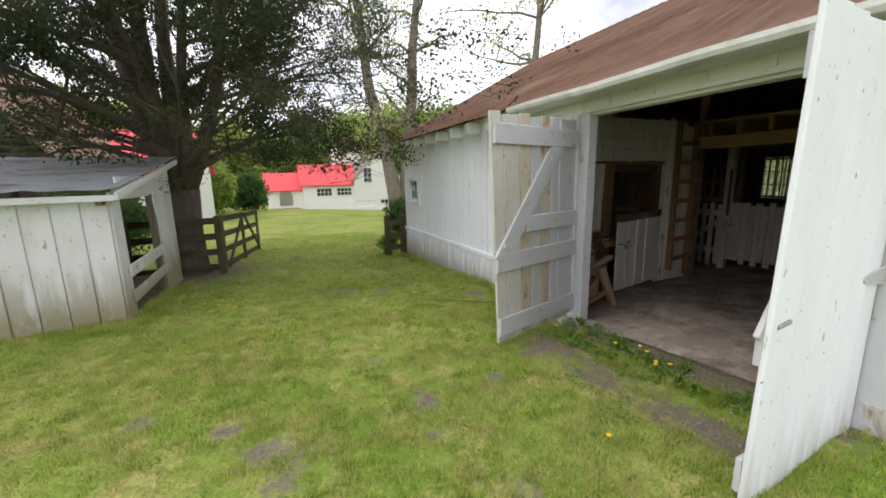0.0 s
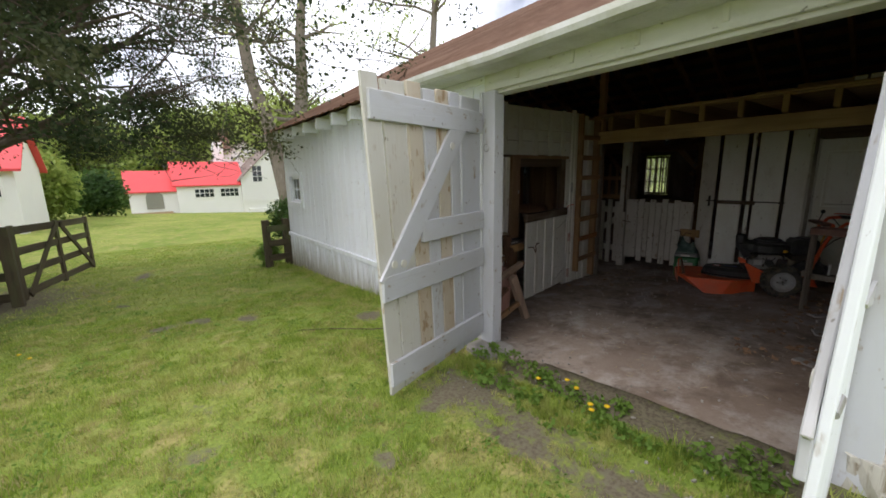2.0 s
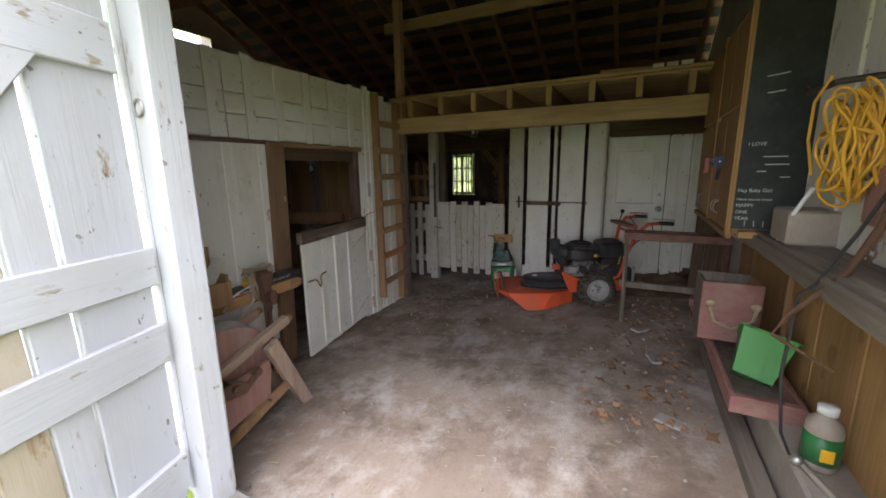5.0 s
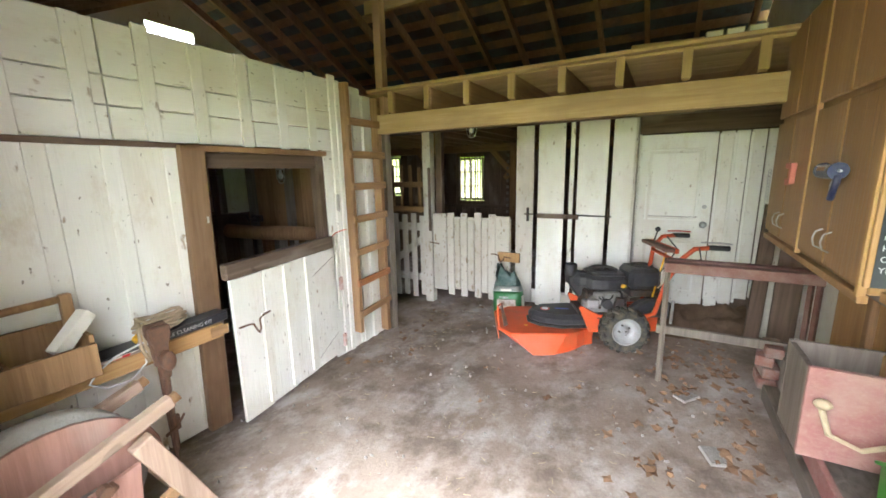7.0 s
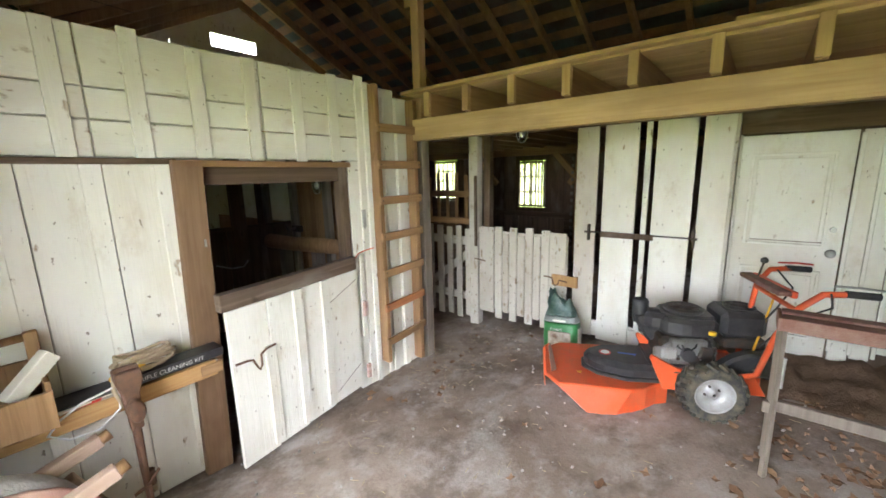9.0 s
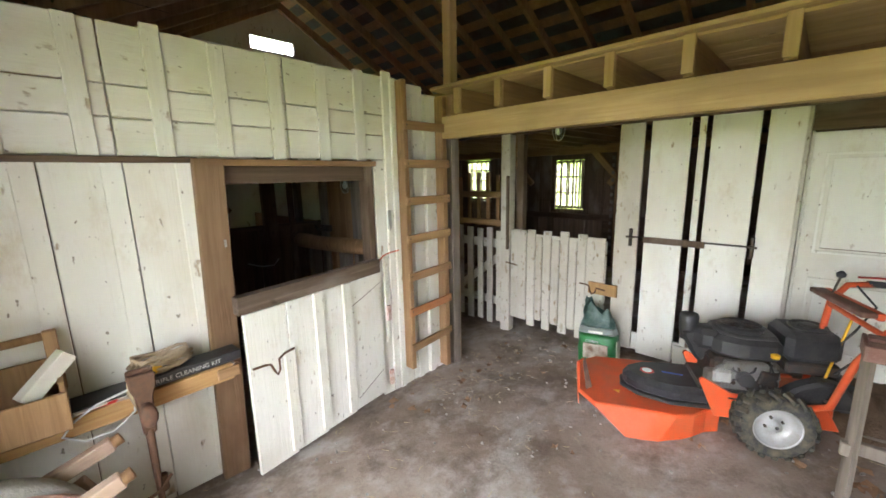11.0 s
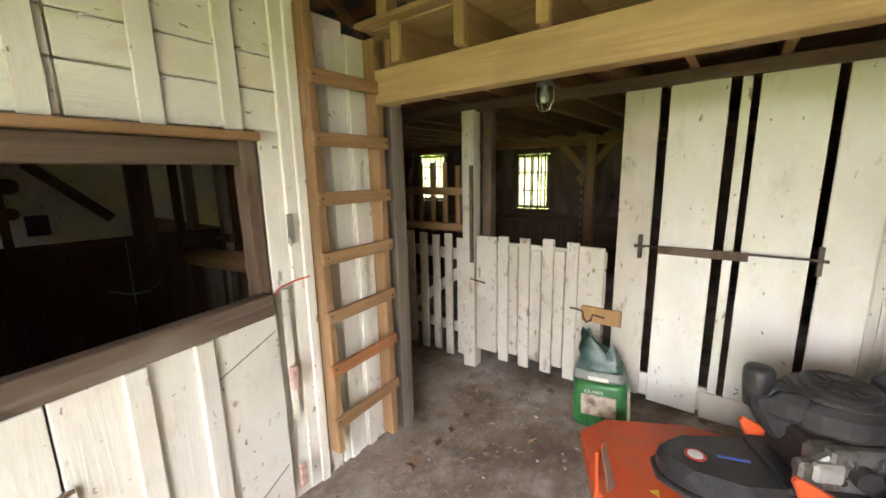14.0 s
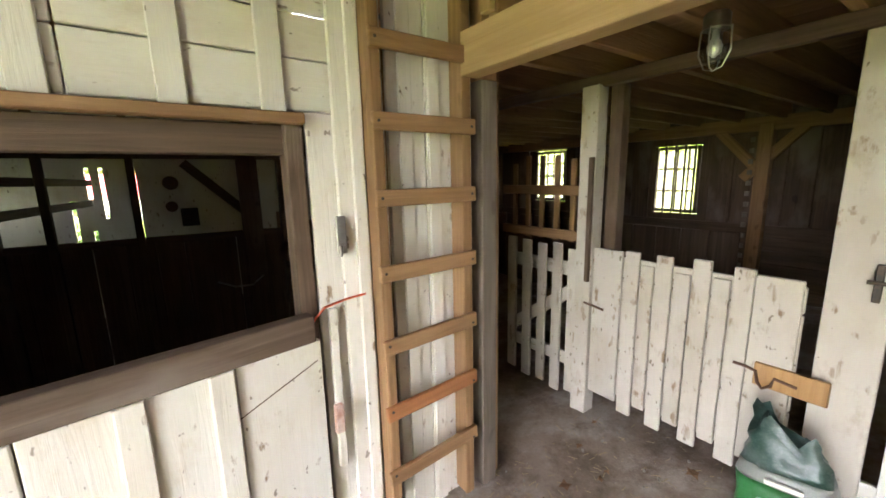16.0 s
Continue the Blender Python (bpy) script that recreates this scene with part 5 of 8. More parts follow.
def writing(parent, text, at, size, turn, material, name="chalk_text", spread=1.0):
    cu = bpy.data.curves.new(name, "FONT")
    cu.body, cu.size, cu.extrude = text, size, 0.0004
    cu.align_x = "LEFT"
    cu.space_character = spread
    tmp = bpy.data.objects.new("tmp", cu)
    scene.collection.objects.link(tmp)
    dg = bpy.context.evaluated_depsgraph_get()
    me = bpy.data.meshes.new_from_object(tmp.evaluated_get(dg))
    bpy.data.objects.remove(tmp)
    me.materials.clear()
    me.materials.append(material)
    ob = new(name, me)
    ob.parent = parent
    ob.matrix_basis = pose(*at, *turn)
    return ob


FACE_DOOR = (90, 0, -90)
for t, z, y, s in (("I LOVE", 0.44, 0.10, 0.026), ("Hay Baby Girl", 0.20, 0.12, 0.026), ("I love you so much", 0.155, 0.12, 0.020), ("HAPPY", 0.12, 0.12, 0.026), ("ONE", 0.085, 0.12, 0.026), ("YEAR", 0.05, 0.12, 0.026)):
    writing(board, t, (-0.0155, y, z), s, FACE_DOOR, CHALK)
def chalk_stroke(p, q, w):
    bm = bmesh.new()
    slanted(bm, p, q, 0.0015, w)
    part("chalk_mark", bm, CHALK, board)


for y, z, w, a in ((0.06, 0.78, 0.09, 0.012), (0.05, 0.70, 0.07, 0.008), (0.03, 0.385, 0.10, 0), (0.02, 0.345, 0.06, 0), (-0.03, 0.345, 0.05, 0), (0.05, 0.31, 0.04, 0), (-0.05, 0.28, 0.04, 0)):
    chalk_stroke((-0.0148, y, z), (-0.0148, y - w, z + a), 0.005)
for i in range(5):
    chalk_stroke((-0.0148, 0.07 - 0.04 * i, 0.015), (-0.0148, 0.07 - 0.04 * i, 0.045), 0.003)

# things hung on the cabinet and the wall
gun = thing("caulking_gun", (2.05, -2.10, 1.475), "dark blue and steel caulking gun hung on the cabinet door", "caulking gun")
part("front_ring", lathe([(0.024, -0.008), (0.03, -0.008), (0.03, 0.008), (0.024, 0.008), (0.024, -0.008)], 18, "X", False), DARK_BLUE, gun, "", True, pose(0.085, 0.032, 0.0))
part("trough", prism([(0.006, 0.0), (0.012, -0.022), (0.032, -0.031), (0.052, -0.022), (0.058, 0.0), (0.054, 0.0), (0.048, -0.018), (0.032, -0.027), (0.016, -0.018), (0.010, 0.0)], -0.07, 0.085, "X"), DARK_BLUE, gun)
part("end_plate", bar((-0.075, 0.032, 0.0), (-0.068, 0.032, 0.0), 0.031, n=16), DARK_BLUE, gun)
part("push_rod", bar((-0.10, 0.032, 0.0), (0.05, 0.032, 0.0), 0.005, n=6), STEEL, gun)
part("plunger", bar((-0.01, 0.032, 0.0), (-0.004, 0.032, 0.0), 0.022, n=14), STEEL, gun)
part("side_rail", bar((-0.07, 0.052, 0.018), (0.085, 0.052, 0.018), 0.004, n=6), STEEL, gun)
part("handle", tube(bmesh.new(), [(-0.075, 0.032, -0.015), (-0.072, 0.032, -0.04), (-0.052, 0.032, -0.075), (-0.036, 0.032, -0.105)], 0.011, 8), DARK_BLUE, gun, "", True)
part("trigger", tube(bmesh.new(), [(-0.05, 0.032, -0.028), (-0.03, 0.032, -0.05), (-0.03, 0.032, -0.085)], 0.006, 6), STEEL, gun, "", True)
peg = thing("red_hook", (2.70, -2.10, 1.45), "red plastic cleat on the cabinet door", "hook")
part("body", prism([(-0.06, 0.06), (0.05, 0.06), (0.05, 0.03), (-0.02, 0.03), (-0.02, -0.02), (0.04, -0.02), (0.03, -0.055), (-0.05, -0.045)], 0.0, 0.025, "Y", 0.004), PINKISH, peg)

coil = thing("extension_cord", (1.04, -2.31, 1.525), "coiled bright yellow extension cord on a wall bracket", "cord")
rnd = random.Random(4)
for i in range(16):
    w, h, cx, cz = rnd.uniform(0.045, 0.10), rnd.uniform(0.13, 0.21), rnd.uniform(-0.02, 0.02), rnd.uniform(-0.03, 0.01)
    lean, dy = rnd.uniform(-0.25, 0.2), rnd.uniform(-0.05, 0.06)
    pts = []
    for a in range(25):
        t = a / 24 * 2 * math.pi
        x, z = w * math.sin(t) * (1.15 - 0.35 * math.cos(t)), h * math.cos(t)
        pts.append((cx + x + lean * z, dy + 0.02 * math.sin(3 * t + i), cz + z))
    part("loop", tube(bmesh.new(), pts, 0.0055, 6), CORD, coil)
part("binding", tube(bmesh.new(), [(0.10 * math.cos(a / 3), 0.075 * math.sin(a / 3), 0.03 + 0.012 * math.sin(a)) for a in range(20)], 0.006, 6), CORD, coil)
part("tail", tube(bmesh.new(), [(0.06, 0.06, 0.24), (0.16, 0.07, 0.16), (0.2, 0.06, 0.02), (0.14, 0.05, -0.12)], 0.0055, 6), CORD, coil)
bracket = thing("wall_bracket", (1.05, -2.43, 1.74), "black iron bracket arm on the wall", "bracket")
part("arm", tube(bmesh.new(), [(0.0, 0.0, 0), (0.0, 0.08, 0.0), (0.05, 0.16, 0.0), (0.30, 0.17, 0.0), (0.33, 0.18, 0.03)], 0.012, 8), IRON, bracket)
part("plate", box((-0.05, 0.0, -0.16), (0.05, 0.03, 0.1), 0.01), IRON, bracket)
tackle = box((-0.09, -0.02, -0.1), (0.09, 0.05, 0.1), 0.01)
solid("wood_block", tackle, PINK_WOOD, "small brown wooden block behind the cord", "block", (0.92, -2.41, 1.34))
hook0 = tube(bmesh.new(), [(0, 0, 0), (0, 0.03, -0.005), (0, 0.045, -0.03), (0, 0.04, -0.055), (0, 0.06, -0.06), (0, 0.075, -0.03)], 0.006, 6)
wall_hook = solid("wall_hook", hook0, IRON, "black iron coat hook screwed to the wall", "hook", (0.72, -2.435, 1.72), group="wall hooks")
for x, z in ((1.3, 1.72), (1.36, 1.66), (1.5, 1.55)):
    copy_thing(wall_hook, pose(x, -2.435, z))


def chain(at, n, label, sway):
    c = thing("chain", at, label, "chain", "hanging chains")
    for i in range(n):
        z = -0.030 * i
        pts = []
        for a in range(13):
            t = a / 12 * 2 * math.pi
            u, v = 0.010 * math.cos(t), 0.020 * math.sin(t)
            pts.append((sway * i + (u if i % 2 else 0), 0.0 if i % 2 else u, z + v))
        part("link", tube(bmesh.new(), pts, 0.0042, 5), CHAIN_RUST, c)
    return c


chain((0.80, -2.35, 1.46), 12, "rusty steel chain hanging over the counter", 0.006)
chain((0.60, -2.33, 1.46), 12, "rusty steel chain hanging from a wall rod", 0.004)
rod_w = thing("tool_rack", (0.62, -2.43, 1.47), "steel rod on the wall that holds chains and a crowbar", "rod")
part("rod", tube(bmesh.new(), [(0.3, 0.0, 0.02), (0.22, 0.08, 0.02), (-0.1, 0.1, 0.0), (-0.3, 0.09, -0.01)], 0.006, 6), STEEL, rod_w)
crow = tube(bmesh.new(), [(0.44, -2.29, 1.38), (0.47, -2.29, 1.46), (0.53, -2.29, 1.47), (0.58, -2.29, 1.40), (0.72, -2.25, 1.12), (0.83, -2.16, 0.93), (0.86, -2.13, 0.84), (0.74, -2.27, 0.78)], [0.014, 0.014, 0.014, 0.013, 0.011, 0.009, 0.006, 0.005], 8)
solid("crowbar", crow, RUST, "bent rusty iron bar hung over the counter edge", "iron bar", smooth=True)
cable = tube(bmesh.new(), [(0.40, -2.33, 1.5), (0.55, -2.28, 1.50), (0.70, -2.25, 1.25), (0.80, -2.21, 1.06), (0.84, -2.18, 1.0), (0.84, -2.17, 0.7), (0.85, -2.20, 0.46), (0.87, -2.24, 0.37), (0.86, -2.262, 0.352)], 0.006, 6)
solid("black_hose", cable, BLACK, "black rubber cable trailing from wall to floor", "cable", smooth=True)
wire = tube(bmesh.new(), [(1.20, -2.28, 1.36), (1.30, -2.25, 1.22), (1.42, -2.25, 1.10), (1.55, -2.25, 1.05)], 0.009, 6)
solid("white_hose", wire, PALE, "dusty white tube hanging by the chalkboard", "tube", smooth=True)
heater = thing("metal_box", (1.40, -2.33, 1.105), "dusty beige metal box on the counter", "box")
part("body", box((-0.12, -0.09, 0), (0.12, 0.09, 0.15), 0.01), BEIGE, heater)
part("front", box((0.121, -0.075, 0.02), (0.126, 0.075, 0.13), 0.003), STEEL, heater)
spray = thing("spray_can", (0.26, -2.32, 1.105), "blue spray can with a yellow band on the counter", "can")
part("body", lathe([(0.033, 0), (0.033, 0.17), (0.024, 0.19)], 16), BLUE, spray, "", True)
part("band", lathe([(0.0335, 0.06), (0.0335, 0.10)], 16), YELLOW, spray)
part("cap", lathe([(0.022, 0.19), (0.022, 0.22), (0.004, 0.225)], 12), PALE, spray)

# ---- on the ledge: crate, tray, green bin, jugs, strap ----
crate = thing("red_crate", (1.95, -2.19, 0.422), "faded red wooden crate with a rope handle, open", "crate")
for nm, lo, hi, mt in (("side", (-0.14, -0.13, 0), (-0.12, 0.14, 0.46), CRATE_RED), ("side", (0.12, -0.13, 0), (0.14, 0.14, 0.46), GREY_WOOD), ("front", (-0.12, 0.12, 0), (0.12, 0.14, 0.45), GREY_WOOD), ("back", (-0.12, -0.13, 0), (0.12, -0.11, 0.45), PANEL), ("bottom", (-0.12, -0.11, 0.0), (0.12, 0.12, 0.02), PANEL)):
    part(nm, box(lo, hi, 0.003), mt, crate)
part("rope_handle", tube(bmesh.new(), [(-0.145, -0.10, 0.30), (-0.170, -0.10, 0.29), (-0.185, -0.09, 0.2), (-0.190, 0.0, 0.13), (-0.185, 0.08, 0.17), (-0.170, 0.10, 0.27), (-0.145, 0.10, 0.29)], 0.010, 8), ROPE, crate, "frayed hemp rope handle", True)
for y in (-0.10, 0.10):
    part("knot", lathe([(0.01, 0), (0.025, 0.012), (0.022, 0.03), (0.006, 0.04)], 10, "X"), ROPE, crate, "", True, pose(-0.182, y, 0.30))
crate.scale = (1.0, 1.1, 0.78)
tray = thing("wooden_tray", (1.64, -2.235, 0.336), "shallow red wooden tray on the ledge", "tray")
for lo, hi in (((-0.24, 0.10, 0), (0.20, 0.12, 0.1)), ((-0.24, -0.12, 0), (0.20, -0.10, 0.1)), ((-0.26, -0.12, 0), (-0.24, 0.12, 0.1)), ((0.20, -0.12, 0), (0.22, 0.12, 0.1))):
    part("side", box(lo, hi, 0.003), CRATE_RED, tray)
part("bottom", box((-0.24, -0.10, 0), (0.20, 0.10, 0.015), 0), GREY_WOOD, tray)
tray.scale = (1.9, 1.15, 0.85)
gbin = thing("green_bin", (1.46, -2.235, 0.372), "bright green plastic bin tipped in the tray", "bin")
bb = bmesh.new()
r0 = [bb.verts.new(p) for p in ((-0.10, -0.11, 0), (0.10, -0.11, 0), (0.10, 0.11, 0), (-0.10, 0.11, 0))]
r1 = [bb.verts.new(p) for p in ((-0.15, -0.15, 0.26), (0.15, -0.15, 0.26), (0.15, 0.15, 0.26), (-0.15, 0.15, 0.26))]
r2 = [bb.verts.new(p) for p in ((-0.165, -0.165, 0.262), (0.165, -0.165, 0.262), (0.165, 0.165, 0.262), (-0.165, 0.165, 0.262))]
r3 = [bb.verts.new(v.co * 0.93 + Vector((0, 0, 0.018))) for v in r1]
r4 = [bb.verts.new((v.co.x * 0.92, v.co.y * 0.92, 0.012)) for v in r0]
bb.faces.new(r0[::-1])
for a, b in ((r0, r1), (r1, r2), (r2, r3), (r3, r4)):
    for i in range(4):
        bb.faces.new((a[i], a[(i + 1) % 4], b[(i + 1) % 4], b[i]))
bb.faces.new(r4)
bmesh.ops.recalc_face_normals(bb, faces=bb.faces)
part("shell", bb, GREEN_BIN, gbin)
part("rim", tube(bmesh.new(), [(-0.165, -0.165, 0.265), (0.165, -0.165, 0.265), (0.165, 0.165, 0.265), (-0.165, 0.165, 0.265), (-0.165, -0.165, 0.265)], 0.006, 6), GREEN_BIN, gbin)
gbin.scale = (0.78, 0.74, 0.88)
gbin.rotation_euler = (radians(14), radians(30), radians(-8))


def jug(at, body, cap, label, banded):
    j = thing("jug", at, label, "bottle")
    part("body", lathe([(0.052, 0), (0.056, 0.01), (0.056, 0.16), (0.05, 0.185), (0.028, 0.205), (0.026, 0.22)], 18), body, j, "", True)
    part("cap", lathe([(0.030, 0.215), (0.031, 0.245), (0.026, 0.25)], 16), cap, j, "", True)
    if banded:
        part("label_band", lathe([(0.0575, 0.03), (0.0575, 0.14)], 18), BAG_GREEN, j, "green printed label", True)
        part("label_picture", box((-0.06, -0.02, 0.05), (-0.054, 0.02, 0.1), 0.002), YELLOW, j)
    return j


jug((0.895, -2.335, 0.335), BEIGE, PALE, "grey plastic jug with a green label and white cap", True)
jug((0.36, -2.375, 0.335), PALE, BLUE, "white plastic jug with a blue cap", False)
strap = tube(bmesh.new(), [(0.88, -2.27, 0.347), (0.80, -2.29, 0.347), (0.70, -2.32, 0.347), (0.64, -2.34, 0.357), (0.62, -2.36, 0.375), (0.65, -2.38, 0.385), (0.69, -2.36, 0.365)], 0.012, 6)
solid("leather_strap", strap, BEIGE, "curled old leather strap on the ledge", "strap", smooth=True)
knobby = lathe([(0.006, 0), (0.022, 0.01), (0.022, 0.03), (0.008, 0.04)], 12)
solid("tap_knob", knobby, STEEL, "dull round metal knob on the sill", "knob", (0.86, -2.262, 0.336), smooth=True)
caddy = thing("step_stool", (0.19, -2.38, 0.335), "pale grey folding step ladder leaning at the door", "step ladder")
part("rail", bar((-0.02, 0.06, 0.0), (-0.06, -0.02, 0.62), 0.018), PALE, caddy)
part("rail", bar((0.06, 0.02, 0.0), (0.0, -0.06, 0.62), 0.018), PALE, caddy)
part("tread", box((-0.07, -0.05, 0.44), (0.05, 0.05, 0.47), 0.005), PALE, caddy)

# bricks
bricks = thing("brick_stack", (3.11, -2.235, 0.085), "loose stack of old red bricks beside the sill", "brick stack")
for i, (x, y, z, r) in enumerate(((0, 0.04, 0, 4), (0.0, -0.08, 0, -3), (0.01, 0.03, 0.075, 8), (-0.01, -0.08, 0.075, 2), (0.02, 0.05, 0.15, -6), (-0.01, -0.07, 0.15, 5), (0.0, 0.02, 0.225, 3))):
    b = part("brick", box((-0.105, -0.05, 0), (0.105, 0.05, 0.068), 0.006), BRICK if i != 5 else STONE, bricks, m=pose(x, y, z, 0, 0, r))
bricks.scale = (0.95, 0.95, 0.98)
bricks.rotation_euler = (0, 0, radians(-6))
plank(None, "post_plank", (3.50, -2.33, 0.0), (3.45, -2.33, 1.04), 0.15, 0.03, (-1, 0, 0), BROWN, "dark brown upright plank under the cabinet")["category"] = "plank"
plank(None, "leaning_board", (3.95, -2.35, 0.1), (4.05, -2.33, 1.25), 0.1, 0.03, (-1, 0, 0), WHITE_GATE, "pale board leaning in the corner")["category"] = "board"
plank(None, "corner_plank", (3.9, -2.24, 0.05), (3.95, -2.28, 1.2), 0.10, 0.05, (-1, 0, 0), BROWN, "brown upright plank in the corner")["category"] = "plank"

# ---- steel bench ----
bench = thing("steel_bench", (3.1, -1.95, 0.08), "rusty angle-iron bench frame with a grooved top", "bench")
for k in range(2):
    part("top_rail", box((-0.15 + 0.085 * k, -0.42, 0.77), (-0.08 + 0.085 * k, 0.37, 0.80 + 0.006 * (k % 2)), 0.004), RUST_TABLE, bench)
part("front_rail", box((-0.16, -0.42, 0.735), (-0.145, 0.38, 0.80), 0.003), RUST_TABLE, bench)
part("end_rail", box((-0.16, 0.37, 0.735), (0.02, 0.385, 0.80), 0.003), RUST_TABLE, bench)
for x, y, dx, dy in ((-0.14, 0.36, -0.02, 0.0), (0.0, 0.36, 0.0, 0.0), (-0.14, -0.40, 0, 0), (0.0, -0.40, 0, 0)):
    part("leg", bar((x, y, 0.77), (x + dx, y + dy, -0.05), 0.017, n=4), RUST_TABLE if y < 0 else GREY_WOOD, bench)
part("stretcher", box((-0.02, -0.40, 0.25), (0.01, 0.36, 0.31), 0.004), GREY_WOOD, bench)
part("clamp", box((-0.158, 0.345, 0.30), (-0.125, 0.40, 0.36), 0.004), GREY_WOOD, bench)

# ---- brush mower ----
MOW_AT, MOW_TURN = (3.55, -0.95, 0.0), 26
mow = thing("brush_mower", MOW_AT, "orange walk-behind brush mower with black engine", "mower")
mow.rotation_euler = (0, 0, radians(MOW_TURN))
deck = prism([(-0.17, -0.06), (-0.20, 0.02), (-0.27, 0.10), (-0.302, 0.20), (-0.29, 0.66), (-0.14, 0.76), (0.26, 0.76), (0.38, 0.62), (0.40, 0.20), (0.30, -0.06)], 0.115, 0.15, "Z", 0.008)
part("deck_top", deck, ORANGE, mow, "orange deck with scuffed paint")


def sheet(quads):
    bm = bmesh.new()
    for q in quads:
        bm.faces.new([bm.verts.new(p) for p in q])
    bmesh.ops.remove_doubles(bm, verts=bm.verts[:], dist=0.001)
    bmesh.ops.recalc_face_normals(bm, faces=bm.faces[:])
    bmesh.ops.solidify(bm, geom=bm.faces[:], thickness=0.007)
    return bm


part("side_flap", sheet([[(-0.302, 0.20, 0.13), (-0.29, 0.66, 0.13), (-0.338, 0.475, -0.03), (-0.336, 0.295, -0.03)], [(-0.29, 0.66, 0.13), (-0.14, 0.76, 0.13), (-0.338, 0.475, -0.03)]]), ORANGE, mow)
part("rear_skirt", sheet([[(a[0], a[1], 0.13), (b[0], b[1], 0.13), (b[0] * 0.98, b[1], 0.0), (a[0] * 0.98, a[1], 0.0 if i else -0.03)] for i, (a, b) in enumerate((((-0.302, 0.20), (-0.27, 0.10)), ((-0.27, 0.10), (-0.20, 0.02)), ((-0.20, 0.02), (-0.17, -0.06))))] + [[(-0.302, 0.20, 0.13), (-0.336, 0.295, -0.03), (-0.296, 0.20, -0.03)]]), ORANGE, mow)
part("front_skirt", sheet([[(-0.14, 0.76, 0.13), (0.26, 0.76, 0.13), (0.25, 0.75, 0.03), (-0.14, 0.75, 0.03)], [(0.26, 0.76, 0.13), (0.38, 0.62, 0.13), (0.38, 0.61, 0.0), (0.25, 0.75, 0.03)], [(0.38, 0.62, 0.13), (0.40, 0.20, 0.13), (0.40, 0.20, 0.0), (0.38, 0.61, 0.0)]]), ORANGE, mow)
part("front_guard", tube(bmesh.new(), [(-0.15, 0.75, 0.13), (-0.155, 0.76, 0.34), (-0.10, 0.73, 0.34)], 0.008, 6), ORANGE, mow)
part("guard_plate", sheet([[(-0.10, 0.73, 0.34), (-0.075, 0.715, 0.34), (-0.115, 0.66, 0.135), (-0.155, 0.70, 0.135)]]), RUST_TABLE, mow, "rusty folded guard plate")
part("warning_mark", prism([(-0.14, 0.50), (-0.11, 0.53), (-0.10, 0.49)], 0.149, 0.152, "Z"), YELLOW, mow)
cover = prism([(-0.175, -0.02), (-0.19, 0.20), (-0.13, 0.38), (-0.03, 0.47), (0.08, 0.46), (0.17, 0.34), (0.20, 0.10), (0.20, -0.04)], 0.15, 0.262, "Z", 0.035)
part("belt_cover", cover, BLACK, mow, "dusty black belt cover")
part("cover_lip", prism([(-0.19, -0.02), (-0.205, 0.21), (-0.14, 0.395), (-0.035, 0.485), (0.085, 0.475), (0.185, 0.35), (0.215, 0.10), (0.215, -0.04)], 0.15, 0.172, "Z", 0.006), BLACK, mow)
part("cover_badge", lathe([(0.042, 0.261), (0.042, 0.2645)], 18), RED, mow, "round red and white badge", m=pose(0.005, 0.32, 0))
part("badge_ring", lathe([(0.030, 0.262), (0.030, 0.2665), (0.02, 0.267)], 18), PALE, mow, m=pose(0.005, 0.32, 0))
part("blue_mark", box((-0.008, -0.06, 0.261), (0.008, 0.06, 0.264), 0), BLUE, mow, m=pose(0.005, 0.17, 0, 0, 0, -8))
part("frame", box((-0.17, -0.60, 0.17), (0.17, -0.02, 0.255), 0.01), ORANGE, mow)
for s in (-1, 1):
    part("frame_side", prism([(-0.62, 0.13), (-0.55, 0.26), (-0.10, 0.275), (0.06, 0.36), (0.075, 0.34), (-0.02, 0.12)], s * 0.19 - 0.012, s * 0.19 + 0.012, "X", 0.004), ORANGE, mow)
part("frame_hole", box((-0.206, -0.16, 0.245), (-0.203, -0.08, 0.255), 0), BLACK, mow)
part("engine_base", box((-0.17, -0.36, 0.255), (0.17, 0.06, 0.285), 0.01), BLACK, mow)
part("engine_block", box((-0.12, -0.32, 0.28), (0.14, 0.0, 0.46), 0.02), IRON, mow)
part("engine_shroud", prism([(-0.15, -0.17), (-0.16, 0.02), (-0.11, 0.15), (0.0, 0.19), (0.13, 0.17), (0.17, 0.05), (0.17, -0.15), (0.06, -0.19), (-0.09, -0.19)], 0.455, 0.585, "Z", 0.028), BLACK, mow, "", False, pose(0.03, -0.18, 0))
part("shroud_step", prism([(-0.13, -0.15), (-0.14, 0.02), (-0.09, 0.12), (0.0, 0.16), (0.11, 0.14), (0.15, 0.05), (0.15, -0.13), (0.05, -0.16), (-0.08, -0.16)], 0.58, 0.612, "Z", 0.012), BLACK, mow, m=pose(0.03, -0.18, 0))
part("crankcase", prism([(-0.34, 0.28), (-0.34, 0.42), (-0.26, 0.465), (-0.10, 0.46), (-0.02, 0.40), (0.03, 0.30), (0.03, 0.28)], -0.155, -0.11, "X", 0.01), STEEL, mow, "cast alloy crankcase side")
part("rocker_cover", box((-0.185, -0.10, 0.33), (-0.145, 0.0, 0.41), 0.012), RIM, mow, "bare alloy cover")
part("exhaust_guard", prism([(-0.31, 0.33), (-0.31, 0.42), (-0.24, 0.43), (-0.22, 0.35)], -0.19, -0.155, "X", 0.008), IRON, mow)
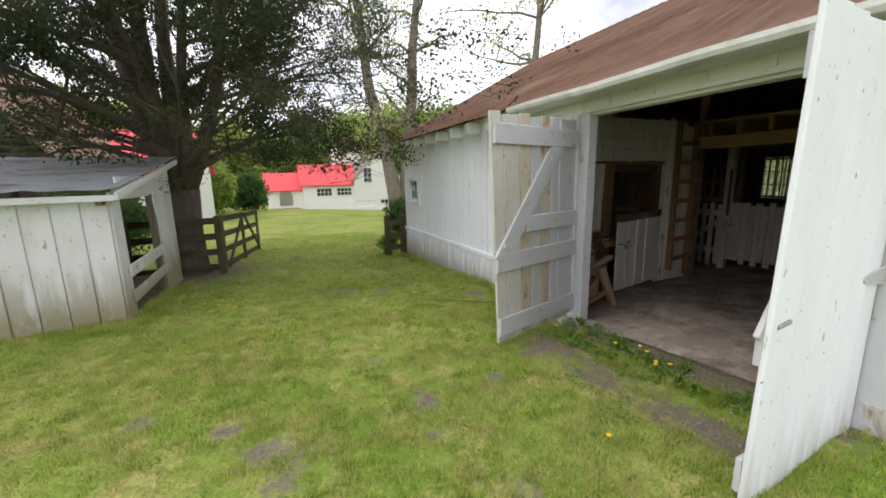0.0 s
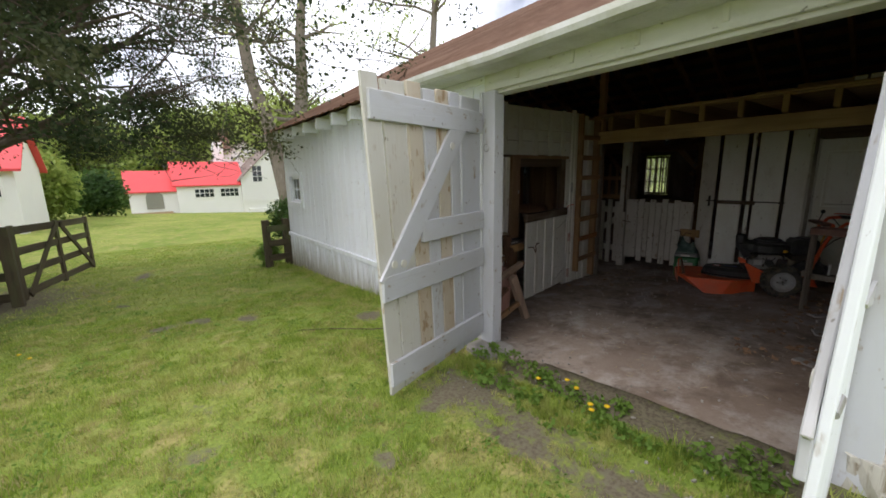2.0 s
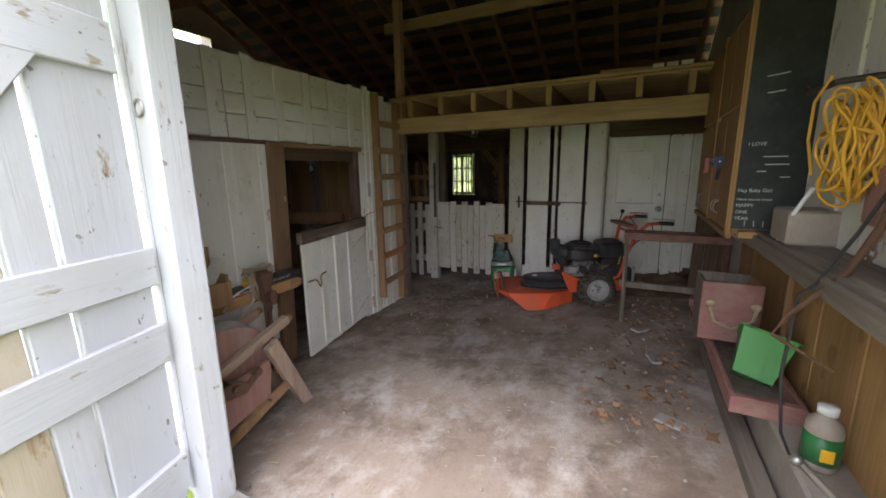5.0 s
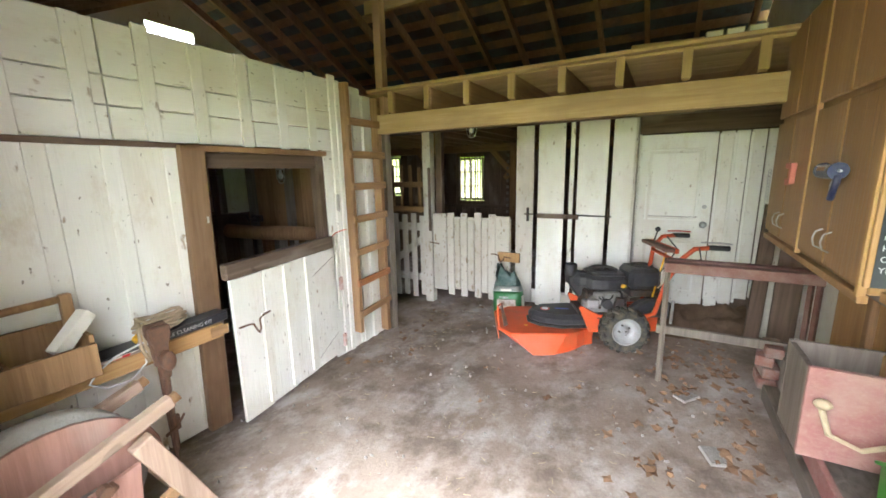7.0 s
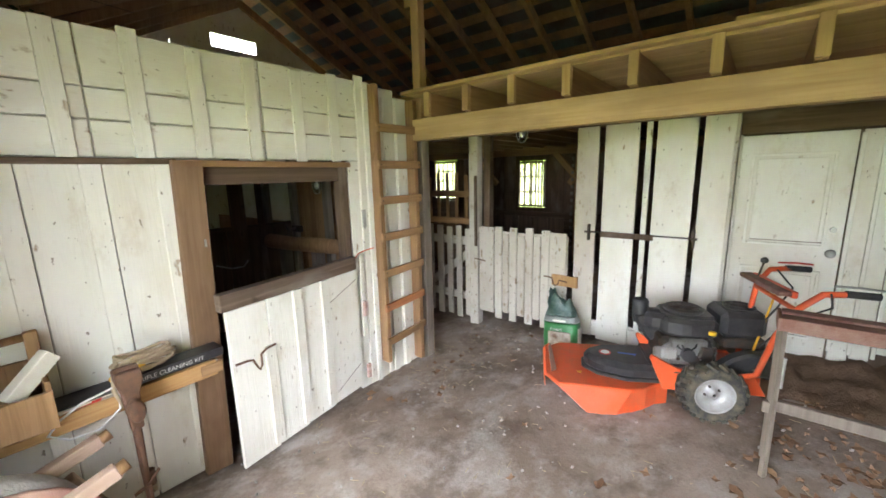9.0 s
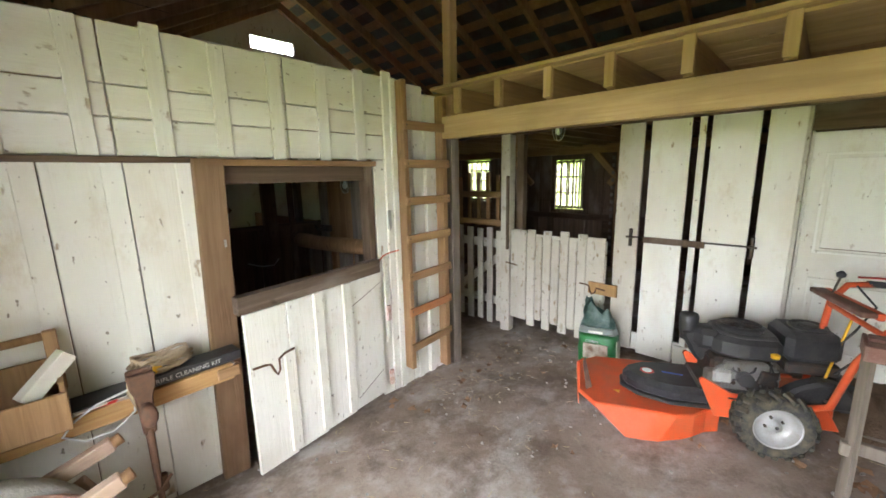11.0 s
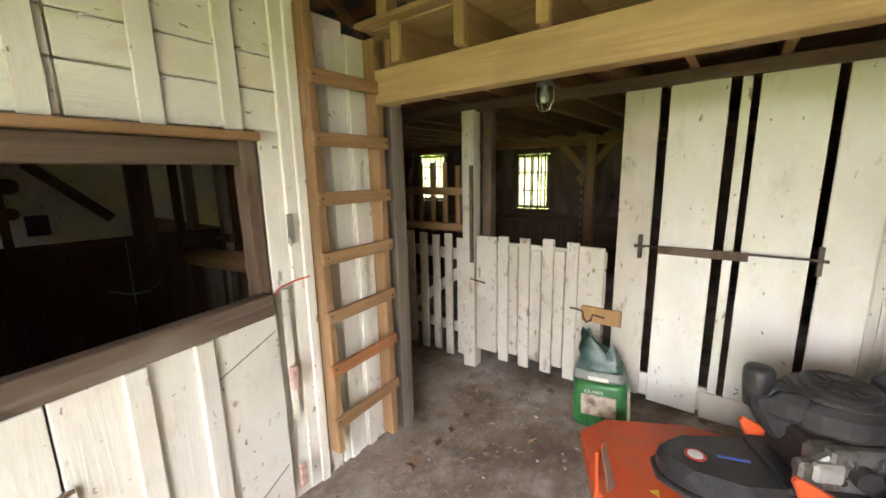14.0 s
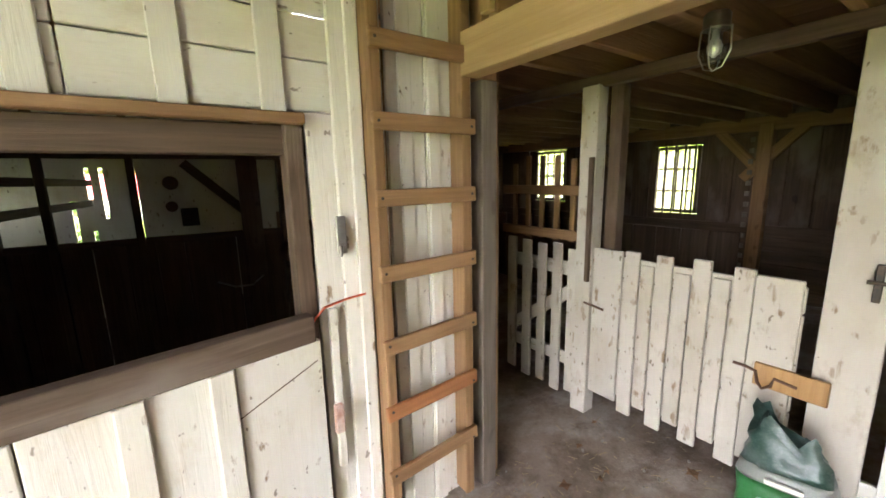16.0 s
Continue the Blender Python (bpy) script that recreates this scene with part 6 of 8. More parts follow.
part("filter_disc", bar((-0.16, -0.16, 0.37), (-0.20, -0.16, 0.37), 0.042, n=18), BLACK, mow)
part("shroud_nose", prism([(-0.10, 0.0), (0.12, 0.0), (0.10, 0.16), (0.02, 0.19), (-0.06, 0.16)], 0.47, 0.595, "Z", 0.03), BLACK, mow, m=pose(0.03, -0.1, 0))
part("fan_grille", lathe([(0.12, 0.605), (0.125, 0.63), (0.105, 0.64), (0.09, 0.632), (0.03, 0.628)], 24), BLACK, mow, m=pose(0.03, -0.18, 0))
for k in range(12):
    a = k * math.pi / 6
    part("grille_rib", box((0.03, -0.004, 0.628), (0.105, 0.004, 0.636), 0), IRON, mow, m=pose(0.03, -0.18, 0, 0, 0, k * 30))
part("air_intake", lathe([(0.044, 0.50), (0.050, 0.55), (0.055, 0.60), (0.056, 0.655), (0.048, 0.67), (0.03, 0.675)], 18), BLACK, mow, "black air intake pipe", True, pose(0.06, 0.09, 0))
part("intake_cowl", prism([(0.13, 0.53), (0.13, 0.57), (0.03, 0.59), (-0.06, 0.58), (-0.04, 0.42), (0.02, 0.36), (0.06, 0.40)], 0.0, 0.11, "X", 0.02), BLACK, mow)
part("intake_elbow", tube(bmesh.new(), [(0.06, 0.10, 0.56), (0.05, 0.04, 0.57), (0.03, -0.04, 0.56)], 0.045, 10), BLACK, mow, "", True)
part("muffler", bar((-0.13, 0.02, 0.35), (-0.13, -0.09, 0.35), 0.042, n=14), STEEL, mow)
part("carburettor", box((-0.165, -0.15, 0.40), (-0.11, -0.06, 0.46), 0.010), STEEL, mow)
part("starter", bar((-0.14, -0.30, 0.30), (-0.14, -0.30, 0.42), 0.036, n=14), IRON, mow)
part("oil_filter", bar((-0.12, -0.20, 0.33), (-0.19, -0.20, 0.33), 0.034, n=14), IRON, mow)
part("valve_cover", box((-0.17, -0.05, 0.30), (-0.12, 0.04, 0.40), 0.012), STEEL, mow)
er = random.Random(9)
for k in range(6):
    part("cooling_fin", box((-0.16, -0.12 + 0.018 * k, 0.30), (-0.12, -0.112 + 0.018 * k, 0.40), 0), STEEL, mow)
for k in range(16):
    y, z = er.uniform(-0.33, 0.05), er.uniform(0.30, 0.48)
    part("bolt", bar((-0.12, y, z), (-0.125 - er.uniform(0.02, 0.05), y, z), er.uniform(0.006, 0.014), n=6), STEEL if k % 3 else IRON, mow)
for k in range(5):
    y = er.uniform(-0.3, -0.05)
    part("hose", tube(bmesh.new(), [(-0.13, y, 0.46), (-0.17, y + er.uniform(-0.03, 0.03), 0.42), (-0.165, y + er.uniform(-0.1, 0.1), 0.36), (-0.13, y + er.uniform(-0.1, 0.1), 0.31)], 0.006, 6), BLACK, mow, "", True)
part("filler_cap", lathe([(0.022, 0), (0.024, 0.02), (0.012, 0.025)], 12), YELLOW, mow, m=pose(-0.13, -0.31, 0.50))
part("fuel_tank", box((-0.11, -0.64, 0.47), (0.18, -0.37, 0.65), 0.035), BLACK, mow)
part("tank_rim", tube(bmesh.new(), [(0.04 + 0.085 * math.cos(a * math.pi / 6), -0.52 + 0.085 * math.sin(a * math.pi / 6), 0.653) for a in range(13)], 0.012, 6), BLACK, mow, "", True)
part("tank_cap", lathe([(0.05, 0), (0.05, 0.022), (0.03, 0.026)], 16), BLACK, mow, m=pose(0.04, -0.52, 0.64))
part("tank_bracket", box((-0.10, -0.64, 0.40), (0.18, -0.38, 0.47), 0.012), IRON, mow)
part("fender", prism([(-0.66, 0.26), (-0.665, 0.33), (-0.60, 0.41), (-0.50, 0.425), (-0.40, 0.38), (-0.30, 0.29), (-0.30, 0.26)], -0.225, -0.13, "X", 0.018), BLACK, mow)
part("fender_bolt", bar((-0.23, -0.52, 0.32), (-0.22, -0.52, 0.32), 0.009, n=8), STEEL, mow)
part("battery_box", box((-0.16, -0.70, 0.22), (0.1, -0.62, 0.38), 0.015), BLACK, mow)
part("damper", bar((-0.2, -0.69, 0.20), (-0.19, -0.70, 0.40), 0.012), STEEL, mow)


def wheel(at, side_sign):
    w = part("wheel", lathe([(0.115, 0.062), (0.122, 0.07), (0.124, 0.06), (0.108, 0.045), (0.100, 0.012), (0.06, 0.0), (0.03, 0.012), (0.028, 0.05), (0.01, 0.052)], 32, "X", False), RIM, mow, "grey steel rim", True, Matrix.Translation(at) @ (Matrix.Rotation(math.pi, 4, "Z") if side_sign < 0 else Matrix.Identity(4)) @ Matrix.Scale(0.93, 4))
    part("tyre", lathe([(0.118, -0.062), (0.15, -0.078), (0.180, -0.07), (0.192, -0.045), (0.194, 0.0), (0.192, 0.045), (0.180, 0.07), (0.15, 0.078), (0.118, 0.062)], 36, "X", False), RUBBER, w, "muddy lugged tyre", True)
    part("backing", bar((-0.03, 0, 0), (-0.02, 0, 0), 0.117, n=28), IRON, w)
    for i in range(18):
        a = i / 18 * 2 * math.pi
        for s in (-1, 1):
            lug = box((-0.04, -0.016, -0.012), (0.04, 0.016, 0.012), 0.004)
            part("lug", lug, RUBBER, w, m=Matrix.Rotation(a + s * 0.087, 4, "X") @ pose(s * 0.04, 0, 0.194, 0, s * 14, s * 28))
    for i in range(4):
        a = i * math.pi / 2 + 0.4
        part("lug_nut", bar((0.0, 0.045 * math.cos(a), 0.045 * math.sin(a)), (0.018, 0.045 * math.cos(a), 0.045 * math.sin(a)), 0.008, n=6), IRON, w)


wheel((-0.315, -0.26, 0.195), -1)
wheel((0.30, -0.26, 0.175), 1)
part("axle", bar((-0.26, -0.26, 0.20), (0.26, -0.26, 0.18), 0.02), IRON, mow)
HM = pose(*MOW_AT, 0, 0, MOW_TURN).inverted() @ pose(3.37, -0.885, 0.045, 0, 0, 22)
for s in (-1, 1):
    part("handle_tube", tube(bmesh.new(), [(0.10 * s, -0.56, 0.24), (0.14 * s, -0.64, 0.29), (0.18 * s + 0.02, -0.70, 0.56), (0.26 * s + 0.03, -0.76, 0.76), (0.29 * s + 0.035, -0.84, 0.85), (0.30 * s + 0.035, -0.96, 0.86)], 0.018, 8), ORANGE, mow, "", True, HM)
    part("grip", bar((0.30 * s + 0.035, -0.93, 0.862), (0.305 * s + 0.035, -1.07, 0.855), 0.02, n=10), BLACK, mow, m=HM)
    part("brake_lever", tube(bmesh.new(), [(0.29 * s + 0.035, -0.88, 0.90), (0.30 * s + 0.03, -0.98, 0.90), (0.31 * s + 0.03, -1.08, 0.89)], 0.006, 6), RED if s > 0 else STEEL, mow, m=HM)
    part("control_cable", tube(bmesh.new(), [(0.28 * s, -0.86, 0.86), (0.20 * s, -0.92, 0.76), (0.10 * s, -0.80, 0.64), (0.08 * s, -0.66, 0.45)], 0.006, 6), BLACK, mow, m=HM)
part("console", prism([(-0.16, -0.68), (0.31, -0.66), (0.31, -0.73), (-0.16, -0.75)], 0.80, 0.83, "Z", 0.006), RUST_TABLE, mow, m=HM)
part("console_plate", prism([(-0.16, -0.75), (0.31, -0.73), (0.31, -0.76), (-0.16, -0.78)], 0.79, 0.83, "Z", 0.006), ORANGE, mow, m=HM)
part("cross_tube", bar((-0.22, -0.75, 0.74), (0.28, -0.75, 0.74), 0.014), ORANGE, mow, m=HM)
part("shift_lever", bar((0.22, -0.72, 0.78), (0.23, -0.76, 0.92), 0.006), IRON, mow, m=HM)
part("shift_knob", lathe([(0.004, -0.02), (0.02, -0.012), (0.022, 0.008), (0.008, 0.022)], 12), BLACK, mow, "", True, HM @ pose(0.23, -0.76, 0.93))
part("speed_rod", bar((0.06, -0.68, 0.30), (0.12, -0.80, 0.76), 0.007), YELLOW, mow, m=HM)

# ---- feed bag ----
def feed_bag():
    b = thing("feed_bag", (3.92, -0.13, -0.08), "part-used green plastic feed bag slumped by the stall gate", "bag")
    def body(z0, z1, mat_, name, label, rings):
        bm = bmesh.new()
        loops = []
        for k in range(rings + 1):
            f = k / rings
            z = z0 + (z1 - z0) * f
            zz = z / 0.62
            wx, wy = 0.085 * (1 - 1.6 * max(0, zz - 0.6)), 0.15 - 0.17 * max(0, zz - 0.6)
            loop = []
            for j in range(22):
                a = j / 22 * 2 * math.pi
                crumple = 1 + 0.10 * noise.noise((math.cos(a) * 2, math.sin(a) * 2, z * 9)) + 2.0 * max(0, zz - 0.6) * noise.noise((a * 2.2, z * 14, 3))
                px = wx * math.copysign(abs(math.cos(a)) ** 0.7, math.cos(a)) * crumple
                py = wy * math.copysign(abs(math.sin(a)) ** 0.6, math.sin(a)) * crumple
                top = (0.05 * abs(math.sin(a)) + 0.07 * math.sin(a) + 0.09 * noise.noise((a * 1.9, 2, 7))) * f if name == "neck" else 0
                loop.append(bm.verts.new((px, py, z + top)))
            loops.append(loop)
        for a, c in zip(loops, loops[1:]):
            for j in range(22):
                bm.faces.new((a[j], a[(j + 1) % 22], c[(j + 1) % 22], c[j]))
        bm.faces.new(loops[0][::-1])
        if name != "neck":
            bm.faces.new(loops[-1])
        part(name, bm, mat_, b, label, True)
    body(0.0, 0.36, BAG_GREEN, "body", "green printed front", 8)
    body(0.36, 0.43, BAG_GREY, "print_band", "clear grey film band", 3)
    body(0.43, 0.62, BAG_DARK, "neck", "crumpled dark green top", 6)
    part("print_patch", box((-0.0975, -0.10, 0.10), (-0.088, 0.09, 0.26), 0.004), BAG_PRINT, b, "mottled brown and white printed picture")
    part("pale_words", box((-0.0985, -0.06, 0.375), (-0.086, 0.05, 0.40), 0.003), LABEL, b)
    for k in range(3):
        part("crease", tube(bmesh.new(), [(-0.088, -0.11 + 0.08 * k, 0.03), (-0.093, -0.10 + 0.085 * k, 0.10), (-0.086, -0.115 + 0.09 * k, 0.15)], 0.005, 5), BAG_GREEN, b, "", True)
    writing(b, "CUBES", (-0.101, 0.07, 0.275), 0.035, FACE_DOOR, CHALK, "bag_text")
    part("side_label", box((-0.05, -0.157, 0.06), (0.05, -0.149, 0.30), 0.003), LABEL, b)
    b.rotation_euler = (radians(-4), radians(8), radians(6))
    b.scale = (1.1, 1.08, 0.80)


feed_bag()

# ---- north side: shelf with clutter, vise, grindstone ----
shelf = thing("bench_shelf", (0.75, 0.9, 0.55), "narrow wooden shelf nailed along the partition", "shelf")
plank(shelf, "board", (0.16, 0.89, 0.58), (1.34, 0.89, 0.60), 0.20, 0.035, (0, 0, 1), GREY_WOOD)
plank(shelf, "edge_batten", (0.16, 0.80, 0.555), (1.33, 0.80, 0.575), 0.085, 0.03, (0, -1, 0), PANEL)
plank(shelf, "end_block", (1.25, 0.80, 0.575), (1.36, 0.80, 0.575), 0.06, 0.04, (0, -1, 0), LADDER)
kit_box = thing("kit_box", (1.18, 0.86, 0.62), "long flat black cardboard kit box on the shelf", "box")
part("carton", box((-0.22, -0.055, 0), (0.20, 0.055, 0.05), 0.003), BLACK, kit_box)
writing(kit_box, "RIFLE CLEANING KIT", (-0.19, -0.0562, 0.012), 0.031, (90, 0, 0), CHALK, "box_text")
kit_box.rotation_euler = (0, 0, radians(3))
coil_r = thing("rope_coil", (1.02, 0.88, 0.67), "coil of pale hemp rope on the kit box", "rope")
for i in range(7):
    pts = [(0.12 * (1 + 0.1 * math.sin(i * 2)) * math.cos(a / 12 * 2 * math.pi + i) + 0.02, 0.05 * math.sin(a / 12 * 2 * math.pi + i), 0.012 + 0.011 * i + 0.012 * math.sin(a * 1.3 + i)) for a in range(14)]
    part("turn", tube(bmesh.new(), pts, 0.009, 6), ROPE, coil_r, "", True)
for dx in (-0.10, -0.07, -0.12):
    part("loose_end", tube(bmesh.new(), [(dx + 0.03, -0.03, 0.06), (dx, -0.08, 0.05), (dx - 0.01, -0.105, -0.03), (dx + 0.015, -0.11, -0.12)], 0.009, 6), ROPE, coil_r, "", True)
yel = thing("yellow_case", (0.97, 0.86, 0.655), "yellow plastic tool case on the shelf", "case")
part("body", box((-0.06, -0.045, 0), (0.07, 0.045, 0.045), 0.008), YELLOW, yel)
part("clip", box((-0.02, -0.05, 0.01), (0.03, -0.045, 0.03), 0.002), BLACK, yel)
yel.rotation_euler = (radians(0), radians(-28), radians(18))
mags = thing("magazines", (0.82, 0.88, 0.60), "pile of worn magazines and papers on the shelf", "magazines")
for i, (mt, r) in enumerate(((LABEL, 4), (BEIGE, -6), (LABEL, 12), (BLACK, 2))):
    part("sheet", box((-0.13, -0.08, 0.008 * i), (0.12, 0.07, 0.008 * i + 0.007), 0), mt, mags, m=pose(0, 0, 0, 0, 0, r))
part("red_strip", box((-0.06, -0.083, 0.01), (0.03, -0.079, 0.022), 0), RED, mags)
glass = thing("small_lens", (0.93, 0.83, 0.63), "small round steel gauge among the papers", "gauge")
part("ring", lathe([(0.03, 0), (0.032, 0.015), (0.024, 0.02)], 16), STEEL, glass, "", True)
wirec = tube(bmesh.new(), [(0.98, 0.80, 0.655), (0.9, 0.78, 0.66), (0.78, 0.77, 0.64), (0.70, 0.76, 0.60), (0.66, 0.76, 0.55), (0.72, 0.76, 0.50), (0.82, 0.76, 0.495), (0.90, 0.77, 0.55), (0.91, 0.78, 0.62)], 0.005, 6)
solid("white_cable", wirec, PALE, "loop of white electric cable hanging off the shelf", "cable", smooth=True)
toolbox = thing("wooden_toolbox", (0.42, 0.84, 0.60), "open wooden tool box with a round handle", "toolbox")
for lo, hi in (((-0.24, -0.14, 0), (0.28, -0.12, 0.16)), ((-0.24, 0.10, 0), (0.28, 0.12, 0.24)), ((0.26, -0.12, 0), (0.28, 0.10, 0.2)), ((-0.24, -0.12, 0), (-0.22, 0.10, 0.2))):
    part("side", box(lo, hi, 0.003), LADDER, toolbox)
part("floor", box((-0.22, -0.12, 0), (0.26, 0.1, 0.015), 0), LADDER, toolbox)
part("upright", box((0.24, 0.06, 0.1), (0.285, 0.10, 0.37), 0.004), LADDER, toolbox)
part("handle", bar((-0.24, 0.08, 0.33), (0.28, 0.08, 0.35), 0.018), LADDER, toolbox, "", True)
part("divider", box((0.0, -0.12, 0.0), (0.015, 0.1, 0.14), 0), LADDER, toolbox)
part("white_box", box((-0.03, -0.03, -0.09), (0.03, 0.03, 0.12), 0.003), LABEL, toolbox, "white paper box", m=pose(0.22, -0.04, 0.2, 0, 48, 20))

vise = thing("leg_vise", (0.93, 0.68, -0.1), "rusty blacksmith leg vise on the shelf edge", "vise")
part("fixed_jaw", prism([(-0.04, 0.66), (0.04, 0.66), (0.055, 0.80), (0.08, 0.84), (0.08, 0.90), (-0.08, 0.90), (-0.08, 0.84), (-0.055, 0.80)], 0.0, 0.05, "Y", 0.008), RUST, vise)
part("moving_jaw", prism([(-0.04, 0.60), (0.04, 0.60), (0.05, 0.78), (0.08, 0.83), (0.08, 0.89), (-0.08, 0.89), (-0.08, 0.83), (-0.05, 0.78)], -0.065, -0.012, "Y", 0.008), RUST, vise)
part("screw_boss", lathe([(0.045, 0), (0.055, 0.02), (0.05, 0.09), (0.03, 0.11)], 14, "Y"), RUST, vise, "", True, pose(0, -0.16, 0.71))
part("leg", tube(bmesh.new(), [(0, 0.02, 0.68), (0.0, 0.02, 0.4), (0.005, 0.02, 0.0)], [0.028, 0.024, 0.016], 8), RUST, vise, "", True)
part("front_leg", tube(bmesh.new(), [(0, -0.05, 0.62), (0.0, -0.04, 0.36), (0.01, -0.03, 0.16)], [0.024, 0.02, 0.014], 8), RUST, vise, "", True)
part("tommy_bar", tube(bmesh.new(), [(-0.10, -0.10, 0.30), (0.0, -0.08, 0.31), (0.08, -0.06, 0.36)], 0.01, 6), RUST, vise)
part("spring", bar((0.03, -0.02, 0.28), (0.03, -0.02, 0.36), 0.03, n=8), RUST, vise)

vise.scale = (0.6, 0.62, 0.97)

grind = thing("grindstone", (0.42, 0.50, -0.1), "old treadle grindstone in a faded red wooden frame", "grindstone")
part("stone_guard", prism([(-0.36, 0.34)] + [(0.36 * math.cos(math.pi - a * math.pi / 14) , 0.36 + 0.30 * math.sin(a * math.pi / 14)) for a in range(15)] + [(0.36, 0.34)], -0.07, -0.05, "Y", 0.004), PINK_WOOD, grind)
part("stone", lathe([(0.02, -0.035), (0.33, -0.04), (0.335, 0.0), (0.33, 0.04), (0.02, 0.035)], 32, "Y"), STONE, grind, "grey sandstone wheel", True, pose(-0.02, 0.0, 0.37))
part("side_board", prism([(-0.45, -0.0), (0.22, 0.16), (0.24, 0.40), (-0.45, 0.28)], -0.15, -0.13, "Y", 0.004), PINK_WOOD, grind, "faded red side board")
for y in (-0.165, 0.12):
    p0 = plank(None, "frame_rail", (-0.15, 0.5 + y, 0.22), (0.80, 0.5 + y, 0.52), 0.055, 0.05, (0, -1, 0), GREY_TAN)
    p0.parent, p0.matrix_basis = grind, Matrix.Translation(-grind.location) @ p0.matrix_basis
    part("handle_end", bar((0.30, y, 0.585), (0.41, y, 0.63), 0.02, 0.025), LADDER, grind, "", True)
    part("leg", prism([(0.20, 0.48), (0.28, 0.52), (0.52, -0.02), (0.43, -0.02)], y - 0.03, y + 0.03, "Y", 0.005), GREY_TAN, grind, "pale worn leg")
part("lower_rail", prism([(-0.35, -0.02), (0.36, 0.22), (0.40, 0.18), (-0.30, -0.06)], -0.19, -0.15, "Y", 0.004), LADDER, grind)
part("axle", bar((-0.05, -0.22, 0.36), (-0.05, 0.16, 0.36), 0.018), RUST, grind)
part("bearing", prism([(-0.16, 0.32), (-0.10, 0.40), (-0.02, 0.40), (0.03, 0.36), (0.12, 0.42), (0.14, 0.38), (0.02, 0.30)], -0.21, -0.19, "Y", 0.006), RUST, grind)
for x, z in ((-0.05, 0.36), (0.09, 0.40)):
    part("bolt", bar((x, -0.235, z), (x, -0.19, z), 0.024, n=10), RUST, grind)
for x, z in ((0.18, 0.15),):
    part("peg", bar((x, -0.17, z), (x, -0.19, z), 0.012), IRON, grind)
plank(None, "corner_board", (0.2, 0.97, -0.1), (0.2, 0.97, 1.9), 0.10, 0.05, (0, -1, 0), PINK_WOOD, "reddish upright board beside the door post")["category"] = "board"

# ---- open shed ----
shed = thing("shed", (-6.2, 3.9, -0.2), "weathered white board shed with a patched tin lean-to roof", "shed")
SX, SF, SB = -4.70, 2.55, 5.6


def shed_base(x, y):
    return ground_z(x, y) - 0.05


n_b = 17
for i in range(n_b):
    x = SX - 0.13 - i * 0.262
    plank(shed, "board", (x, SF - 0.02 + jit(0.004), shed_base(x, SF)), (x, SF - 0.02, 1.36), 0.25 if i % 3 else 0.242, 0.024, (0, -1, 0), WHITE_SHED)
part("front_core", box((-4.6, -1.36, -0.1), (1.48, -1.32, 1.54), 0), WHITE_SHED, shed)
for y0, y1, lo, hi in ((2.55, 2.72, None, 1.44), (2.72, 2.88, None, 1.47), (2.88, 4.15, 1.34, 1.55), (4.5, 4.72, None, 1.72), (4.72, 5.1, None, 1.78), (5.1, 5.6, None, 1.86)):
    y = (y0 + y1) / 2
    plank(shed, "board", (SX, y, shed_base(SX, y) if lo is None else lo), (SX, y, hi), y1 - y0 - 0.006, 0.024, (1, 0, 0), WHITE_SHED)
for y0, y1, z0, z1 in ((4.15, 4.33, 1.36, 1.66), (4.33, 4.5, 1.38, 1.69)):
    plank(shed, "board", (SX, (y0 + y1) / 2, z0), (SX, (y0 + y1) / 2, z1), y1 - y0 - 0.006, 0.024, (1, 0, 0), WHITE_SHED)
plank(shed, "head", (SX, 2.85, 1.50), (SX, 4.5, 1.52), 0.24, 0.022, (1, 0, 0), WHITE_SHED)
plank(shed, "jamb", (SX - 0.05, 4.46, -0.2), (SX - 0.05, 4.40, 1.45), 0.10, 0.08, (1, 0, 0), GREY_WOOD)
for z in (0.45, 0.12):
    plank(shed, "rail", (SX + 0.03, 2.78, z), (SX + 0.03, 4.56, z + 0.03), 0.15, 0.03, (1, 0, 0), WHITE_SHED)
for x in (-4.55, -2.6, -0.6, 1.45):
    part("rear_post", box((x - 0.05, 1.6, -0.4), (x + 0.05, 1.7, 2.08), 0.006), GREY_WOOD, shed)
part("side_wall", box((-4.64, -1.3, -0.3), (-4.6, 1.66, 1.7), 0), GREY_WOOD, shed)
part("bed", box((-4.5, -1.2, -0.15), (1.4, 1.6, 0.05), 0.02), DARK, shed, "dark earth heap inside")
for i in range(8):
    x0, x1 = -4.55 - 0.78 * i, -4.55 - 0.78 * (i + 1)
    sh = bmesh.new()
    cols = []
    for k in range(7):
        x = x0 + (x1 - x0) * k / 6
        h = 0.018 if k in (0, 6) else (0.006 if k == 3 else 0)
        cols.append([sh.verts.new((x + 6.2, y - 3.9, z + h + 0.008 * noise.noise((x * 3, y, 1)) + 0.2)) for y, z in ((2.32 + 0.05 * noise.noise((i * 3.1, 5, 2)), 1.47), (3.4, 1.62), (4.6, 1.81), (5.85, 2.0))])
    for a, b in zip(cols, cols[1:]):
        for s in range(3):
            sh.faces.new((a[s], a[s + 1], b[s + 1], b[s]))
    bmesh.ops.solidify(sh, geom=sh.faces[:], thickness=0.005)
    part("roof_sheet", sh, GALV, shed, "grey tin sheet with rust")
plank(shed, "verge_board", (SX + 0.14, 2.35, 1.40), (SX + 0.14, 5.8, 1.92), 0.09, 0.03, (1, 0, 0), WHITE_SHED)
